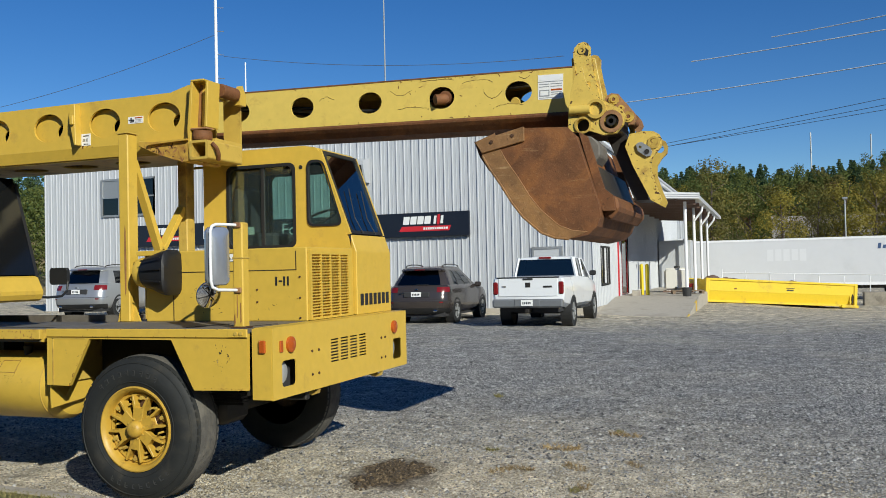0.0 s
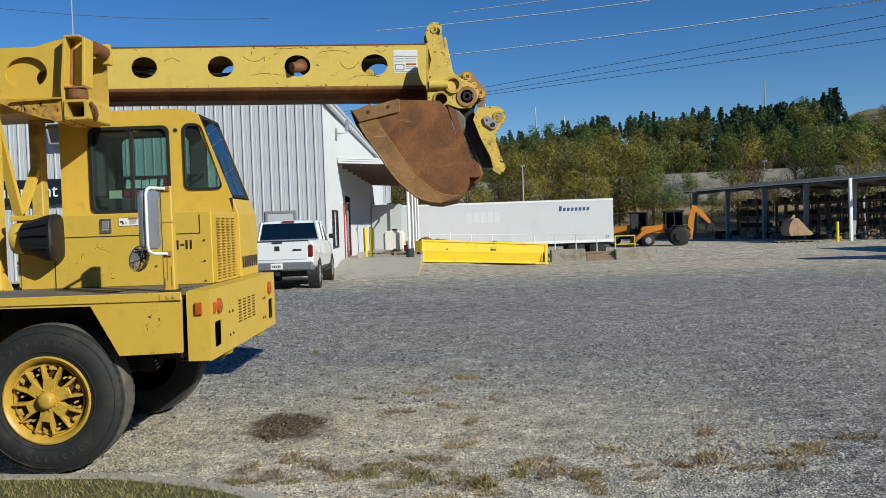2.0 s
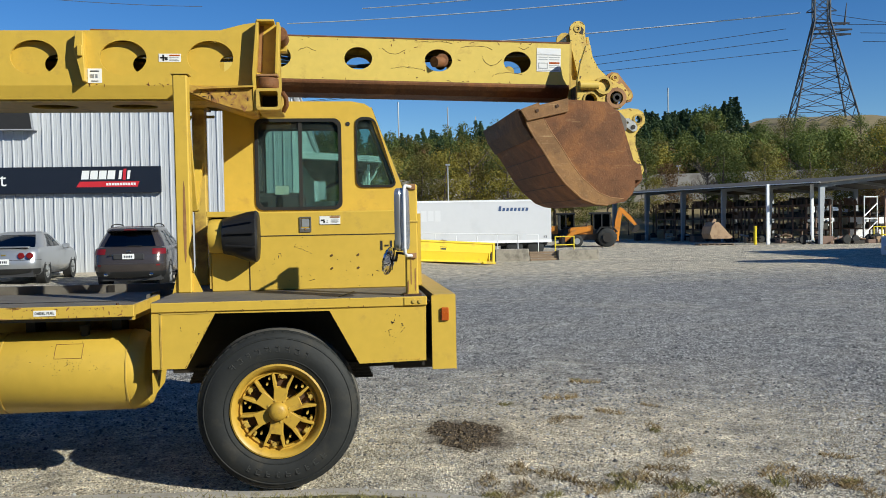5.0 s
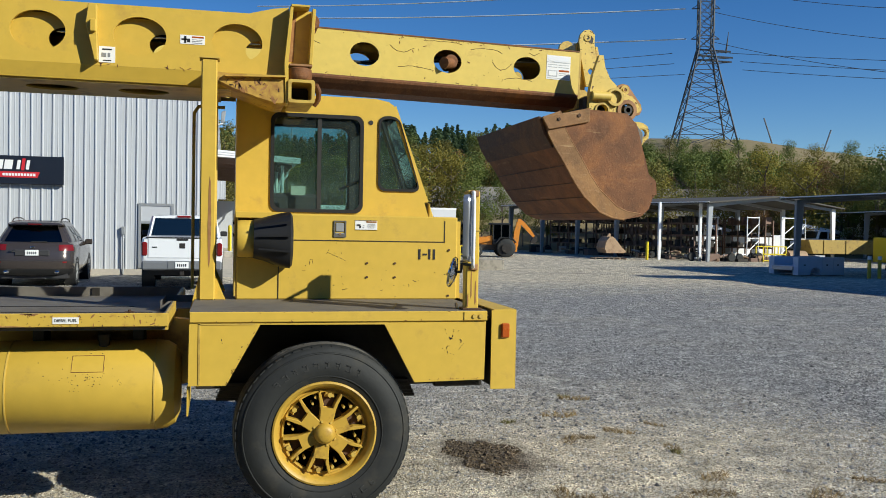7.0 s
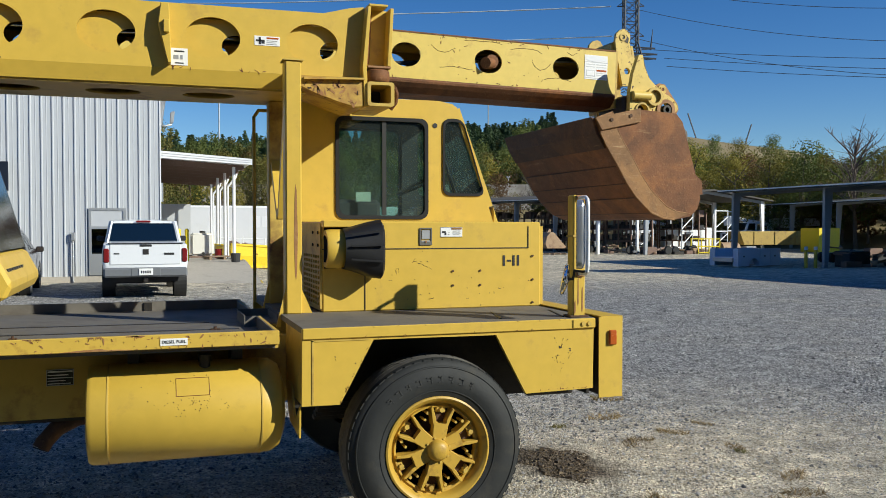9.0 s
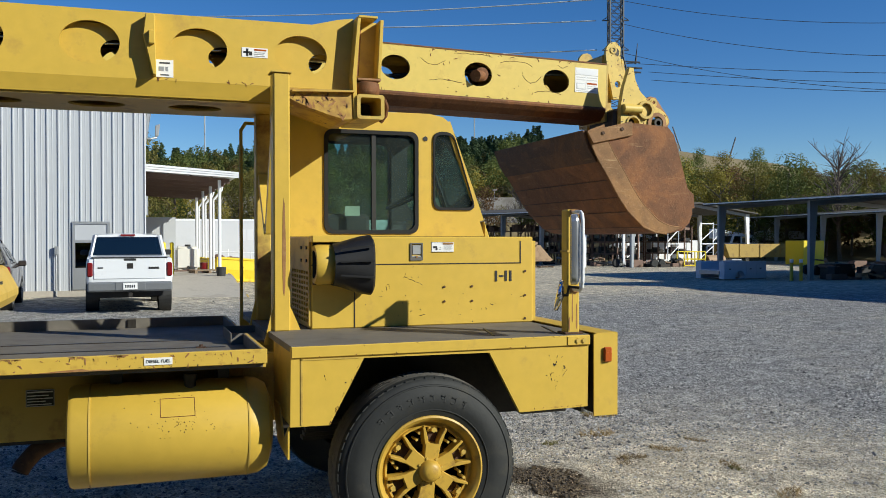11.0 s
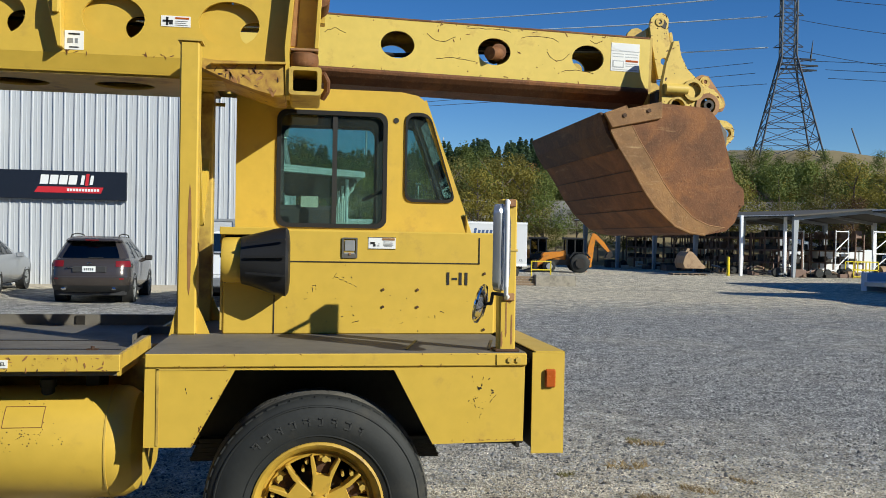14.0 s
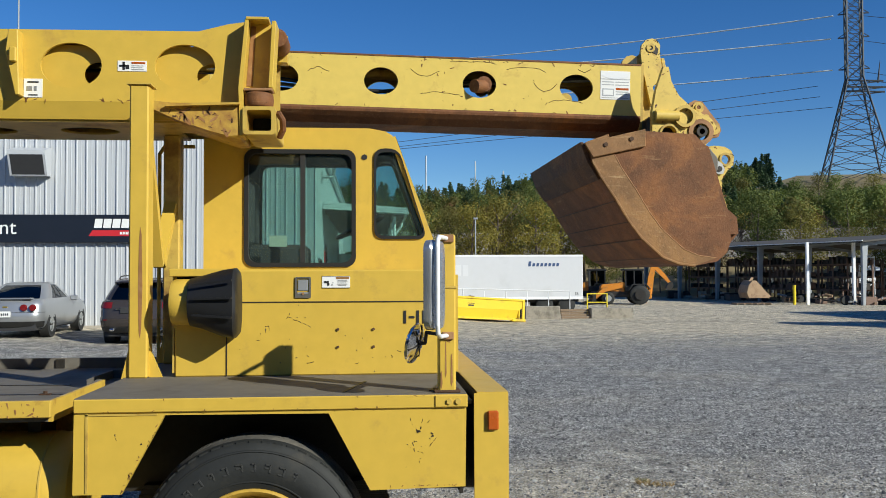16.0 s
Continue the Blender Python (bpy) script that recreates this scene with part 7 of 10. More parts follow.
bm = prism(B(), [(-7.3, 1.76), (-6.22, 1.76), (-6.42, 2.55), (-7.3, 2.55)], "y", 5.21, 5.22)
g = part("pane", bm, BLACK_GLASS, upper)
bm = plate(B(), [(-7.6, 1.66), (-6.10, 1.66), (-6.36, 2.56), (-6.5, 2.60), (-7.6, 2.60)], [[(-7.3, 1.76), (-6.22, 1.76), (-6.42, 2.55), (-7.3, 2.55)]], "y", 6.36, 6.40)
part("cab_side", bm, BLACK, upper)
bm = B()
prism(bm, [(-6.12, 1.67), (-6.10, 1.67), (-6.37, 2.60), (-6.40, 2.60)], "y", 5.24, 6.36)
part("cab_window", bm, BLACK_GLASS, upper)
bm = B()
box(bm, -7.6, -6.4, 5.2, 6.02, 2.58, 2.62, 0.02)
part("cab_roof", bm, YELLOW, upper)
bm = turned(B(), [(1.247, 0.85), (1.42, 0.85)], (-8.2, 6.2, 0), "z", 40)
part("turntable", bm, YELLOW_DARK, upper)
bm = B()
box(bm, -12.0, -7.6, 5.1, 7.2, 1.42, 2.3, 0.04)
box(bm, -12.0, -7.7, 6.85, 7.15, 2.3, 3.1, 0.04)
part("upper_housing", bm, YELLOW, upper)
for k in range(7):
    bm = B()
    box(bm, -6.12 - 0.001 * k, -6.052, 5.28 + k * 0.088, 5.345 + k * 0.088, 1.50, 1.58)
    part("badge_block", bm, INK, upper, "dark badge shape")

arm = part("mirror_arm", pipe(B(), [(-6.10, 6.36, 1.46), (-6.20, 6.62, 1.445), (-6.26, 6.86, 1.45), (-6.30, 6.97, 1.50), (-6.31, 7.0, 1.60)], 0.012, 8), BLACK, upper, "bent black mirror arm", smooth=True)
bm = prism(B(), rounded(-6.545, -6.315, 1.565, 1.74, 0.03), "y", 6.99, 7.03, 0.006)
head = part("wing_mirror", bm, BLACK, upper, "black square mirror on a bent arm")
part("mirror_pane", prism(B(), rounded(-6.53, -6.33, 1.58, 1.725, 0.025), "y", 7.0305, 7.034), CHROME, head)

# ---- parked vehicles ----
def skin(bm, rings, closed=True, caps=True):
    vs = [[bm.verts.new(p) for p in r] for r in rings]
    n = len(vs[0])
    for a, b in zip(vs, vs[1:]):
        for i in range(n if closed else n - 1):
            bm.faces.new((a[i], a[(i + 1) % n], b[(i + 1) % n], b[i]))
    if caps:
        bm.faces.new(vs[0])
        bm.faces.new(vs[-1][::-1])
    return bm


def car_paint(name, col, metal=0.3, rough=0.3):
    return material(name, col, rough, metal=metal, spread=0.03, grain=60, bump=0.0, dirt=[c * 0.75 for c in col], dirt_amount=0.1, dirt_scale=1.5, coat=0.5)


def body_ring(y, hw, z0, z1, tuck=0.93, shoulder=0.72):
    h = z1 - z0
    half = [(hw * 0.86, z0), (hw * 0.97, z0 + 0.12 * h), (hw, z0 + 0.40 * h), (hw * 0.995, z0 + shoulder * h), (hw * tuck, z1 - 0.03 * h), (hw * tuck * 0.82, z1)]
    return [(x, y, z) for x, z in half] + [(-x, y, z) for x, z in reversed(half)]


def lofted_body(put, spec, paint):
    """Body, cabin and roof lofted along the car's length."""
    put("body", skin(B(), [body_ring(*s) for s in spec["body"]]), paint, smooth=True)
    # cabin: dark glass with painted roof and pillars
    cab = spec["cabin"]
    put("cabin_glass", skin(B(), [[(hw0, y, z0), (hw1, y + dy, z1), (-hw1, y + dy, z1), (-hw0, y, z0)] for y, dy, hw0, hw1, z0, z1 in cab]), GLASS_DARK)
    put("cabin_liner", skin(B(), [[(hw0 * 0.9, y, z0), (hw1 * 0.9, y + dy, z1 - 0.08), (-hw1 * 0.9, y + dy, z1 - 0.08), (-hw0 * 0.9, y, z0)] for y, dy, hw0, hw1, z0, z1 in [(c[0] + (0.7 if c is cab[0] else 0.02), c[1], c[2], c[3], c[4] - 0.02, c[5]) for c in cab]]), DARK)
    roof = spec["roof"]
    put("roof", skin(B(), [[(hw * 1.0, y, z - 0.05), (hw * 0.9, y, z), (0.4 * hw, y, z + 0.02), (-0.4 * hw, y, z + 0.02), (-hw * 0.9, y, z), (-hw * 1.0, y, z - 0.05)] for y, hw, z in roof]), paint, smooth=True)
    for a, b, w in spec["pillars"]:
        for s in (1, -1):
            bm = beam(B(), (a[0] * s, a[1], a[2]), (b[0] * s, b[1], b[2]), w, 0.05)
            put("pillar", bm, paint)


def hull_ring(levels, z, off=0.0):
    """The outline of a rounded hull at height z, from the middle of its tail round the right side and back."""
    for a, b in zip(levels, levels[1:]):
        if a[0] <= z <= b[0]:
            k = (z - a[0]) / (b[0] - a[0])
            break
    yr, hw, yn, rc = [p + (q - p) * k for p, q in zip(a[1:], b[1:])]
    hw, yr, yn = hw + off, yr - off, yn + off
    half = [((hw - rc) * f, yr + 0.05 * f * f) for f in (0.0, 0.35, 0.7)]
    half += [(hw - rc + rc * math.sin(radians(d)), yr + 0.05 + rc * (1 - math.cos(radians(d)))) for d in (0, 18, 36, 54, 72, 90)]
    y0, y1 = yr + 0.05 + rc, yn - 0.5
    half += [(hw - 0.01 * abs(f - 0.4), y0 + (y1 - y0) * f) for f in (0.13, 0.30, 0.34, 0.58, 0.62, 0.86, 0.90, 1.0)]
    half += [(hw * 0.85, yn - 0.14), (hw * 0.45, yn), (0.0, yn)]
    return [(x, y, z) for x, y in half] + [(-x, y, z) for x, y in half[-2:0:-1]]


def hull_patch(levels, cols, zs, off=0.0):
    """A curved panel of the hull between the given columns and heights."""
    bm = B()
    rows = []
    for z in zs:
        r = hull_ring(levels, z, off)
        rows.append([bm.verts.new(r[c % len(r)]) for c in cols])
    for a, b in zip(rows, rows[1:]):
        for k in range(len(a) - 1):
            bm.faces.new((a[k], a[k + 1], b[k + 1], b[k]))
    return bm


def rounded_hull(put, hull, paint):
    """A car body of three nested hulls: lower body, window band and roof; lamp_z is None where the lamps are parts of their own."""
    low, house, top, lamp_z = hull
    n = len(hull_ring(low, low[0][0]))
    rings = lambda levels: [hull_ring(levels, lv[0]) for lv in levels]
    put("body", skin(B(), rings(low)), paint, smooth=True)
    put("roof", skin(B(), rings(top)), paint, smooth=True)
    zs = [lv[0] for lv in house]
    inner = [(z, yr + 0.10, hw - 0.09, yn - 0.1, rc) for z, yr, hw, yn, rc in house]
    put("cabin_liner", skin(B(), [hull_ring(inner, lv[0]) for lv in inner]), DARK)
    put("rear_window", hull_patch(house, [n - 4, n - 3, n - 2, n - 1, 0, 1, 2, 3, 4], zs), GLASS_DARK, smooth=True)
    for side in (1, -1):
        col = lambda a, b: [side * c for c in range(a, b + 1)]
        put("rear_pillar", hull_patch(house, col(4, 9), zs, 0.004), paint, smooth=True)
        for a, b in ((9, 10), (11, 12), (13, 14)):
            put("side_window", hull_patch(house, col(a, b), zs), GLASS_DARK, smooth=True)
        for a, b in ((10, 11), (12, 13), (14, 16)):
            put("pillar", hull_patch(house, col(a, b), zs, 0.004), BLACK if a < 14 else paint)
        if lamp_z is None:
            continue
        put("tail_lamp", hull_patch(low, col(3, 7), lamp_z, 0.008), RED_LENS, smooth=True)
        put("reflector", hull_patch(low, col(4, 5), (0.62, 0.66), 0.006), RED_LENS)
        rail = [(0.57 * side, y, z) for y, z in ((0.72, 1.665), (0.82, 1.715), (1.2, 1.745), (1.8, 1.745), (2.25, 1.71), (2.35, 1.65))]
        put("roof_rail", pipe(B(), rail, 0.016, 8), STEEL_DARK, smooth=True)
    put("windscreen", hull_patch(house, list(range(16, n - 15)), zs), GLASS_DARK, smooth=True)
    put("lower_valance", hull_patch(low, list(range(-8, 9)), (low[0][0] + 0.02, low[0][0] + 0.08, low[0][0] + 0.19), 0.006), BLACK, smooth=True)
    put("bumper_crease", hull_patch(low, list(range(-8, 9)), (low[4][0] - 0.025, low[4][0] - 0.015), 0.004), DARK)


def car(name, base, yaw, scale, spec, paint, label, group="parked vehicles"):
    """A parked car seen from behind: tail at y = 0, nose along +y, built from lofted body and cabin."""
    M = Matrix.Translation(base) @ Matrix.Rotation(radians(yaw), 4, 'Z') @ Matrix.Scale(scale, 4)
    t = thing(name, base, label, spec["category"], group)

    def put(pname, bm, mat, label="", smooth=False, parent=None):
        bm.transform(M)
        return part(pname, bm, mat, parent or t, label, smooth)

    if "hull" in spec:
        rounded_hull(put, spec["hull"], paint)
    else:
        lofted_body(put, spec, paint)
    for y in spec["axles"]:
        for s in (1, -1):
            r, w, hw = spec["tyre"][0], spec["tyre"][1], spec["track"]
            x = s * hw
            bm = turned(B(), [(-w, r * 0.62), (-w, r * 0.92), (-w * 0.85, r), (-w * 0.12, r), (0.0, r * 0.93), (0.0, r * 0.64), (-0.03, r * 0.62)], (0, 0, 0), "x", 28)
            if s < 0:
                bmesh.ops.scale(bm, vec=(-1, 1, 1), verts=bm.verts)
            bm.transform(Matrix.Translation((x, y, r)))
            tyre = put("tyre", bm, TYRE, smooth=True)
            bm = B()
            for k in range(5):
                a = 2 * math.pi * k / 5 + 0.3
                beam(bm, (0, 0.05 * math.cos(a), 0.05 * math.sin(a)), (0, r * 0.60 * math.cos(a), r * 0.60 * math.sin(a)), 0.05, 0.03)
            turned(bm, [(-0.02, r * 0.66), (0.012, r * 0.64), (0.012, r * 0.58), (-0.02, r * 0.56)], (0, 0, 0), "x", 24)
            bm.transform(Matrix.Translation((x - s * 0.015, y, r)))
            put("rim", bm, GREY_METAL, parent=tyre)
            bm = turned(B(), [(-w - 0.02, r * 1.12), (0.004, r * 1.12), (0.004, r * 0.95), (-w - 0.02, r * 0.95)], (0, 0, 0), "x", 28, caps=False)
            if s < 0:
                bmesh.ops.scale(bm, vec=(-1, 1, 1), verts=bm.verts)
            bm.transform(Matrix.Translation((s * (hw + 0.0), y, r)))
            put("wheel_arch", bm, BLACK)
    for nm, x0, x1, y0, y1, z0, z1, mat, bev in spec["blocks"]:
        put(nm, box(B(), x0, x1, y0, y1, z0, z1, bev), mat)
    for s in (1, -1):
        mx, my, mz = spec["mirror"]
        put("wing_mirror", box(B(), s * mx, s * (mx + 0.2), my - 0.05, my + 0.07, mz - 0.07, mz + 0.08, 0.03), spec.get("mirror_mat", BLACK))
    px, pz, pw, ph, py = spec["plate"]
    pl = put("number_plate", box(B(), px - pw / 2, px + pw / 2, py - 0.012, py, pz - ph / 2, pz + ph / 2, 0.003), WHITE_PLAIN)
    for k in range(5):
        put("plate_bar", box(B(), px - pw * 0.36 + k * pw * 0.15, px - pw * 0.27 + k * pw * 0.15, py - 0.015, py - 0.0125, pz - ph * 0.22, pz + ph * 0.18), NAVY, parent=pl)
    return t


WHITE_CAR = car_paint("white car paint", (0.74, 0.76, 0.78), 0.0, 0.3)
BROWN_CAR = car_paint("bronze-grey metallic paint", (0.085, 0.070, 0.062), 0.5, 0.20)
SILVER_CAR = car_paint("silver metallic paint", (0.40, 0.41, 0.42), 0.6, 0.32)
SATIN = material("satin grey bumper", (0.20, 0.21, 0.22), 0.4, metal=0.3, spread=0.08, grain=20, bump=0.03)
PICKUP = dict(category="pickup truck",
    body=[(0.0, 0.93, 0.72, 1.33, 0.97, 0.8), (0.05, 0.98, 0.60, 1.36, 0.97, 0.8), (0.9, 1.0, 0.50, 1.37, 0.97, 0.8), (2.3, 1.0, 0.48, 1.38, 0.97, 0.8), (3.9, 1.0, 0.46, 1.32, 0.95, 0.75), (4.3, 1.0, 0.46, 1.26, 0.95, 0.75), (5.3, 0.97, 0.48, 1.20, 0.93, 0.75), (5.75, 0.86, 0.5, 1.05, 0.92, 0.75)],
    cabin=[(2.25, 0.06, 0.90, 0.80, 1.33, 1.86), (3.9, -0.35, 0.90, 0.80, 1.30, 1.88), (4.5, -0.75, 0.88, 0.78, 1.24, 1.84)],
    roof=[(2.28, 0.80, 1.90), (2.9, 0.80, 1.93), (3.6, 0.78, 1.90)],
    pillars=[((0.92, 2.25, 1.33), (0.80, 2.31, 1.90), 0.13), ((0.92, 3.25, 1.33), (0.82, 3.2, 1.88), 0.07), ((0.90, 4.48, 1.25), (0.79, 3.66, 1.87), 0.08)],
    axles=(1.25, 4.85), tyre=(0.40, 0.28), track=1.0, mirror=(1.0, 4.0, 1.42),
    blocks=[("tailgate", -0.82, 0.82, -0.02, 0.02, 0.84, 1.34, WHITE_CAR, 0.03), ("bed_rail_cap", -0.86, 0.86, -0.03, 0.03, 1.34, 1.37, BLACK, 0.01), ("bumper", -0.96, 0.96, -0.16, 0.06, 0.55, 0.78, SATIN, 0.04), ("bumper_step", -0.34, 0.34, -0.172, -0.15, 0.58, 0.775, SATIN, 0.012),
            ("tail_lamp", 0.83, 0.965, -0.035, 0.16, 0.90, 1.24, RED_LENS, 0.03), ("tail_lamp", -0.965, -0.83, -0.035, 0.16, 0.90, 1.24, RED_LENS, 0.03), ("badge", -0.07, 0.07, -0.03, -0.018, 1.09, 1.22, STEEL_DARK, 0.005), ("tailgate_handle", -0.14, 0.14, -0.03, -0.015, 1.28, 1.33, BLACK, 0.01),
            ("brake_lamp", -0.18, 0.18, 2.22, 2.27, 1.87, 1.92, RED_LENS, 0.01), ("side_badge", 0.42, 0.66, -0.028, -0.018, 1.08, 1.13, BLACK, 0.0), ("side_badge", -0.72, -0.60, -0.028, -0.018, 1.10, 1.13, BLACK, 0.0), ("hitch", -0.05, 0.05, -0.2, 0.2, 0.42, 0.52, STEEL_DARK, 0.01), ("axle_tube", -0.8, 0.8, 1.15, 1.35, 0.33, 0.47, STEEL_DARK, 0.02), ("underbody", -0.8, 0.8, 0.2, 5.2, 0.42, 0.62, DARK, 0.0), ("running_board", -1.02, 1.02, 2.2, 3.9, 0.42, 0.48, BLACK, 0.01)],
    plate=(0.0, 0.68, 0.32, 0.16, -0.178))
SUV = dict(category="car",
    hull=([(0.28, 0.16, 0.80, 4.5, 0.30), (0.36, 0.03, 0.89, 4.65, 0.32), (0.50, -0.05, 0.93, 4.75, 0.34), (0.66, -0.07, 0.94, 4.75, 0.34), (0.71, -0.02, 0.94, 4.70, 0.34), (0.85, 0.00, 0.945, 4.6, 0.34), (0.98, 0.04, 0.94, 4.35, 0.34), (1.09, 0.10, 0.915, 3.85, 0.32), (1.14, 0.17, 0.865, 3.6, 0.30)],
          [(1.10, 0.17, 0.88, 3.62, 0.30), (1.20, 0.22, 0.855, 3.35, 0.29), (1.34, 0.33, 0.795, 3.1, 0.28), (1.46, 0.42, 0.735, 2.9, 0.27), (1.56, 0.51, 0.675, 2.72, 0.26)],
          [(1.545, 0.42, 0.690, 2.76, 0.26), (1.575, 0.36, 0.680, 2.74, 0.26), (1.62, 0.42, 0.655, 2.68, 0.26), (1.665, 0.62, 0.60, 2.52, 0.26), (1.69, 0.9, 0.48, 2.25, 0.24)], (0.93, 0.98, 1.03, 1.08)),
    axles=(1.0, 3.8), tyre=(0.36, 0.24), track=0.935, mirror=(0.90, 3.05, 1.10), mirror_mat=BROWN_CAR,
    blocks=[("plate_recess", -0.40, 0.40, -0.018, 0.06, 0.79, 0.95, DARK, 0.02), ("exhaust_tip", 0.52, 0.64, -0.06, 0.1, 0.36, 0.43, CHROME, 0.03), ("exhaust_tip", -0.64, -0.52, -0.06, 0.1, 0.36, 0.43, CHROME, 0.03), ("underbody", -0.8, 0.8, 0.2, 4.4, 0.22, 0.4, DARK, 0.0), ("rear_wiper", -0.05, 0.32, 0.155, 0.18, 1.145, 1.16, BLACK, 0.0), ("brake_lamp", -0.16, 0.16, 0.335, 0.36, 1.575, 1.60, RED_LENS, 0.004), ("badge", -0.045, 0.045, 0.02, 0.06, 0.985, 1.035, CHROME, 0.01), ("name_strip", -0.52, -0.38, -0.010, 0.03, 0.90, 0.925, CHROME, 0.0)],
    plate=(0.0, 0.875, 0.31, 0.14, -0.022))
COUPE = dict(category="car",
    hull=([(0.22, 0.14, 0.74, 4.2, 0.28), (0.30, 0.03, 0.82, 4.4, 0.30), (0.46, -0.04, 0.86, 4.5, 0.32), (0.60, -0.05, 0.87, 4.5, 0.32), (0.66, -0.01, 0.87, 4.45, 0.32), (0.80, 0.00, 0.865, 4.3, 0.32), (0.92, 0.06, 0.84, 3.9, 0.30), (0.975, 0.16, 0.79, 3.3, 0.28)],
          [(0.94, 0.55, 0.80, 3.2, 0.26), (1.08, 0.80, 0.745, 2.95, 0.25), (1.22, 1.05, 0.67, 2.7, 0.24), (1.33, 1.28, 0.59, 2.5, 0.22)],
          [(1.315, 1.24, 0.598, 2.54, 0.22), (1.36, 1.34, 0.57, 2.44, 0.22), (1.40, 1.6, 0.46, 2.25, 0.20)], None),
    axles=(0.9, 3.55), tyre=(0.31, 0.21), track=0.86, mirror=(0.82, 2.6, 0.95), mirror_mat=SILVER_CAR,
    blocks=[("spoiler", -0.62, 0.62, 0.05, 0.22, 0.97, 1.01, SILVER_CAR, 0.015), ("underbody", -0.7, 0.7, 0.1, 4.2, 0.18, 0.36, DARK, 0.0), ("badge", -0.06, 0.06, -0.01, 0.03, 0.76, 0.80, GOLD_TRIM, 0.005)],
    plate=(0.0, 0.60, 0.31, 0.15, -0.064))
car("pickup_truck", (-5.42, 22.1, 0.07), 1.5, 0.97, PICKUP, WHITE_CAR, "white pickup truck with chrome rear bumper, parked nose to the wall")
car("suv", (-9.0, 23.2, 0.09), 2.0, 0.98, SUV, BROWN_CAR, "bronze-grey crossover car parked nose to the wall")
coupe = car("coupe", (-12.42, 24.0, 0.24), 2.0, 1.0, COUPE, SILVER_CAR, "silver two-door car parked nose to the wall")
for x in (0.44, 0.66):
    for s in (1, -1):
        bm = turned(B(), [(-0.03, 0.0), (-0.025, 0.075), (0.0, 0.085), (0.05, 0.085)], (x * s, 0.0, 0.76), "y", 20)
        bm.transform(Matrix.Translation((-12.42, 24.0, 0.24)) @ Matrix.Rotation(radians(2), 4, 'Z'))
        part("tail_lamp", bm, RED_LENS, coupe, "round red tail lamp", smooth=True)
car("suv", (-21.6, 23.6, 0.25), 6.0, 1.05, dict(SUV, mirror_mat=SILVER_CAR), SILVER_CAR, "silver crossover car parked at the far end of the row")


# ---- dock clutter ----
POLY = material("translucent white plastic", (0.72, 0.70, 0.64), 0.45, spread=0.05, grain=8, bump=0.05)
YB = material("safety yellow plastic", (0.72, 0.56, 0.02), 0.45, spread=0.06, grain=20, bump=0.03)
for x, y in ((-4.25, 35.2), (-3.98, 34.8)):
    bm = rod(B(), (x, y, 0.48), (x, y, 1.62), 0.075, 16)
    bmesh.ops.create_uvsphere(bm, u_segments=16, v_segments=8, radius=0.075, matrix=Matrix.Translation((x, y, 1.62)))
    solid("bollard", bm, YB, "bright yellow steel bollard on the dock", "bollard", group="dock bollards", smooth=True)
tote = solid("water_tote", box(B(), -3.7, -2.75, 38.0, 39.0, 0.55, 1.5, 0.09, 3), POLY, "white plastic liquid tote on the dock", "tote", smooth=True)
part("cap", rod(B(), (-3.2, 38.5, 1.5), (-3.2, 38.5, 1.58), 0.12, 16), BLACK, tote)
part("outlet", rod(B(), (-3.2, 37.9, 0.65), (-3.2, 38.0, 0.65), 0.06, 12), BLACK, tote)
part("pallet", box(B(), -3.75, -2.7, 37.95, 39.05, 0.48, 0.549), RUSTY_STEEL, tote)
pail = solid("pail", rod(B(), (-2.62, 37.6, 0.48), (-2.62, 37.6, 0.85), 0.15, 18, 0.17), RED_LENS, "red bucket beside the plastic tote", "bucket", smooth=True)
part("handle", pipe(B(), [(-2.79, 37.6, 0.84), (-2.75, 37.55, 0.95), (-2.62, 37.52, 1.0), (-2.49, 37.55, 0.95), (-2.45, 37.6, 0.84)], 0.008, 6), GREY_METAL, pail)
pot = solid("planter_pot", rod(B(), (-2.35, 33.05, 0.48), (-2.35, 33.05, 0.80), 0.15, 14, 0.18), HAZARD, "dark square pot at the foot of the canopy post", "pot")
box_c = solid("carton", box(B(), -4.45, -4.15, 33.9, 34.2, 0.44, 0.70, 0.01), CONCRETE, "small cardboard carton by the bollards", "carton")
part("flap", box(B(), -4.46, -4.14, 33.89, 34.21, 0.70, 0.712), WHITE_PLAIN, box_c)
WOOD = material("weathered pallet wood", (0.24, 0.17, 0.11), 0.85, spread=0.25, grain=14, bump=0.2)


def pallet(x, y, z, yaw, label="weathered grey wooden pallet on the dock"):
    t = thing("pallet", (x, y, z), label, "pallet", "pallets")
    M = Matrix.Translation((x, y, z)) @ Matrix.Rotation(radians(yaw), 4, 'Z')
    for k in range(6):
        bm = box(B(), -0.6, 0.6, -0.5 + k * 0.18, -0.38 + k * 0.18, 0.10, 0.125)
        bm.transform(M)
        part("board", bm, WOOD, t)
    for xx in (-0.6, -0.05, 0.5):
        bm = box(B(), xx, xx + 0.1, -0.5, 0.52, 0.0, 0.099)
        bm.transform(M)
        part("runner", bm, WOOD, t)
    return t


pallet(-2.6, 36.2, 0.48, 10, "pale wooden pallet on the dock")
# shed-like lean-to behind the canopy
bm = B()
box(bm, -4.9, -3.3, 47.0, 50.0, 0.48, 2.9)
solid("wall_leanto", bm, SIDING, "pale metal lean-to at the end of the dock", "lean-to", "structure")
bm = siding(B(), -5.70, -4.44, lambda u, d, z: (u, 58.0 - d, z), z_of=lambda u: 4.46, z0=3.28)
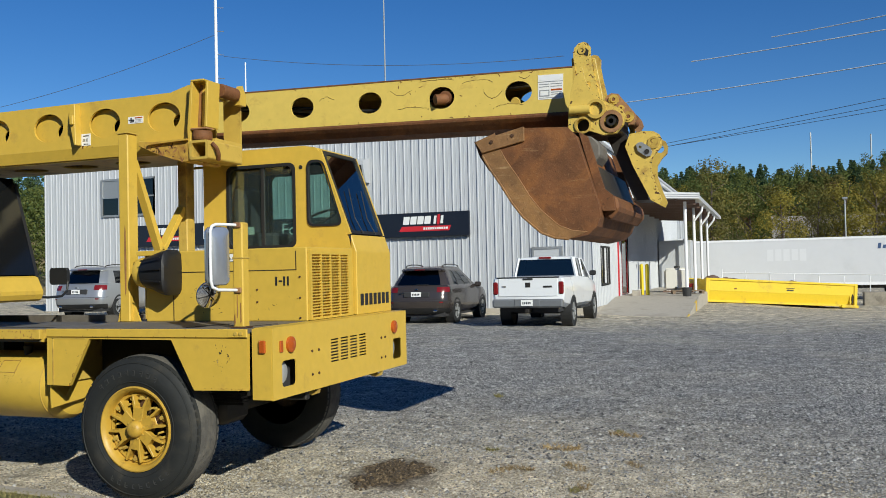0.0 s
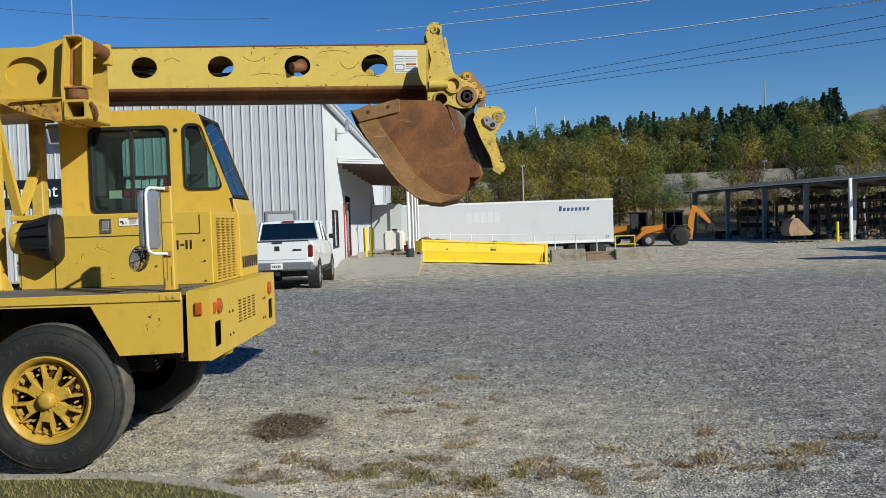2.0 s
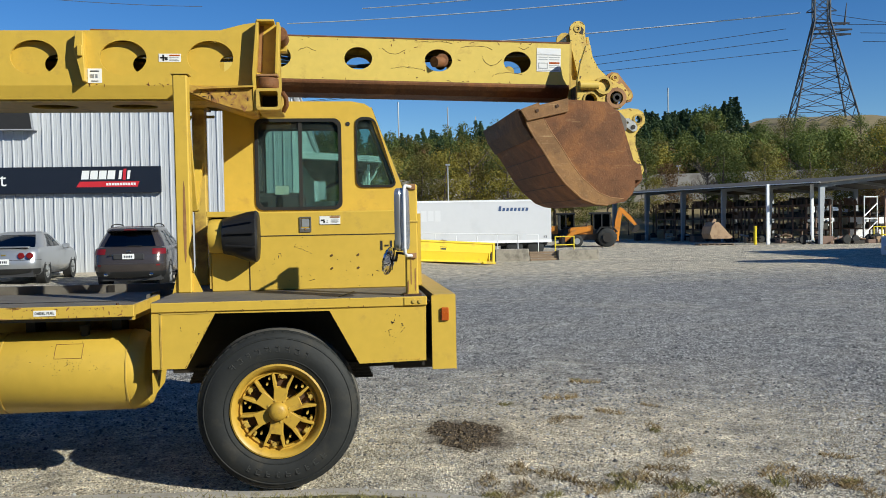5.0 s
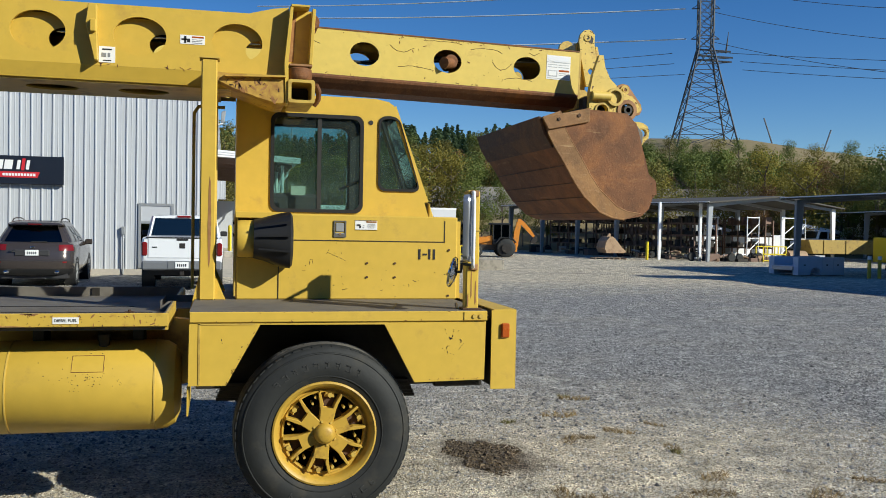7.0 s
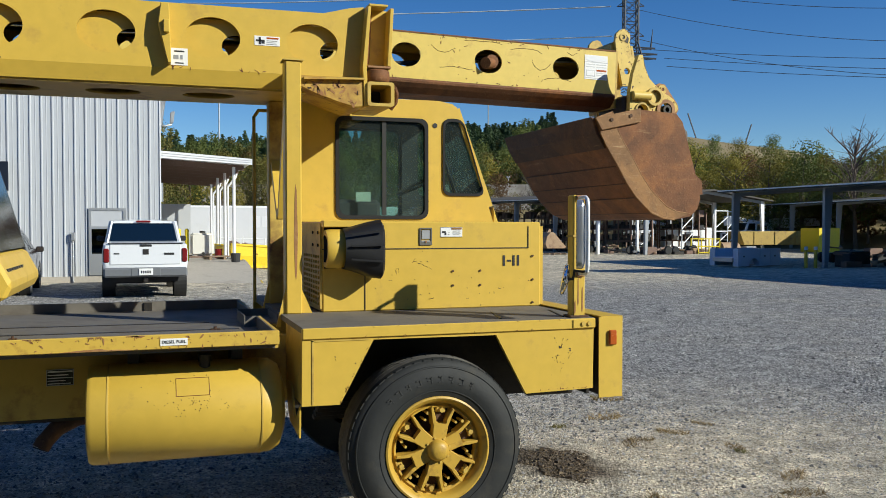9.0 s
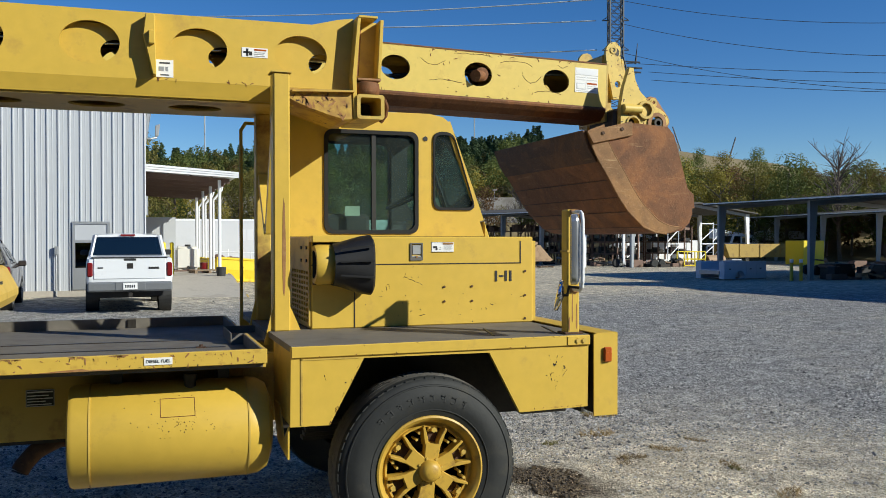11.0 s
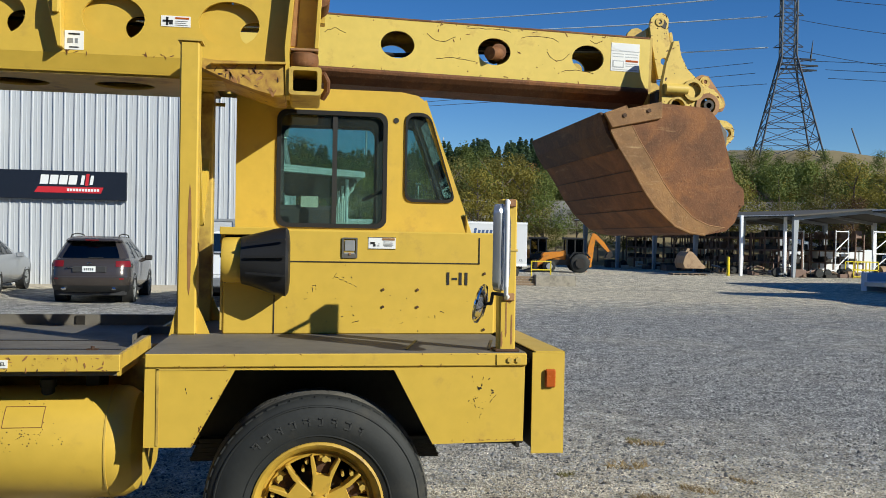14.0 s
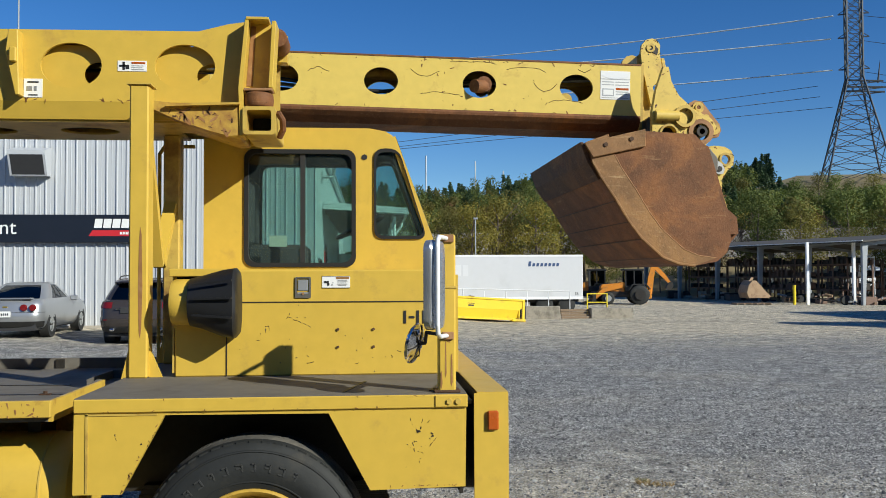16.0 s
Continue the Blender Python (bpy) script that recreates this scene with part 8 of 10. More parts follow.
solid("wall_infill", bm, SIDING, "ribbed infill panel under the canopy", "panel", "structure")

# side windows and door on the dock wall
for nm, y0, y1, z0, z1, lab in (("window_2", 30.3, 32.1, 0.98, 2.35, "narrow window with dark panes on the side wall"), ("door_2", 34.9, 36.3, 0.5, 2.75, "dark doorway onto the dock")):
    w = thing(nm, (-4.98, (y0 + y1) / 2, z0), lab, nm.split("_")[0], kind="structure")
    n = 3 if nm.startswith("window") else 1
    step_y = (y1 - y0) / n
    part("frame", plate(B(), [(y0, z0), (y1, z0), (y1, z1), (y0, z1)], [[(y0 + 0.05 + i * step_y, z0 + 0.06), (y0 - 0.05 + (i + 1) * step_y, z0 + 0.06), (y0 - 0.05 + (i + 1) * step_y, z1 - 0.06), (y0 + 0.05 + i * step_y, z1 - 0.06)] for i in range(n)], "x", -5.0, -4.95), BLACK if nm.startswith("window") else RED_LENS, w)
    for i in range(n):
        part("pane", box(B(), -4.985, -4.98, y0 + 0.05 + i * step_y, y0 - 0.05 + (i + 1) * step_y, z0 + 0.06, z1 - 0.06), GLASS_DARK if i != 1 else WHITE, w)
trim = solid("door_trim", box(B(), -4.96, -4.92, 33.9, 34.05, 0.45, 2.7), RED_INK, "red painted door trim", "trim", "structure")

# ---- rail, kerb blocks and steps in front of the trailer ----
rail = thing("pipe_rail", (1.0, 47.5, -0.3), "thin white pipe handrail", "railing")
for k in range(9):
    x = -1.8 + k * 1.15
    z0 = lot_height(x, 47.5)
    part("post", rod(B(), (x, 47.5, z0), (x, 47.5, z0 + 1.35), 0.025, 8), WHITE, rail)
part("top_bar", pipe(B(), [(-1.8, 47.5, 1.16), (7.4, 47.5, 0.88)], 0.025, 8), WHITE, rail)
yr = thing("safety_rail", (9.6, 48.5, -0.47), "yellow pipe safety rail by the trailer", "railing")
for x in (8.6, 9.7):
    part("post", rod(B(), (x, 48.5, -0.47), (x, 48.5, 0.75), 0.035, 8), YB, yr)
for z in (0.25, 0.72):
    part("bar", rod(B(), (8.6, 48.5, z), (9.7, 48.5, z), 0.03, 8), YB, yr)
OLD_CONCRETE = material("stained old concrete", (0.30, 0.27, 0.22), 0.9, spread=0.25, grain=9, bump=0.3, dirt=(0.14, 0.125, 0.10), dirt_amount=0.45, dirt_scale=2.5)
for x0, x1, h in ((4.6, 6.4, 0.62), (8.0, 10.2, 0.52)):
    solid("concrete_block", box(B(), x0, x1, 45.3, 45.9, -0.5, h - 0.45, 0.03), OLD_CONCRETE, "weathered concrete barrier block", "concrete block", group="barrier blocks")
for k in range(4):
    solid("timber", box(B(), 6.5, 8.0, 45.4 + 0.1 * k, 45.55 + 0.1 * k, -0.47 + 0.12 * k, -0.36 + 0.12 * k, 0.01), WOOD, "stacked old timber baulk", "timber", group="timber stack")


# ---- backhoe loaders ----
ORANGE = material("construction yellow-orange paint", (0.62, 0.22, 0.022), 0.45, spread=0.08, grain=12, bump=0.03, dirt=(0.3, 0.16, 0.05), dirt_amount=0.25)


CAB_GLASS = glass("dark loader glass", (0.05, 0.08, 0.085))


def backhoe(x, y, yaw, label, raised=True):
    z = lot_height(x, y)
    M = Matrix.Translation((x, y, z)) @ Matrix.Rotation(radians(yaw), 4, 'Z') 
    t = thing("backhoe_loader", (x, y, z), label, "backhoe", "backhoe loaders")

    def put(nm, bm, mat, lab="", smooth=False, parent=None):
        bm.transform(M)
        return part(nm, bm, mat, parent or t, lab, smooth)
    put("chassis", prism(B(), [(-1.6, 0.55), (2.0, 0.55), (2.0, 0.95), (-0.2, 1.15), (-1.6, 0.95)], "y", -0.4, 0.4, 0.03), STEEL_DARK)
    put("hood", prism(B(), [(0.25, 0.95), (2.0, 0.95), (2.05, 1.35), (1.9, 1.5), (0.25, 1.62)], "y", -0.42, 0.42, 0.04), ORANGE)
    put("cab_base", box(B(), -1.05, 0.25, -0.72, 0.72, 0.95, 1.35, 0.04), BLACK)
    put("cab_glass", box(B(), -1.0, 0.2, -0.68, 0.68, 1.35, 2.5), CAB_GLASS)
    put("seat", box(B(), -0.6, -0.1, -0.25, 0.25, 1.35, 2.0, 0.05), DARK)
    for cx, cy in ((-1.03, -0.7), (-1.03, 0.7), (0.22, -0.7), (0.22, 0.7), (-0.4, -0.7), (-0.4, 0.7)):
        put("cab_post", box(B(), cx - 0.04, cx + 0.04, cy - 0.03, cy + 0.03, 1.35, 2.52), BLACK)
    put("cab_roof", box(B(), -1.15, 0.4, -0.78, 0.78, 2.5, 2.66, 0.05), BLACK)
    for wx, r, w in ((-0.75, 0.72, 0.45), (1.55, 0.47, 0.3)):
        for s in (1, -1):
            bm = turned(B(), [(0.0, r * 0.5), (0.0, r * 0.9), (w * 0.15, r), (w * 0.9, r), (w, r * 0.9), (w, r * 0.5)], (wx, 0.62 if s > 0 else -0.62 - w, r), "y", 28)
            ty = put("tyre", bm, TYRE, smooth=True)
            bm = turned(B(), [(0.03, 0.0), (0.0, r * 0.2), (0.05, r * 0.48), (0.2, r * 0.5)], (wx, -0.64 - w if s < 0 else 0.55 + w, r), "y", 20)
            put("rim", bm, GREY_METAL if r < 0.5 else STEEL_DARK, parent=ty)
            put("fender", prism(B(), [(wx - 0.8, r + 0.45), (wx - 0.5, r + 0.82), (wx + 0.5, r + 0.82), (wx + 0.8, r + 0.4), (wx + 0.75, r + 0.36), (wx + 0.45, r + 0.75), (wx - 0.45, r + 0.75), (wx - 0.75, r + 0.4)], "y", 0.6 * s, (0.6 + w) * s), BLACK) if r > 0.5 else None
    for s in (0.55, -0.55):
        put("loader_arm", prism(B(), [(0.2, 1.5), (0.35, 1.68), (1.8, 1.3), (2.75, 0.45), (2.6, 0.2), (1.7, 0.95), (0.3, 1.3)], "y", s - 0.06, s + 0.06), ORANGE)
    put("loader_bucket", prism(B(), [(2.45, 0.1), (3.35, 0.05), (3.3, 0.12), (2.75, 0.3), (2.6, 0.95), (2.45, 0.95)], "y", -1.1, 1.1), STEEL_DARK)
    if raised:
        put("hoe_mast", box(B(), -1.75, -1.5, -0.25, 0.25, 0.4, 1.2, 0.04), ORANGE)
        put("hoe_boom", prism(B(), [(-1.5, 0.8), (-1.42, 1.1), (-1.52, 2.0), (-1.72, 2.75), (-1.95, 2.92), (-2.08, 2.75), (-1.96, 2.0), (-1.86, 1.2), (-1.8, 0.8)], "y", -0.13, 0.13), ORANGE)
        put("hoe_dipper", prism(B(), [(-1.75, 2.9), (-1.85, 3.02), (-2.1, 2.95), (-2.75, 2.3), (-3.2, 1.65), (-3.08, 1.52), (-2.55, 2.05), (-1.95, 2.68)], "y", -0.1, 0.1), ORANGE)
        put("hoe_bucket", prism(B(), [(-3.3, 1.7), (-3.35, 1.3), (-3.1, 1.05), (-2.8, 1.15), (-2.95, 1.5), (-3.1, 1.65)], "y", -0.3, 0.3), STEEL_DARK)
        put("hoe_ram", rod(B(), (-2.0, -0.16, 2.6), (-2.6, -0.16, 2.15), 0.05, 8), WHITE)
        put("hoe_ram", rod(B(), (-1.75, -0.18, 1.2), (-1.85, -0.18, 2.5), 0.06, 8), STEEL_DARK)
    put("stabiliser", prism(B(), [(-1.45, 0.9), (-1.3, 0.9), (-1.35, 0.05), (-1.6, 0.05)], "y", -1.05, -0.9), ORANGE)
    return t


backhoe(16.0, 65.8, 172, "orange and black backhoe loader parked by the trailer")
backhoe(14.1, 69.0, 165, "orange backhoe loader with black cab behind another", False)

# ---- service body, bollards and shed contents ----
PALE_BLUE = material("faded white-blue truck body paint", (0.50, 0.57, 0.66), 0.45, spread=0.05, grain=10, bump=0.03)
sb = thing("service_body", (26.6, 41.4, -0.47), "faded white truck service body set down on the ground", "truck body")
SM = Matrix.Translation((25.0, 40.6, -0.47)) @ Matrix.Rotation(radians(14), 4, 'Z')


def sput(nm, bm, mat):
    bm.transform(SM)
    return part(nm, bm, mat, sb)


sput("side_locker", plate(B(), [(0.0, 0.05), (3.6, 0.05), (3.6, 1.0), (0.0, 1.0)], [[(1.35 + 0.42 * math.cos(radians(a)), 0.06 + 0.42 * math.sin(radians(a))) for a in range(0, 181, 15)]], "y", 0.0, 0.35), PALE_BLUE)
sput("side_locker", box(B(), 0.0, 3.6, 1.6, 1.95, 0.05, 1.0), PALE_BLUE)
sput("bed_floor", box(B(), 0.02, 3.6, 0.35, 1.6, 0.45, 0.55), PALE_BLUE)
sput("rear_sill", box(B(), -0.1, 0.0, 0.3, 1.65, 0.3, 0.5), GREY_METAL)
for x0, x1 in ((0.1, 0.85), (1.85, 2.65), (2.72, 3.5)):
    sput("locker_door", box(B(), x0, x1, -0.015, -0.001, 0.2, 0.92), PALE_BLUE)
    sput("locker_handle", box(B(), x0 + 0.3, x0 + 0.42, -0.03, -0.016, 0.55, 0.62), BLACK)
for x, y in ((26.9, 37.6), (27.25, 37.3), (30.2, 31.5)):
    b = solid("bollard", rod(B(), (x, y, -0.5), (x, y, 0.55), 0.09, 12), HAZ_Y, "weathered yellow bollard by the shed column", "bollard", group="shed bollards")
    part("cap", rod(B(), (x, y, 0.55), (x, y, 0.72), 0.095, 12), WHITE, b)
solid("bollard", rod(B(), (27.4, 62.6, -0.5), (27.4, 62.6, 0.95), 0.11, 12), YB, "yellow bollard at the shed corner", "bollard", group="shed bollards")

TAN = material("faded tan machine paint", (0.36, 0.24, 0.14), 0.7, spread=0.15, grain=6, bump=0.1, dirt=(0.18, 0.10, 0.06), dirt_amount=0.35)
lb = thing("loader_bucket", (25.3, 63.9, -0.47), "large tan machine bucket standing on a pallet", "bucket")
part("shell", prism(B(), [(24.25, 0.0), (25.75, 0.0), (25.95, 0.12), (25.55, 0.48), (25.15, 0.95), (24.85, 1.28), (24.55, 1.30), (24.25, 0.95), (24.1, 0.4)], "y", 63.2, 64.8, 0.03), TAN, lb)
part("ear", prism(B(), [(24.4, 1.25), (24.7, 1.2), (24.75, 1.5), (24.6, 1.55)], "y", 63.5, 63.6), TAN, lb)
pallet(25.2, 63.3, -0.47, 5)
pallet(23.9, 63.6, -0.47, 0)


def rack(x, y, yaw, length, label):
    z = lot_height(x, y)
    M = Matrix.Translation((x, y, z)) @ Matrix.Rotation(radians(yaw), 4, 'Z')
    t = thing("storage_rack", (x, y, z), label, "rack", "storage racks")

    def put(nm, bm, mat):
        bm.transform(M)
        part(nm, bm, mat, t)
    n = int(length / 1.4)
    for k in range(n + 1):
        for d in (0.0, 1.0):
            put("upright", box(B(), k * 1.4 - 0.05, k * 1.4 + 0.05, d - 0.05, d + 0.05, 0, 3.4), RUSTY_STEEL)
    for zz in (0.9, 1.9, 2.9):
        for d in (0.0, 1.0):
            put("beam", box(B(), 0, n * 1.4, d - 0.03, d + 0.03, zz, zz + 0.11), RUSTY_STEEL)
        bm = B()
        for k in range(n):
            for j in range(3):
                if random.random() < 0.75:
                    w, h = random.uniform(0.2, 0.42), random.uniform(0.15, 0.6)
                    xx = k * 1.4 + 0.1 + j * 0.43
                    box(bm, xx, xx + w, 0.1, 0.9, zz + 0.115, zz + 0.115 + h)
        bm.transform(M)
        ob = part("stored_load", bm, random.choice((STEEL_DARK, DARK, RUSTY_STEEL)), t)
        ob["kind"] = "stuff"


random.seed(5)
for k in range(4):
    u, v = 3.0 + k * 5.2, 4.5
    p = s1(u, v, 0)
    rack(p[0], p[1], 109, 4.4, "rusty pallet rack crammed with machine parts")
    p = s1(u - 1.0, 10.5, 0)
    rack(p[0], p[1], 109, 4.4, "rusty pallet rack crammed with machine parts")


def scrap(x, y, n, spread_, hmax, label, mats):
    t = thing("scrap_pile", (x, y, lot_height(x, y)), label, "scrap", "scrap piles")
    for k in range(n):
        px, py = x + random.uniform(-spread_, spread_), y + random.uniform(-spread_ * 0.5, spread_ * 0.5)
        z0 = lot_height(px, py)
        c = random.random()
        bm = B()
        if c < 0.4:
            a = random.uniform(0, 3.14)
            l = random.uniform(0.5, 1.4)
            z = z0 + random.uniform(0.06, hmax)
            rod(bm, (px - l / 2 * math.cos(a), py - l / 2 * math.sin(a), z), (px + l / 2 * math.cos(a), py + l / 2 * math.sin(a), z + random.uniform(-0.05, 0.2)), random.uniform(0.04, 0.1), 8)
            nm = "pipe_length"
        elif c < 0.75:
            w, d, h = random.uniform(0.2, 0.7), random.uniform(0.2, 0.6), random.uniform(0.15, hmax)
            box(bm, px - w, px + w, py - d, py + d, z0, z0 + h, 0.02)
            nm = "machine_part"
        else:
            r = random.uniform(0.2, 0.38)
            turned(bm, [(0, r * 0.5), (0, r * 0.9), (0.05, r), (0.2, r), (0.25, r * 0.9), (0.25, r * 0.5)], (px, py, z0 + r), "y", 16)
            nm = "old_tyre"
        part(nm, bm, random.choice(mats) if nm != "old_tyre" else TYRE, t)


S_MATS = (RUSTY_STEEL, STEEL_DARK, TAN, DARK, GREY_METAL)
for u, v in ((1.0, 1.0), (3.5, 1.8), (6.5, 1.5), (9.5, 1.6), (13.0, 1.5), (17.0, 1.6), (21.0, 1.4)):
    p = s1(u, v, 0)
    scrap(p[0], p[1], 13, 1.6, 0.7, "heap of scrap machine parts on the shed floor", S_MATS)
for x, y in ((33.4, 60.9), (36.0, 61.5), (38.6, 61.0), (41.5, 62.0)):
    scrap(x, y, 12, 1.2, 0.6, "scrap and pipe lengths beside the shed", S_MATS)
for x, y in ((31.0, 37.5), (34.5, 38.5), (38.0, 37.8), (36.0, 44.0), (41.0, 46.0)):
    scrap(x, y, 12, 1.8, 0.9, "dark machine parts under the open shed", (STEEL_DARK, DARK, RUSTY_STEEL, TAN))


def scaffold(x, y, yaw):
    z = lot_height(x, y)
    M = Matrix.Translation((x, y, z)) @ Matrix.Rotation(radians(yaw), 4, 'Z')
    t = thing("scaffold_frame", (x, y, z), "galvanised scaffold frame standing upright", "scaffold", "scaffold frames")
    for a, b in (((0, 0, 0), (0, 0, 3.6)), ((1.5, 0, 0), (1.5, 0, 3.6)), ((0, 0, 0.6), (1.5, 0, 1.6)), ((0, 0, 2.0), (1.5, 0, 3.0)), ((0, 0, 1.8), (1.5, 0, 1.8)), ((0, 0, 3.5), (1.5, 0, 3.5))):
        bm = rod(B(), a, b, 0.045, 8)
        bm.transform(M)
        part("tube", bm, WHITE, t)


for x, y, a in ((37.0, 64.0, 20), (39.5, 63.0, 10), (43.0, 66.0, 25), (34.6, 66.5, 15)):
    scaffold(x, y, a)
cage = thing("lifting_cage", (37.2, 61.0, -0.47), "yellow steel work cage on the ground", "cage")
for a in (0, 1.0, 2.0):
    for b in (0, 1.0):
        part("post", box(B(), 36.2 + a, 36.27 + a, 60.5 + b, 60.57 + b, -0.47, 0.75), YB, cage)
for z in (-0.4, 0.1, 0.7):
    for b in (0, 1.0):
        part("bar", box(B(), 36.2, 38.27, 60.5 + b, 60.56 + b, z, z + 0.07), YB, cage)
solid("steel_tank", rod(B(), (38.6, 61.0, -0.1), (40.2, 61.0, -0.1), 0.55, 20), TAN, "tan steel drum lying beside the cage", "drum", smooth=True)
MUSTARD = material("mustard skip paint", (0.40, 0.27, 0.06), 0.6, spread=0.15, grain=6, bump=0.1, dirt=(0.18, 0.10, 0.04), dirt_amount=0.3)
skip = thing("waste_skip", (47.5, 66.0, -0.47), "mustard steel skip behind the posts", "skip")
part("tub", prism(B(), [(44.0, 0.1), (50.5, 0.1), (51.0, 1.3), (43.5, 1.3)], "y", 65.0, 67.0, 0.03), MUSTARD, skip)
for x in (45.0, 47.2, 49.4):
    part("rib", box(B(), x, x + 0.12, 64.94, 65.0, 0.1, 1.28), MUSTARD, skip)


def work_truck(x, y, yaw, label):
    z = lot_height(x, y) + (hill_height(x, y) if y > 60 else 0)
    M = Matrix.Translation((x, y, z)) @ Matrix.Rotation(radians(yaw), 4, 'Z')
    t = thing("utility_truck", (x, y, z), label, "truck", "utility trucks")

    def put(nm, bm, mat):
        bm.transform(M)
        part(nm, bm, mat, t)
    put("hood", prism(B(), [(2.2, 0.7), (3.7, 0.7), (3.75, 1.45), (2.4, 1.75), (2.2, 1.75)], "y", -1.0, 1.0, 0.05), WHITE)
    put("cab", prism(B(), [(0.6, 0.7), (2.3, 0.7), (2.3, 1.75), (1.9, 2.6), (0.6, 2.65)], "y", -1.1, 1.1, 0.05), WHITE)
    put("side_window", prism(B(), [(0.9, 1.75), (2.05, 1.75), (1.8, 2.45), (0.9, 2.45)], "y", -1.115, 1.115), GLASS_DARK)
    put("windscreen", prism(B(), [(2.28, 1.78), (2.33, 1.78), (1.98, 2.5), (1.93, 2.5)], "y", -0.95, 0.95), GLASS_DARK)
    put("grille", box(B(), 3.72, 3.78, -0.6, 0.6, 0.8, 1.35), BLACK)
    put("service_box", box(B(), -3.6, 0.4, -1.15, 1.15, 0.9, 1.75, 0.03), WHITE)
    put("frame", box(B(), -3.6, 3.6, -0.4, 0.4, 0.5, 0.8), STEEL_DARK)
    put("lift_boom", beam(B(), (-2.6, 0, 2.3), (3.4, 0, 3.1), 0.25, 0.3), WHITE)
    put("lift_post", box(B(), -2.8, -2.4, -0.25, 0.25, 1.7, 2.4), WHITE)
    put("lift_bucket", box(B(), 3.2, 3.9, -0.4, 0.4, 2.2, 3.2, 0.05), WHITE)
    for wx in (-2.2, 2.9):
        for s in (-1.15, 0.85):
            put("tyre", turned(B(), [(0, 0.2), (0, 0.45), (0.04, 0.5), (0.26, 0.5), (0.3, 0.45), (0.3, 0.2)], (wx, s, 0.5), "y", 22), TYRE)


work_truck(46.5, 84.0, 200, "white utility lift truck parked behind the sheds")
work_truck(55.0, 78.0, 190, "white utility lift truck beyond the open shed")
work_truck(62.5, 80.0, 165, "white utility lift truck beyond the open shed")
work_truck(51.0, 92.0, 10, "white utility lift truck parked behind the sheds")
for x, y, w, m, lab in ((40.5, 72.0, 3.0, WHITE, "white storage container behind the shed"), (44.5, 74.0, 2.6, WHITE, "white storage box behind the shed"), (48.0, 60.5, 2.2, YB, "yellow steel bin behind the posts")):
    c = solid("storage_box", box(B(), x, x + w, y, y + 2.2, -0.45, 1.6, 0.03), m, lab, "container")
    part("door_bar", box(B(), x + w * 0.48, x + w * 0.52, y - 0.03, y, -0.3, 1.5), GREY_METAL, c)

# long pale retaining wall on the hillside
WALLM = material("pale weathered concrete wall", (0.42, 0.39, 0.35), 0.9, spread=0.15, grain=3, bump=0.1, dirt=(0.22, 0.19, 0.15), dirt_amount=0.5, dirt_scale=0.4)
hw = thing("retaining_wall", (30, 110, 4), "pale concrete retaining wall along the hillside road", "wall", kind="structure")
for k in range(26):
    a0, a1 = 2 + k * 1.9, 2 + (k + 1) * 1.9 - 0.03
    r = 113.0
    q = []
    for a in (a0, a1):
        x, y = -3 + r * math.sin(radians(a)), r * math.cos(radians(a))
        q.append((x, y, ground_height(x, y)))
    bm = B()
    lo = [bm.verts.new((x + dx, y + dy, z + h)) for (x, y, z) in q for dx, dy in ((0, 0),) for h in (-1.0, 3.2)]
    hi = [bm.verts.new((x + 0.3, y + 0.6, z + h)) for (x, y, z) in q for h in (-1.0, 3.2)]
    bm.faces.new((lo[0], lo[2], lo[3], lo[1]))
    bm.faces.new((hi[0], hi[1], hi[3], hi[2]))
    bm.faces.new((lo[1], lo[3], hi[3], hi[1]))
    bm.faces.new((lo[0], lo[1], hi[1], hi[0]))
    bm.faces.new((lo[2], hi[2], hi[3], lo[3]))
    part("panel", bm, WALLM, hw)

# ---- transmission tower, lines and masts ----
TOWER_STEEL = material("weathered lattice steel", (0.075, 0.08, 0.09), 0.6, metal=0.5, spread=0.1, grain=5, bump=0.0)
TR, TAZ = 176.0, 29.7
tx, ty = -3 + TR * math.sin(radians(TAZ)), TR * math.cos(radians(TAZ))
tz = 19.0
tower = thing("transmission_tower", (tx, ty, tz), "tall dark steel lattice power tower on the hill", "power tower")
ca, sa = math.cos(radians(-20)), math.sin(radians(-20))


def tw(u, v, z):
    return (tx + u * ca - v * sa, ty + u * sa + v * ca, tz + z)


KNEE, CROWN = 18.0, 32.9


def half(z):
    return 5.3 - (5.3 - 1.35) * (z / KNEE) if z < KNEE else 1.3


levels = [-1.5, 2.0, 5.2, 8.2, 11.0, 13.5, KNEE] + [KNEE + (CROWN - KNEE) * k / 7 for k in range(1, 8)]
for sx_, sy_ in ((1, 1), (1, -1), (-1, 1), (-1, -1)):
    for z0, z1 in ((-1.5, KNEE), (KNEE, CROWN)):
        part("leg", beam(B(), tw(sx_ * half(z0), sy_ * half(z0), z0), tw(sx_ * half(z1), sy_ * half(z1), z1), 0.24, 0.24), TOWER_STEEL, tower)
    part("peak_strut", beam(B(), tw(sx_ * 1.3, sy_ * 1.3, CROWN), tw(0, 0, CROWN + 2.6), 0.14, 0.14), TOWER_STEEL, tower)
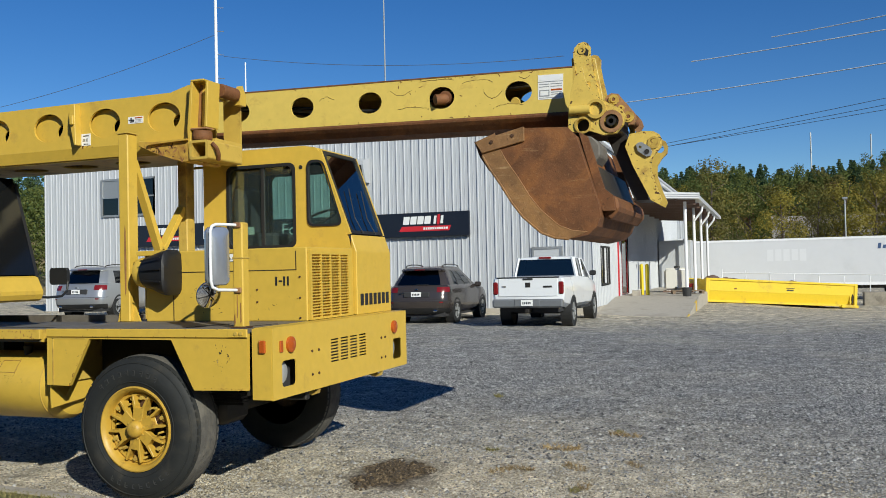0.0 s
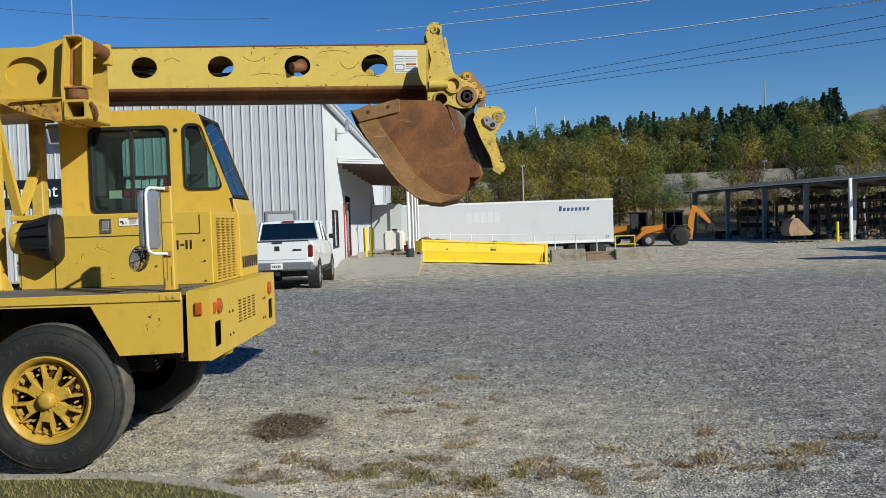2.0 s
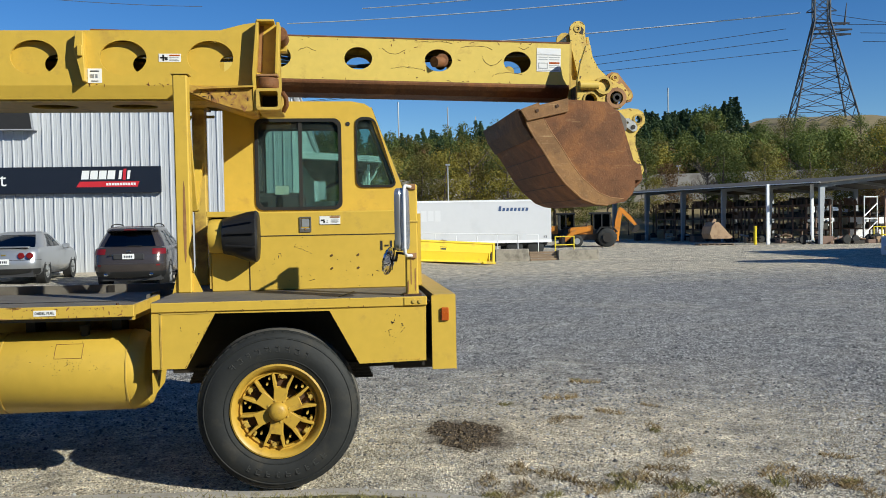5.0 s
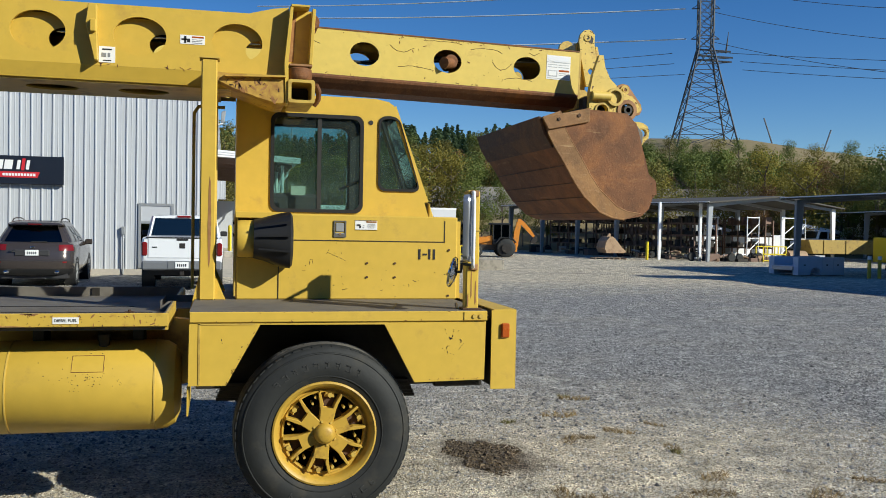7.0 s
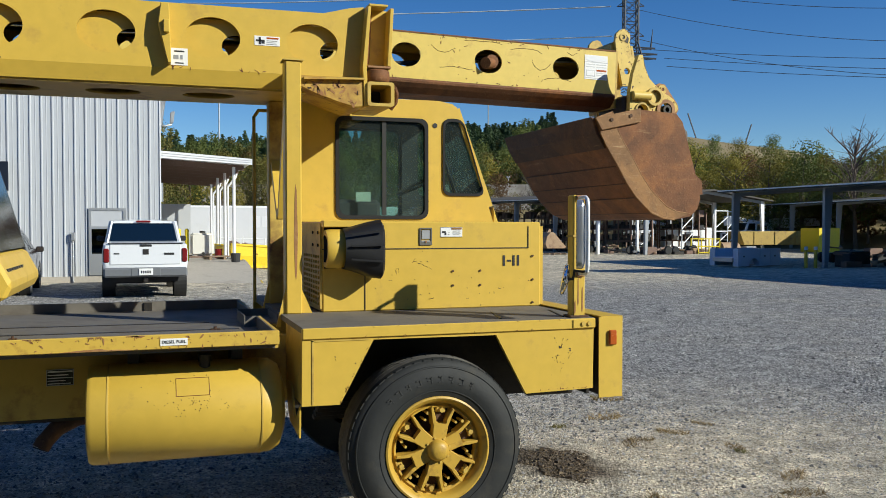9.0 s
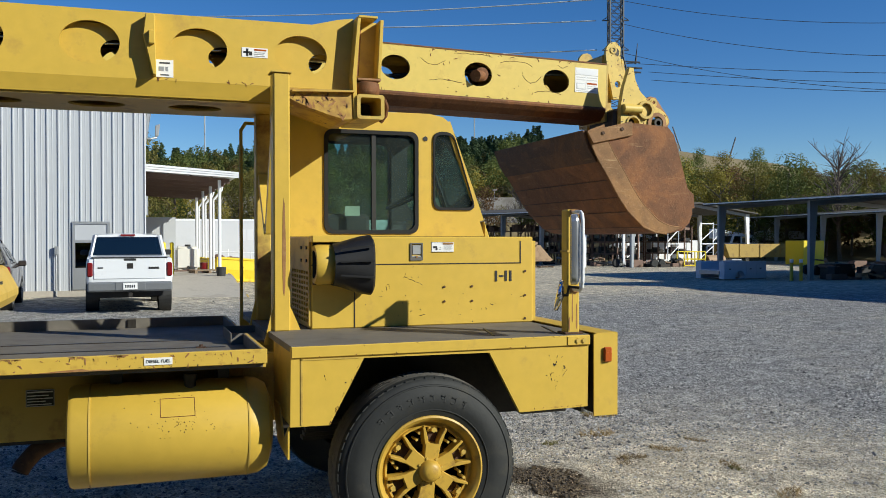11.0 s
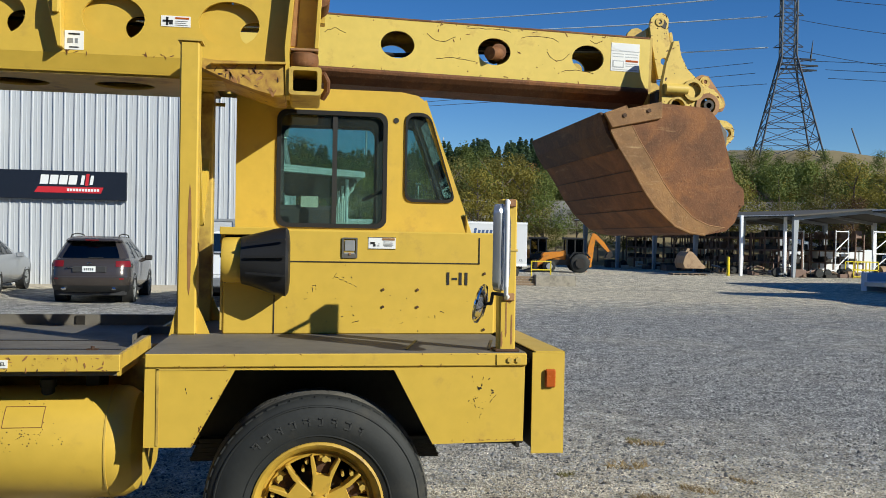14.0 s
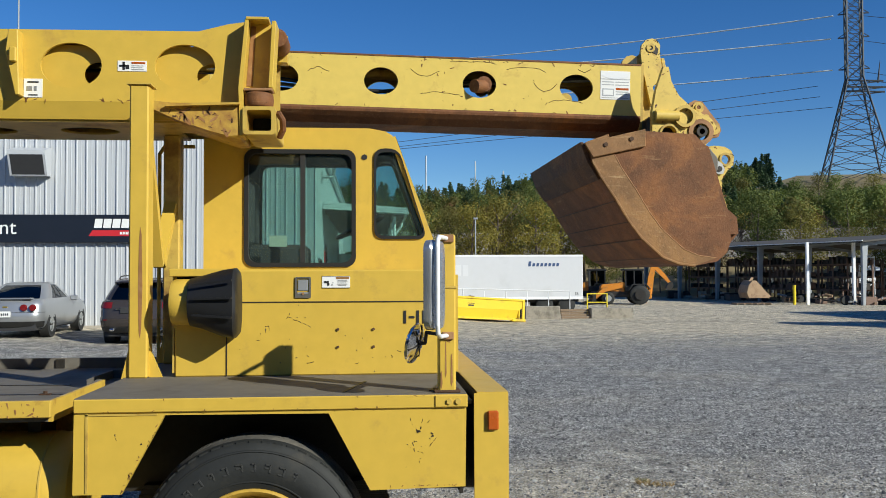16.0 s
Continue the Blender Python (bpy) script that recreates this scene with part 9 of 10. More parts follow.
for z0, z1 in zip(levels, levels[1:]):
    h0, h1 = half(z0), half(z1)
    bm = B()
    for a, b in (((-1, -1), (1, -1)), ((1, -1), (1, 1)), ((1, 1), (-1, 1)), ((-1, 1), (-1, -1))):
        beam(bm, tw(a[0] * h0, a[1] * h0, z0), tw(b[0] * h1, b[1] * h1, z1), 0.11, 0.11)
        beam(bm, tw(b[0] * h0, b[1] * h0, z0), tw(a[0] * h1, a[1] * h1, z1), 0.11, 0.11)
        beam(bm, tw(a[0] * h1, a[1] * h1, z1), tw(b[0] * h1, b[1] * h1, z1), 0.11, 0.11)
    part("lattice_panel", bm, TOWER_STEEL, tower)
for z in (29.8, 25.5, 19.7):
    for s in (1, -1):
        bm = beam(B(), tw(s * 1.3, 0, z), tw(s * 2.6, 0, z), 0.2, 0.2)
        beam(bm, tw(s * 1.3, 0, z + 0.9), tw(s * 2.6, 0, z), 0.12, 0.12)
        part("crossarm", bm, TOWER_STEEL, tower)
# dead-end arms below the column, with their long insulators
for v, z, u1 in ((-0.9, KNEE - 0.4, 4.6), (0.9, KNEE - 1.2, 5.4), (0.0, KNEE - 2.2, 5.0)):
    bm = beam(B(), tw(-1.8, v, z), tw(u1, v, z - 0.5), 0.28, 0.28)
    beam(bm, tw(-1.6, v, z - 1.0), tw(u1, v, z - 0.5), 0.16, 0.16)
    for k in range(5):
        beam(bm, tw(-1.5 + k * 1.2, v, z - 0.95 + k * 0.1), tw(-0.9 + k * 1.2, v, z - 0.1 - k * 0.05), 0.1, 0.1)
    part("crossarm", bm, TOWER_STEEL, tower)
part("spire", rod(B(), tw(3.9, 0, KNEE - 1), tw(4.3, 0, KNEE + 3.0), 0.2, 4, 0.05), TOWER_STEEL, tower)
# pale colour stands for the sun's glint on these cables
WIRE_GLINT = material("cable with painted sun glint", (0.80, 0.82, 0.84), 0.45, metal=0.0, spread=0.05, grain=2, bump=0.0)
WIRE_DARK = material("dark cable", (0.10, 0.115, 0.14), 0.6, metal=0.2, spread=0.05, grain=2, bump=0.0)


def wire(p0, p1, sag, r, mat, label, n=40):
    """One cable hung between two points."""
    p0, p1 = Vector(p0), Vector(p1)
    pts = []
    for i in range(n + 1):
        t = i / n
        p = p0.lerp(p1, t)
        p.z -= sag * 4 * t * (1 - t)
        pts.append(p)
    side = (p1 - p0).cross(Vector((0, 0, 1))).normalized()
    up = Vector((0, 0, 1))
    rings = [[p + (side * math.cos(k * 1.0472) + up * math.sin(k * 1.0472)) * r for k in range(6)] for p in pts]
    solid("power_line", skin(B(), rings), mat, label, "cable", group="power lines", smooth=True)


wire((79.2, 156.4, 36.3), (-144.7, 264.2, 21.6), 0.6, 0.055, WIRE_DARK, "thin dark power cable across the sky")
wire((79.5, 156.2, 34.3), (-159.1, 263.5, 20.6), 0.6, 0.055, WIRE_DARK, "thin dark power cable across the sky")
wire((81.4, 155.2, 32.2), (-170.1, 264.3, 22.6), 0.6, 0.055, WIRE_DARK, "thin dark power cable across the sky")
wire((81.6, 155.1, 49.0), (2.8, 231.2, 57.2), 1.0, 0.125, WIRE_GLINT, "power cable across the sky with sun glint painted in")
wire((81.2, 155.3, 44.8), (-16.6, 232.8, 53.5), 1.0, 0.125, WIRE_GLINT, "power cable across the sky with sun glint painted in")
wire((81.4, 155.2, 39.0), (-35.8, 236.2, 45.0), 1.0, 0.125, WIRE_GLINT, "power cable across the sky with sun glint painted in")
for x, y, z, drop, sag in ((84.9, 153.2, 48.7, 1.7, 12.5), (84.9, 153.2, 44.2, 2.7, 13.2), (84.7, 153.3, 38.6, 5.4, 12.2), (88.3, 151.2, 36.0, 13.7, 3.2), (90.0, 150.1, 34.3, 13.3, 3.5), (90.4, 149.8, 32.7, 13.0, 3.5)):
    wire((x, y, z), (x + 87.1, y - 123.8, z - drop), sag, 0.055, WIRE_DARK, "thin dark power cable across the sky", 60)
wire((-63.6, 60.0, 17.1), (-41.0, 60.0, 21.0), 0.4, 0.02, WIRE_DARK, "thin dark cable tied to the mast")
wire((-40.1, 60.0, 19.2), (-12.4, 60.0, 16.3), 0.7, 0.02, WIRE_DARK, "thin dark cable tied to the mast")
for x, y, z, r, lab, spikes in ((-40.8, 60.0, 34.0, 0.16, "tall white mast with side spikes behind the building", True), (-26.0, 60.0, 30.0, 0.07, "thin radio mast behind the building", False), (-38.1, 60.0, 18.5, 0.08, "short white mast behind the building", False)):
    m = thing("radio_mast", (x, y, 0), lab, "mast")
    part("pole", rod(B(), (x, y, -0.5), (x, y, z), r, 10, r * 0.6), WHITE if r > 0.07 else GREY_METAL, m)
    if spikes:
        for k in range(8):
            part("spike", rod(B(), (x + 0.1, y, 17.5 + k * 1.9), (x + 0.75, y, 17.4 + k * 1.9), 0.03, 6), GREY_METAL, m)
for az, r, h in ((20.8, 215, 14), (6.8, 205, 12), (8.6, 215, 10), (3.6, 195, 13), (33.8, 190, 4), (36.6, 190, 4.5)):
    x, y = -3 + r * math.sin(radians(az)), r * math.cos(radians(az))
    z = ground_height(x, y)
    lean = 2.0 if az > 30 else 0.0
    solid("distant_pole", rod(B(), (x, y, z - 1), (x + (lean if az > 36 else -lean), y, z + h), 0.16, 6), WIRE_DARK if az > 30 else GREY_METAL, "slender pole on the ridge", "pole", group="ridge poles")
for x, y, lab in ((7.0, 86.0, "grey steel yard light pole by the trees"), (33.0, 92.0, "dark wooden pole by the trees")):
    p = thing("light_pole", (x, y, -0.4), lab, "light pole")
    part("pole", rod(B(), (x, y, -0.5), (x, y, 7.2), 0.06, 8), GREY_METAL, p)
    part("lamp_head", box(B(), x - 0.22, x + 0.22, y - 0.2, y + 0.1, 7.15, 7.32, 0.04), GREY_METAL, p)

# ---- hillside woods ----
def leaf_material(name, cols, thin=0.0):
    m = bpy.data.materials.new(name)
    m.use_nodes = True
    n, l = m.node_tree.nodes, m.node_tree.links
    b = n["Principled BSDF"]
    b.inputs["Roughness"].default_value = 0.75
    geo = n.new("ShaderNodeNewGeometry")
    r = n.new("ShaderNodeValToRGB")
    while len(r.color_ramp.elements) < len(cols):
        r.color_ramp.elements.new(0.5)
    for i, (e, c) in enumerate(zip(r.color_ramp.elements, cols)):
        e.position, e.color = i / max(1, len(cols) - 1), (*c, 1)
    l.new(geo.outputs["Random Per Island"], r.inputs["Fac"])
    oi = n.new("ShaderNodeObjectInfo")
    hs = n.new("ShaderNodeHueSaturation")
    mr = n.new("ShaderNodeMapRange")
    mr.inputs["To Min"].default_value, mr.inputs["To Max"].default_value = 0.75, 1.2
    l.new(oi.outputs["Random"], mr.inputs["Value"])
    l.new(mr.outputs["Result"], hs.inputs["Value"])
    l.new(r.outputs["Color"], hs.inputs["Color"])
    l.new(hs.outputs["Color"], b.inputs["Base Color"])
    if thin:
        glow = n.new("ShaderNodeBsdfTranslucent")
        both = n.new("ShaderNodeMixShader")
        both.inputs[0].default_value = thin
        l.new(hs.outputs["Color"], glow.inputs["Color"])
        l.new(b.outputs[0], both.inputs[1])
        l.new(glow.outputs[0], both.inputs[2])
        l.new(both.outputs[0], n["Material Output"].inputs["Surface"])
    return m


PINE = leaf_material("pine needles", [(0.028, 0.056, 0.018), (0.046, 0.090, 0.028), (0.070, 0.115, 0.039)], 0.25)
GREEN_LEAF = leaf_material("green leaves", [(0.103, 0.138, 0.030), (0.133, 0.165, 0.034), (0.168, 0.186, 0.039)], 0.38)
OLIVE = leaf_material("turning leaves", [(0.136, 0.128, 0.029), (0.184, 0.166, 0.035), (0.225, 0.192, 0.042)], 0.38)
GOLD = leaf_material("golden autumn leaves", [(0.215, 0.182, 0.030), (0.265, 0.220, 0.034), (0.310, 0.250, 0.038)], 0.38)
BROWN = leaf_material("brown autumn leaves", [(0.153, 0.083, 0.032), (0.192, 0.103, 0.038), (0.220, 0.120, 0.044)], 0.38)
BARK = material("grey-brown bark", (0.13, 0.10, 0.08), 0.9, spread=0.3, grain=12, bump=0.4)
rng = np.random.default_rng(7)


def leaf_cloud(centres, radii, count, size, squash=0.8):
    """Small leaf blades scattered through clumps: arrays of vertices and quads."""
    k = rng.integers(0, len(centres), count)
    d = rng.normal(size=(count, 3))
    d /= np.linalg.norm(d, axis=1)[:, None]
    rad = radii[k] * rng.uniform(0.55, 1.05, count) ** 0.6
    p = centres[k] + d * rad[:, None] * np.array([1, 1, squash])
    out = d + rng.normal(size=(count, 3)) * 0.45 + np.array([0, 0, 0.35])
    a = np.cross(out, rng.normal(size=(count, 3)))
    a /= np.linalg.norm(a, axis=1)[:, None]
    b = np.cross(out, a)
    b /= np.linalg.norm(b, axis=1)[:, None]
    s = size * rng.uniform(0.6, 1.3, count)[:, None]
    v = np.stack([p - a * s, p + b * s * 0.6, p + a * s, p - b * s * 0.6], 1).reshape(-1, 3)
    return v


def tree_leaves(h, kind, n, size):
    if kind == "pine":
        m = 14
        zc = np.linspace(0.30, 0.97, m)
        ang = rng.uniform(0, 6.28, m * 3)
        rr = np.repeat((1.02 - zc) * 0.30 * h, 3)
        c = np.stack([np.cos(ang) * rr * 0.6, np.sin(ang) * rr * 0.6, np.repeat(zc, 3) * h], 1)
        rad = np.repeat((1.05 - zc) * 0.18 * h + 0.12, 3)
        return leaf_cloud(c, rad, n, size, 0.45)
    m = 16
    ang = rng.uniform(0, 6.28, m)
    zc = rng.uniform(0.32, 0.92, m)
    rr = rng.uniform(0.05, 0.26, m) * h * np.sin(np.clip((zc - 0.15) / 0.85, 0, 1) * 3.0 + 0.2).clip(0.3, 1)
    c = np.stack([np.cos(ang) * rr, np.sin(ang) * rr, zc * h], 1)
    rad = rng.uniform(0.10, 0.19, m) * h
    return leaf_cloud(c, rad, n, size)


def quads_mesh(name, v, mat):
    me = bpy.data.meshes.new(name)
    n = len(v) // 4
    me.vertices.add(len(v))
    me.vertices.foreach_set("co", np.ascontiguousarray(v, dtype=np.float32).ravel())
    me.loops.add(n * 4)
    me.loops.foreach_set("vertex_index", np.arange(n * 4, dtype=np.int32))
    me.polygons.add(n)
    me.polygons.foreach_set("loop_start", np.arange(0, n * 4, 4, dtype=np.int32))
    me.update(calc_edges=True)
    me.materials.append(mat)
    return me


def trunk_mesh(h, bare=False):
    bm = B()
    r = h * 0.016 + 0.03
    rod(bm, (0, 0, -0.4), (0.02 * h, 0, h * 0.45), r, 8, r * 0.65)
    rod(bm, (0.02 * h, 0, h * 0.45), (0.0, 0.02 * h, h * 0.85), r * 0.65, 6, r * 0.2)
    for k in range(40 if bare else 7):
        z = h * random.uniform(0.28, 0.8)
        a = random.uniform(0, 6.28)
        q = Vector((math.cos(a), math.sin(a), random.uniform(0.5, 1.1))) * h * random.uniform(0.14, 0.26)
        p = Vector((0.015 * h, 0.005 * h, z))
        rod(bm, p, p + q, r * 0.34, 5, r * 0.08)
        if bare:
            for _ in range(9):
                s = p + q * random.uniform(0.3, 0.98)
                rod(bm, s, s + Vector((random.uniform(-1, 1), random.uniform(-1, 1), random.uniform(0.3, 1.2))) * h * 0.09, r * 0.12, 4, r * 0.03)
    return finish(bm, "trunk", BARK)


# single trees along the foot of the bank
random.seed(21)
protos = []
for kind, mat, lab in (("round", OLIVE, "olive-green autumn tree on the bank"), ("round", GOLD, "golden-leaved autumn tree on the bank"), ("round", GREEN_LEAF, "green leafy tree on the bank"), ("round", BROWN, "russet autumn tree on the bank"), ("bare", OLIVE, "nearly bare grey tree on the bank"), ("pine", PINE, "dark green pine on the ridge")):
    h = 8.0
    t = thing("tree", (0, -400, 0), lab, "tree", "trees on the bank")
    tr = new("trunk", trunk_mesh(h, kind == "bare"))
    tr.parent = t
    if kind != "bare":
        cr = new("crown", quads_mesh("crown", tree_leaves(h, kind, 3800, 0.088), mat))
        cr.parent = t
    else:
        cr = new("crown", quads_mesh("crown", tree_leaves(h, "round", 60, 0.06), mat))
        cr.parent = t
    protos.append(t)


def plant(k, az, r, scale):
    x, y = -3 + r * math.sin(radians(az)), r * math.cos(radians(az))
    m = Matrix.Translation((x, y, ground_height(x, y) - 0.1)) @ Matrix.Rotation(random.uniform(0, 6.28), 4, 'Z') @ Matrix.Scale(scale, 4)
    o = copy_thing(protos[k], Matrix.Identity(4))
    o.matrix_basis = m
    return o


for i in range(64):
    az = -14 + 66 * (i + random.uniform(-0.4, 0.4)) / 64
    k = random.choices((0, 1, 2, 3, 4), (6, 2, 5, 1, 2))[0]
    plant(k, az, random.uniform(94, 110), random.uniform(0.6, 1.1))
for az, r, s, k in ((12.2, 97, 1.5, 1), (13.6, 99, 1.35, 1), (9.0, 100, 1.4, 0), (42.4, 95, 1.5, 4), (44.9, 99, 0.95, 4), (47.2, 96, 0.9, 4), (50.0, 97, 1.0, 4), (40.6, 101, 1.1, 0), (39.5, 98, 1.38, 2), (37.5, 100, 1.3, 0), (35.5, 97, 1.25, 1), (24.0, 100, 1.3, 2), (26.5, 98, 1.2, 0), (29.0, 102, 1.3, 2), (31.5, 99, 1.2, 0), (33.2, 104, 1.3, 1), (6.5, 93, 1.25, 1), (8.0, 95, 1.35, 1), (10.6, 94, 1.3, 1), (3.0, 94, 1.2, 1), (14.8, 96, 1.2, 2), (-1.0, 92, 1.5, 0), (1.0, 96, 1.3, 2), (5.0, 95, 1.2, 0)):
    plant(k, az, r, s)
for az, r, s, k in ((26.4, 140, 1.0, 2), (27.6, 148, 0.9, 0), (28.3, 138, 1.1, 2), (29.2, 146, 0.8, 2), (30.6, 142, 1.0, 0), (31.8, 150, 0.8, 2), (33.0, 140, 0.9, 0), (34.6, 145, 0.9, 2), (36.2, 138, 1.0, 1), (38.0, 142, 1.0, 2)):
    plant(k, az, r, s)
for p in protos:
    for c in list(p.children):
        bpy.data.objects.remove(c)
    bpy.data.objects.remove(p)


def woods(name, mat, kind, n, az0, az1, r0, r1, h0, h1, label, leaves=960, size=0.17, low=0.62):
    vs = []
    for _ in range(n):
        az = rng.uniform(az0, az1)
        r = math.sqrt(rng.uniform(r0 ** 2, r1 ** 2))
        if az > 25:
            r = min(r, 117 + (r - 117) * 0.45)
        x, y = -3 + r * math.sin(radians(az)), r * math.cos(radians(az))
        h = rng.uniform(h0, h1) * (low if az > 31 else 1.0)
        v = tree_leaves(h, kind, leaves, size)
        vs.append(v + np.array([x, y, ground_height(x, y) - 0.3]))
    tagged(new(name, quads_mesh(name, np.concatenate(vs), mat)), label, "woods", kind="stuff")


woods("pine_woods", PINE, "pine", 480, -12, 24.5, 150, 225, 4.6, 7.2, "dark pine woods along the ridge", 520, 0.21)
woods("green_woods", GREEN_LEAF, "round", 150, -14, 40, 118, 175, 5, 8.5, "mixed green woods on the hillside")
woods("olive_woods", OLIVE, "round", 180, -14, 56, 117, 165, 4, 7.5, "autumn woods turning olive on the hillside")
woods("brown_woods", BROWN, "round", 48, -14, 58, 116, 150, 4, 7, "russet autumn woods on the hillside")
woods("gold_woods", GOLD, "round", 45, -10, 60, 116, 150, 4, 8, "golden autumn trees on the hillside")

woods("pine_woods", PINE, "pine", 80, 19.5, 25.8, 158, 204, 4.6, 7.0, "dark pines near the crest below the tower", 520, 0.21)
woods("bank_woods", GREEN_LEAF, "round", 34, 22, 34, 118, 150, 5.5, 8.5, "green trees below the tower", low=1.0)
woods("bank_woods", OLIVE, "round", 70, 33, 58, 97, 140, 4.5, 7.5, "olive autumn trees on the bank behind the sheds", low=1.0)
woods("bank_woods", GREEN_LEAF, "round", 50, 32, 58, 97, 135, 5, 8, "green leafy trees on the bank behind the sheds", low=1.0)
woods("bank_woods", BROWN, "round", 26, 34, 58, 97, 130, 4, 6.5, "russet brush on the bank behind the sheds", low=1.0)

woods("green_woods", GREEN_LEAF, "round", 120, -66, -34, 96, 150, 7, 10.5, "dense green woods on the hillside behind the building")
woods("green_woods", PINE, "pine", 50, -66, -34, 120, 170, 8, 12, "dark pines on the hillside behind the building", 500, 0.28)

# ---- loose stones, weeds and grass ----
srng = np.random.default_rng(11)
KX = np.array([p[0] for p in KERB[:10]])
KY = np.array([p[1] for p in KERB[:10]])


def off_lawn(x, y):
    edge = np.interp(x, KX, KY)
    return (y > edge + 0.02) | (x > -1.0)


def stone_field(name, n, x0, x1, y0, y1, size, mat, label):
    x, y = srng.uniform(x0, x1, n), srng.uniform(y0, y1, n)
    keep = off_lawn(x, y) & (((x + 2.37) / 0.42) ** 2 + ((y - 6.32) / 0.56) ** 2 > srng.uniform(0.7, 1.3, n))
    # thins out towards its far side and its ends
    keep &= np.clip((y1 - y) / (0.34 * (y1 - y0)), 0, 1) > srng.uniform(0, 1, n)
    keep &= np.clip((y - y0) / 0.8, 0, 1) > srng.uniform(0, 1, n)
    x, y = x[keep], y[keep]
    n = len(x)
    s = size * srng.lognormal(0, 0.35, n)
    a = srng.uniform(0, 6.28, n)
    base = np.array([(1, 0, 0), (0.3, 0.8, 0), (-0.8, 0.5, 0), (-0.7, -0.6, 0), (0.4, -0.9, 0), (0.1, 0.05, 0.75)])
    v = base[None] * srng.uniform(0.7, 1.25, (n, 6, 1))
    v[:, 5, :2] += srng.uniform(-0.4, 0.4, (n, 2))
    c, si = np.cos(a)[:, None], np.sin(a)[:, None]
    vx, vy = v[:, :, 0] * c - v[:, :, 1] * si, v[:, :, 0] * si + v[:, :, 1] * c
    z = np.array([lot_height(p, q) for p, q in zip(x, y)])
    co = np.stack([x[:, None] + vx * s[:, None], y[:, None] + vy * s[:, None], z[:, None] - 0.002 + v[:, :, 2] * s[:, None] * 1.1], 2).reshape(-1, 3)
    f = np.array([(0, 1, 5), (1, 2, 5), (2, 3, 5), (3, 4, 5), (4, 0, 5)])
    idx = (np.arange(n)[:, None, None] * 6 + f[None]).reshape(-1)
    me = bpy.data.meshes.new(name)
    me.vertices.add(len(co))
    me.vertices.foreach_set("co", np.ascontiguousarray(co, dtype=np.float32).ravel())
    me.loops.add(len(idx))
    me.loops.foreach_set("vertex_index", idx.astype(np.int32))
    me.polygons.add(len(idx) // 3)
    me.polygons.foreach_set("loop_start", np.arange(0, len(idx), 3, dtype=np.int32))
    me.update(calc_edges=True)
    me.materials.append(mat)
    return tagged(new(name, me), label, "gravel", kind="stuff")


STONE = leaf_material("crushed stone", [(0.055, 0.055, 0.056), (0.175, 0.172, 0.168), (0.29, 0.284, 0.274), (0.40, 0.387, 0.366), (0.58, 0.57, 0.55)])
STONE_MID = leaf_material("turned gravel", [(0.15, 0.148, 0.142), (0.22, 0.217, 0.21), (0.27, 0.265, 0.255)])
STONE_TAN = leaf_material("dusty crushed stone", [(0.24, 0.20, 0.14), (0.39, 0.33, 0.23), (0.57, 0.49, 0.35), (0.62, 0.55, 0.43), (0.72, 0.67, 0.58)])
stone_field("gravel", 72000, -8, 8, 6.6, 15.5, 0.0125, STONE, "loose grey crushed stone on the yard")
stone_field("gravel", 66000, -9, 15, 11.5, 28.0, 0.013, STONE, "loose grey crushed stone further out")
stone_field("gravel", 26000, -9, 6, 4.0, 9.4, 0.0105, STONE, "loose grey crushed stone beside the lawn")
stone_field("gravel", 40000, -9, 1.5, 4.2, 7.6, 0.009, STONE_TAN, "dusty tan stones beside the kerb")


OILY = leaf_material("oil-soaked stone", [(0.014, 0.009, 0.005), (0.050, 0.033, 0.016), (0.105, 0.072, 0.036), (0.24, 0.175, 0.10)])
n = 2600
a, r = srng.uniform(0, 6.28, n), np.sqrt(srng.uniform(0, 1, n))
r *= 1.0 + 0.22 * np.sin(3 * a + 0.6) + 0.14 * np.sin(7 * a)
oily_at = np.stack([-2.44 + np.cos(a) * r * 0.265, 6.36 + np.sin(a) * r * 0.46], 1)
co = []
for px, py in oily_at:
    s = 0.006 * srng.lognormal(0, 0.4)
    t = srng.uniform(0, 6.28)
    u, w = np.array([math.cos(t), math.sin(t), 0]) * s * 1.2, np.array([-math.sin(t), math.cos(t), 0]) * s
    c, up = np.array([px, py, lot_height(px, py) - 0.002]), np.array([0, 0, s])
    top = [c - u * 0.5 - w * 0.5 + up, c + u * 0.5 - w * 0.5 + up * 0.8, c + u * 0.5 + w * 0.5 + up, c - u * 0.5 + w * 0.5 + up * 0.9]
    low = [c - u - w, c + u - w, c + u + w, c - u + w]
    co += top
    for k in range(4):
        co += [low[k], low[(k + 1) % 4], top[(k + 1) % 4], top[k]]


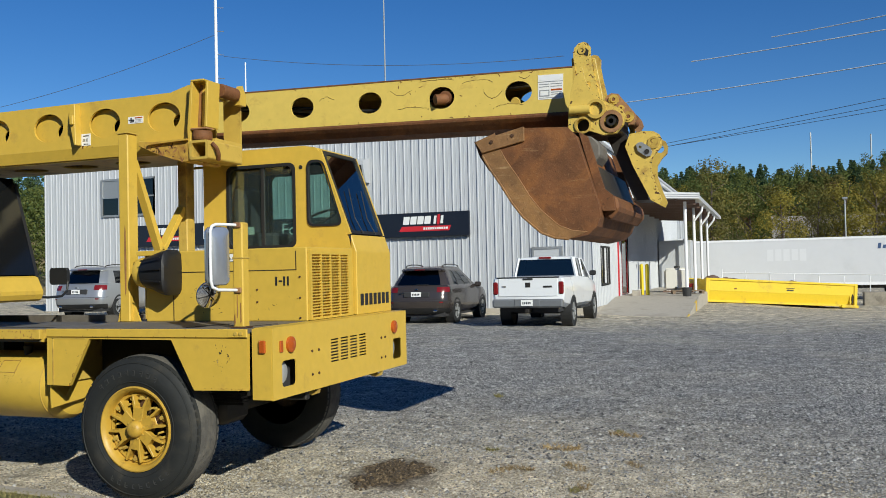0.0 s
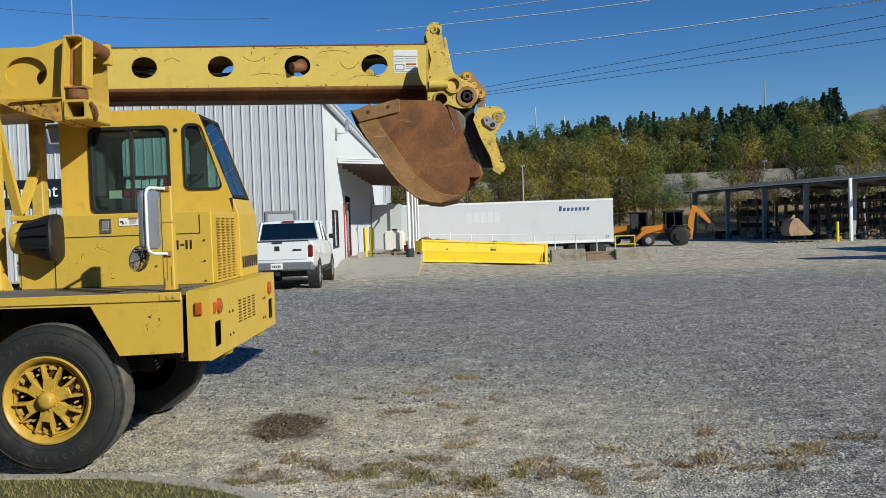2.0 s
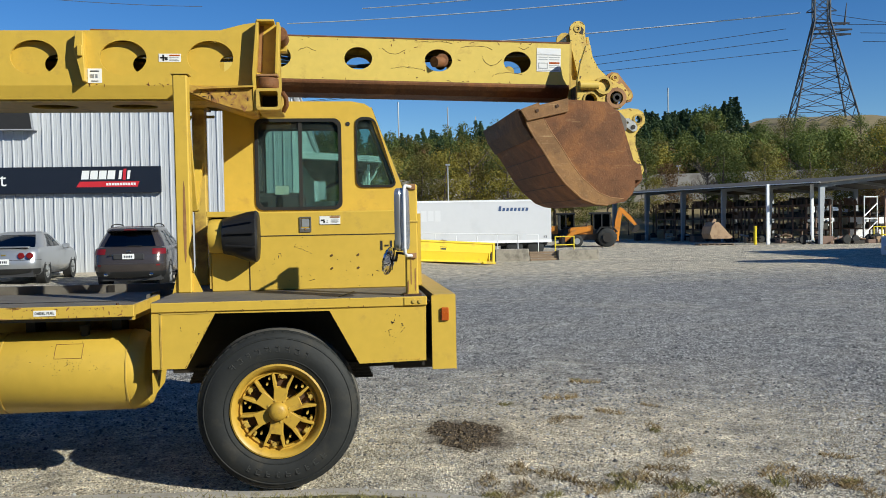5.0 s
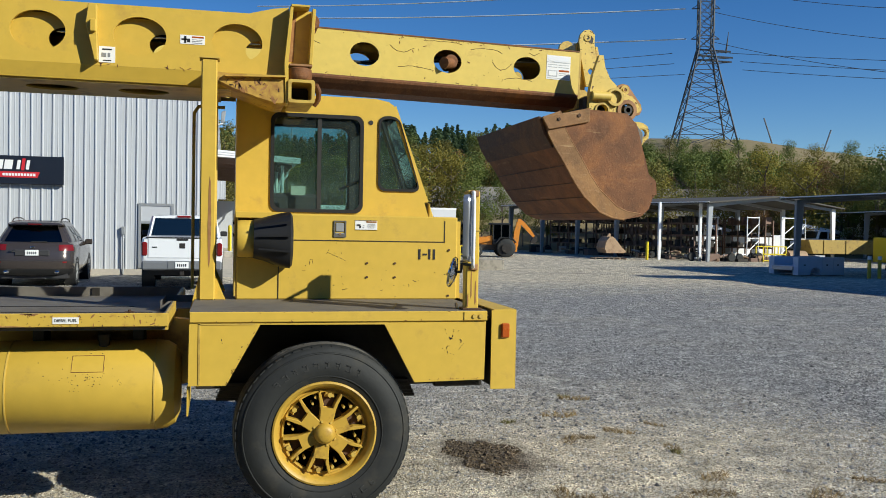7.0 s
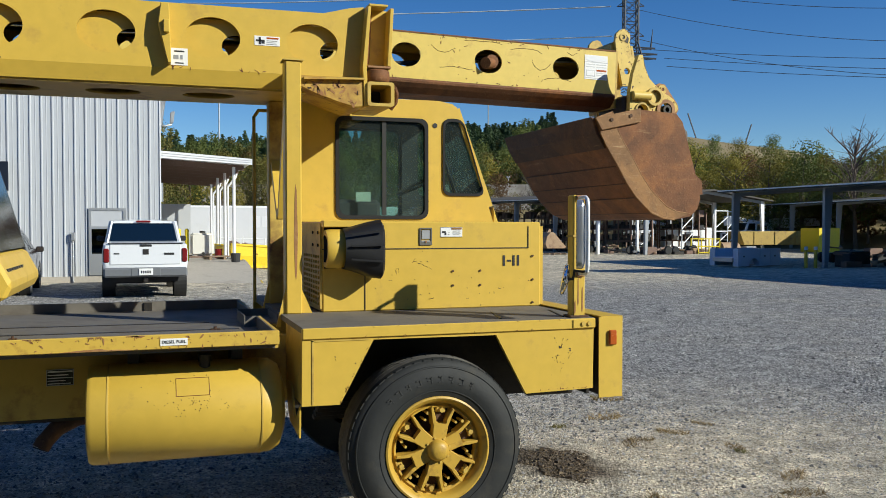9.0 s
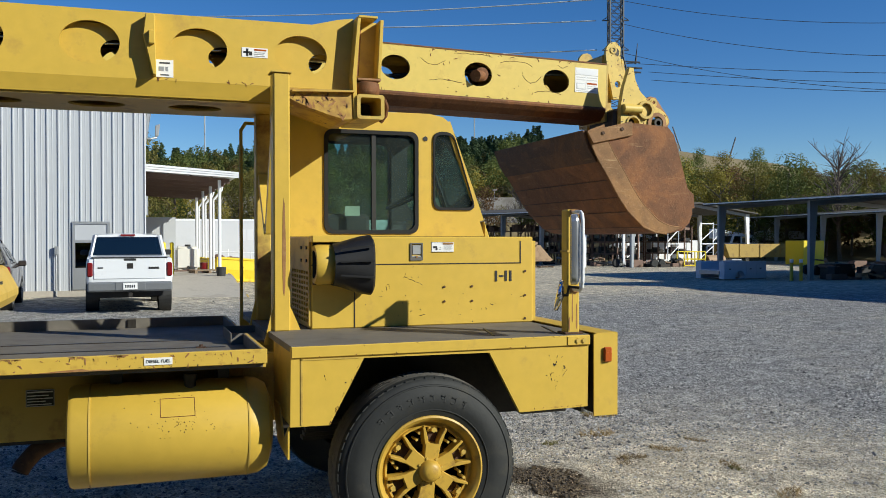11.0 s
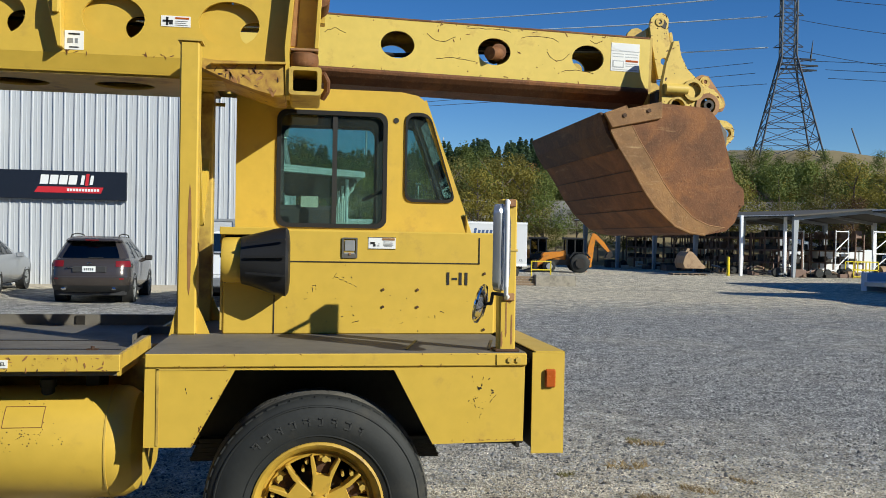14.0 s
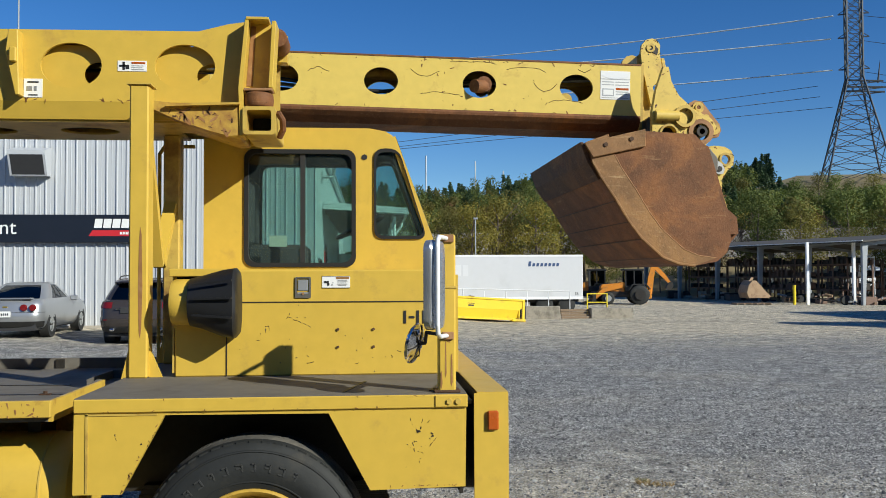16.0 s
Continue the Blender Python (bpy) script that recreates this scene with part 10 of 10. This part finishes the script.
def blades(n, spread, height, width, lean=0.6):
    """Thin grass blades round the origin as quads."""
    a = srng.uniform(0, 6.28, n)
    r = np.sqrt(srng.uniform(0, 1, n)) * spread
    p = np.stack([np.cos(a) * r, np.sin(a) * r * 0.7, np.full(n, -0.005)], 1)
    t = srng.uniform(0, 6.28, n)
    h = height * srng.uniform(0.35, 1.2, n)
    side = np.stack([np.cos(t), np.sin(t), np.zeros(n)], 1) * width
    d = srng.uniform(0, 6.28, n)
    up = np.stack([np.cos(d) * lean * h, np.sin(d) * lean * h, h], 1)
    mid = p + up * np.array([0.4, 0.4, 0.65])
    tip = p + up
    q1 = np.stack([p - side, p + side, mid + side * 0.8, mid - side * 0.8], 1)
    q2 = np.stack([mid - side * 0.8, mid + side * 0.8, tip + side * 0.15, tip - side * 0.15], 1)
    return np.concatenate([q1, q2]).reshape(-1, 3)


DRY = leaf_material("dead grass", [(0.16, 0.105, 0.045), (0.27, 0.19, 0.085), (0.40, 0.30, 0.15)])
WEED = leaf_material("weeds", [(0.12, 0.11, 0.03), (0.22, 0.20, 0.06), (0.30, 0.25, 0.09)])
tufts = [quads_mesh("weed_tuft", blades(110, 0.17, 0.055, 0.005, 1.4), DRY), quads_mesh("weed_tuft", blades(80, 0.12, 0.07, 0.005, 1.0), WEED)]
WEEDS = [(-0.94, 8.5, 1), (-1.33, 7.6, 0), (-0.86, 6.3, 0), (-1.45, 6.75, 0), (-0.97, 5.46, 0), (-1.7, 4.74, 1), (-0.91, 4.44, 0), (-0.9, 6.16, 1), (-0.87, 8.36, 0), (-1.6, 6.66, 0), (-0.23, 4.63, 0), (-2.8, 10.6, 1), (-1.2, 5.1, 0), (-0.5, 4.9, 0), (-1.05, 6.9, 0), (0.1, 5.2, 0), (-1.9, 7.4, 1), (-0.6, 7.1, 0), (0.9, 5.6, 0), (1.4, 5.1, 1), (-2.2, 5.25, 0), (-2.0, 5.05, 0), (-1.4, 4.5, 0), (-1.15, 4.2, 0), (1.9, 5.3, 0)]
for _ in range(34):
    x = srng.uniform(-2.6, 1.6)
    WEEDS.append((x, float(np.interp(x, (-2.6, -1.6, -0.8, 1.6), (4.85, 4.75, 4.5, 4.9))) + srng.normal(0, 0.16), 0 if srng.uniform() < 0.8 else 1))
for x, y, k in WEEDS:
    o = tagged(new("weed_tuft", tufts[k]), "dry brown weed tuft growing in gravel" if k == 0 else "yellow-green weed tuft growing in gravel", "weed", "weeds in the gravel")
    s = srng.uniform(0.45, 0.9)
    o.matrix_world = Matrix.Translation((x, y, lot_height(x, y))) @ Matrix.Rotation(srng.uniform(0, 6.28), 4, 'Z') @ Matrix.Diagonal((s * 1.25, s * 0.9, s, 1))

tagged(new("oily_gravel", quads_mesh("oily_gravel", np.array(co), OILY)), "dark oil-soaked stones in a spill", "gravel", kind="stuff")

# turf: blades over the lawn beside the kerb
TURF = leaf_material("thin turf", [(0.16, 0.12, 0.05), (0.17, 0.16, 0.05), (0.23, 0.21, 0.07), (0.36, 0.29, 0.13)])
n = 45000
gx, gy = srng.uniform(-9.0, -1.35, n), srng.uniform(3.4, 5.6, n)
ok = ~off_lawn(gx, gy + 0.13)
gx, gy = gx[ok], gy[ok]
n = len(gx)
v = blades(n, 0.0, 0.032, 0.003, 0.9).reshape(2, n, 4, 3)
v += np.stack([gx, gy, np.full(n, 0.05)], 1)[None, :, None, :]
tagged(new("lawn_grass", quads_mesh("lawn_grass", v.reshape(-1, 3), TURF)), "thin brown-green grass on the lawn island", "grass", kind="stuff")

# lug marks that a loader's tyres pressed into the gravel
co = []
for x0, y0, dx, dy, n in ((1.5, 8.35, 0.17, -0.085, 11), (2.0, 8.65, 0.17, -0.085, 9), (0.5, 6.15, 0.16, -0.05, 6), (-1.75, 7.95, 0.15, -0.12, 5), (1.7, 5.65, 0.16, -0.05, 6)):
    for k in range(n):
        cx, cy = x0 + dx * k + srng.normal(0, 0.012), y0 + dy * k + srng.normal(0, 0.012)
        a = 0.75 + srng.normal(0, 0.12)
        u, w = np.array([math.cos(a), math.sin(a), 0]) * 0.075, np.array([-math.sin(a), math.cos(a), 0]) * 0.026
        c = np.array([cx, cy, -0.003])
        up = np.array([0, 0, 0.013])
        co += [c - u - w, c + u - w, c + u * 0.8 + up, c - u * 0.8 + up, c - u * 0.8 + up, c + u * 0.8 + up, c + u + w, c - u + w]
tagged(new("tyre_tread_marks", quads_mesh("tyre_tread_marks", np.array(co), STONE_MID)), "loader tyre tread marks pressed into the gravel", "tyre marks", kind="stuff")
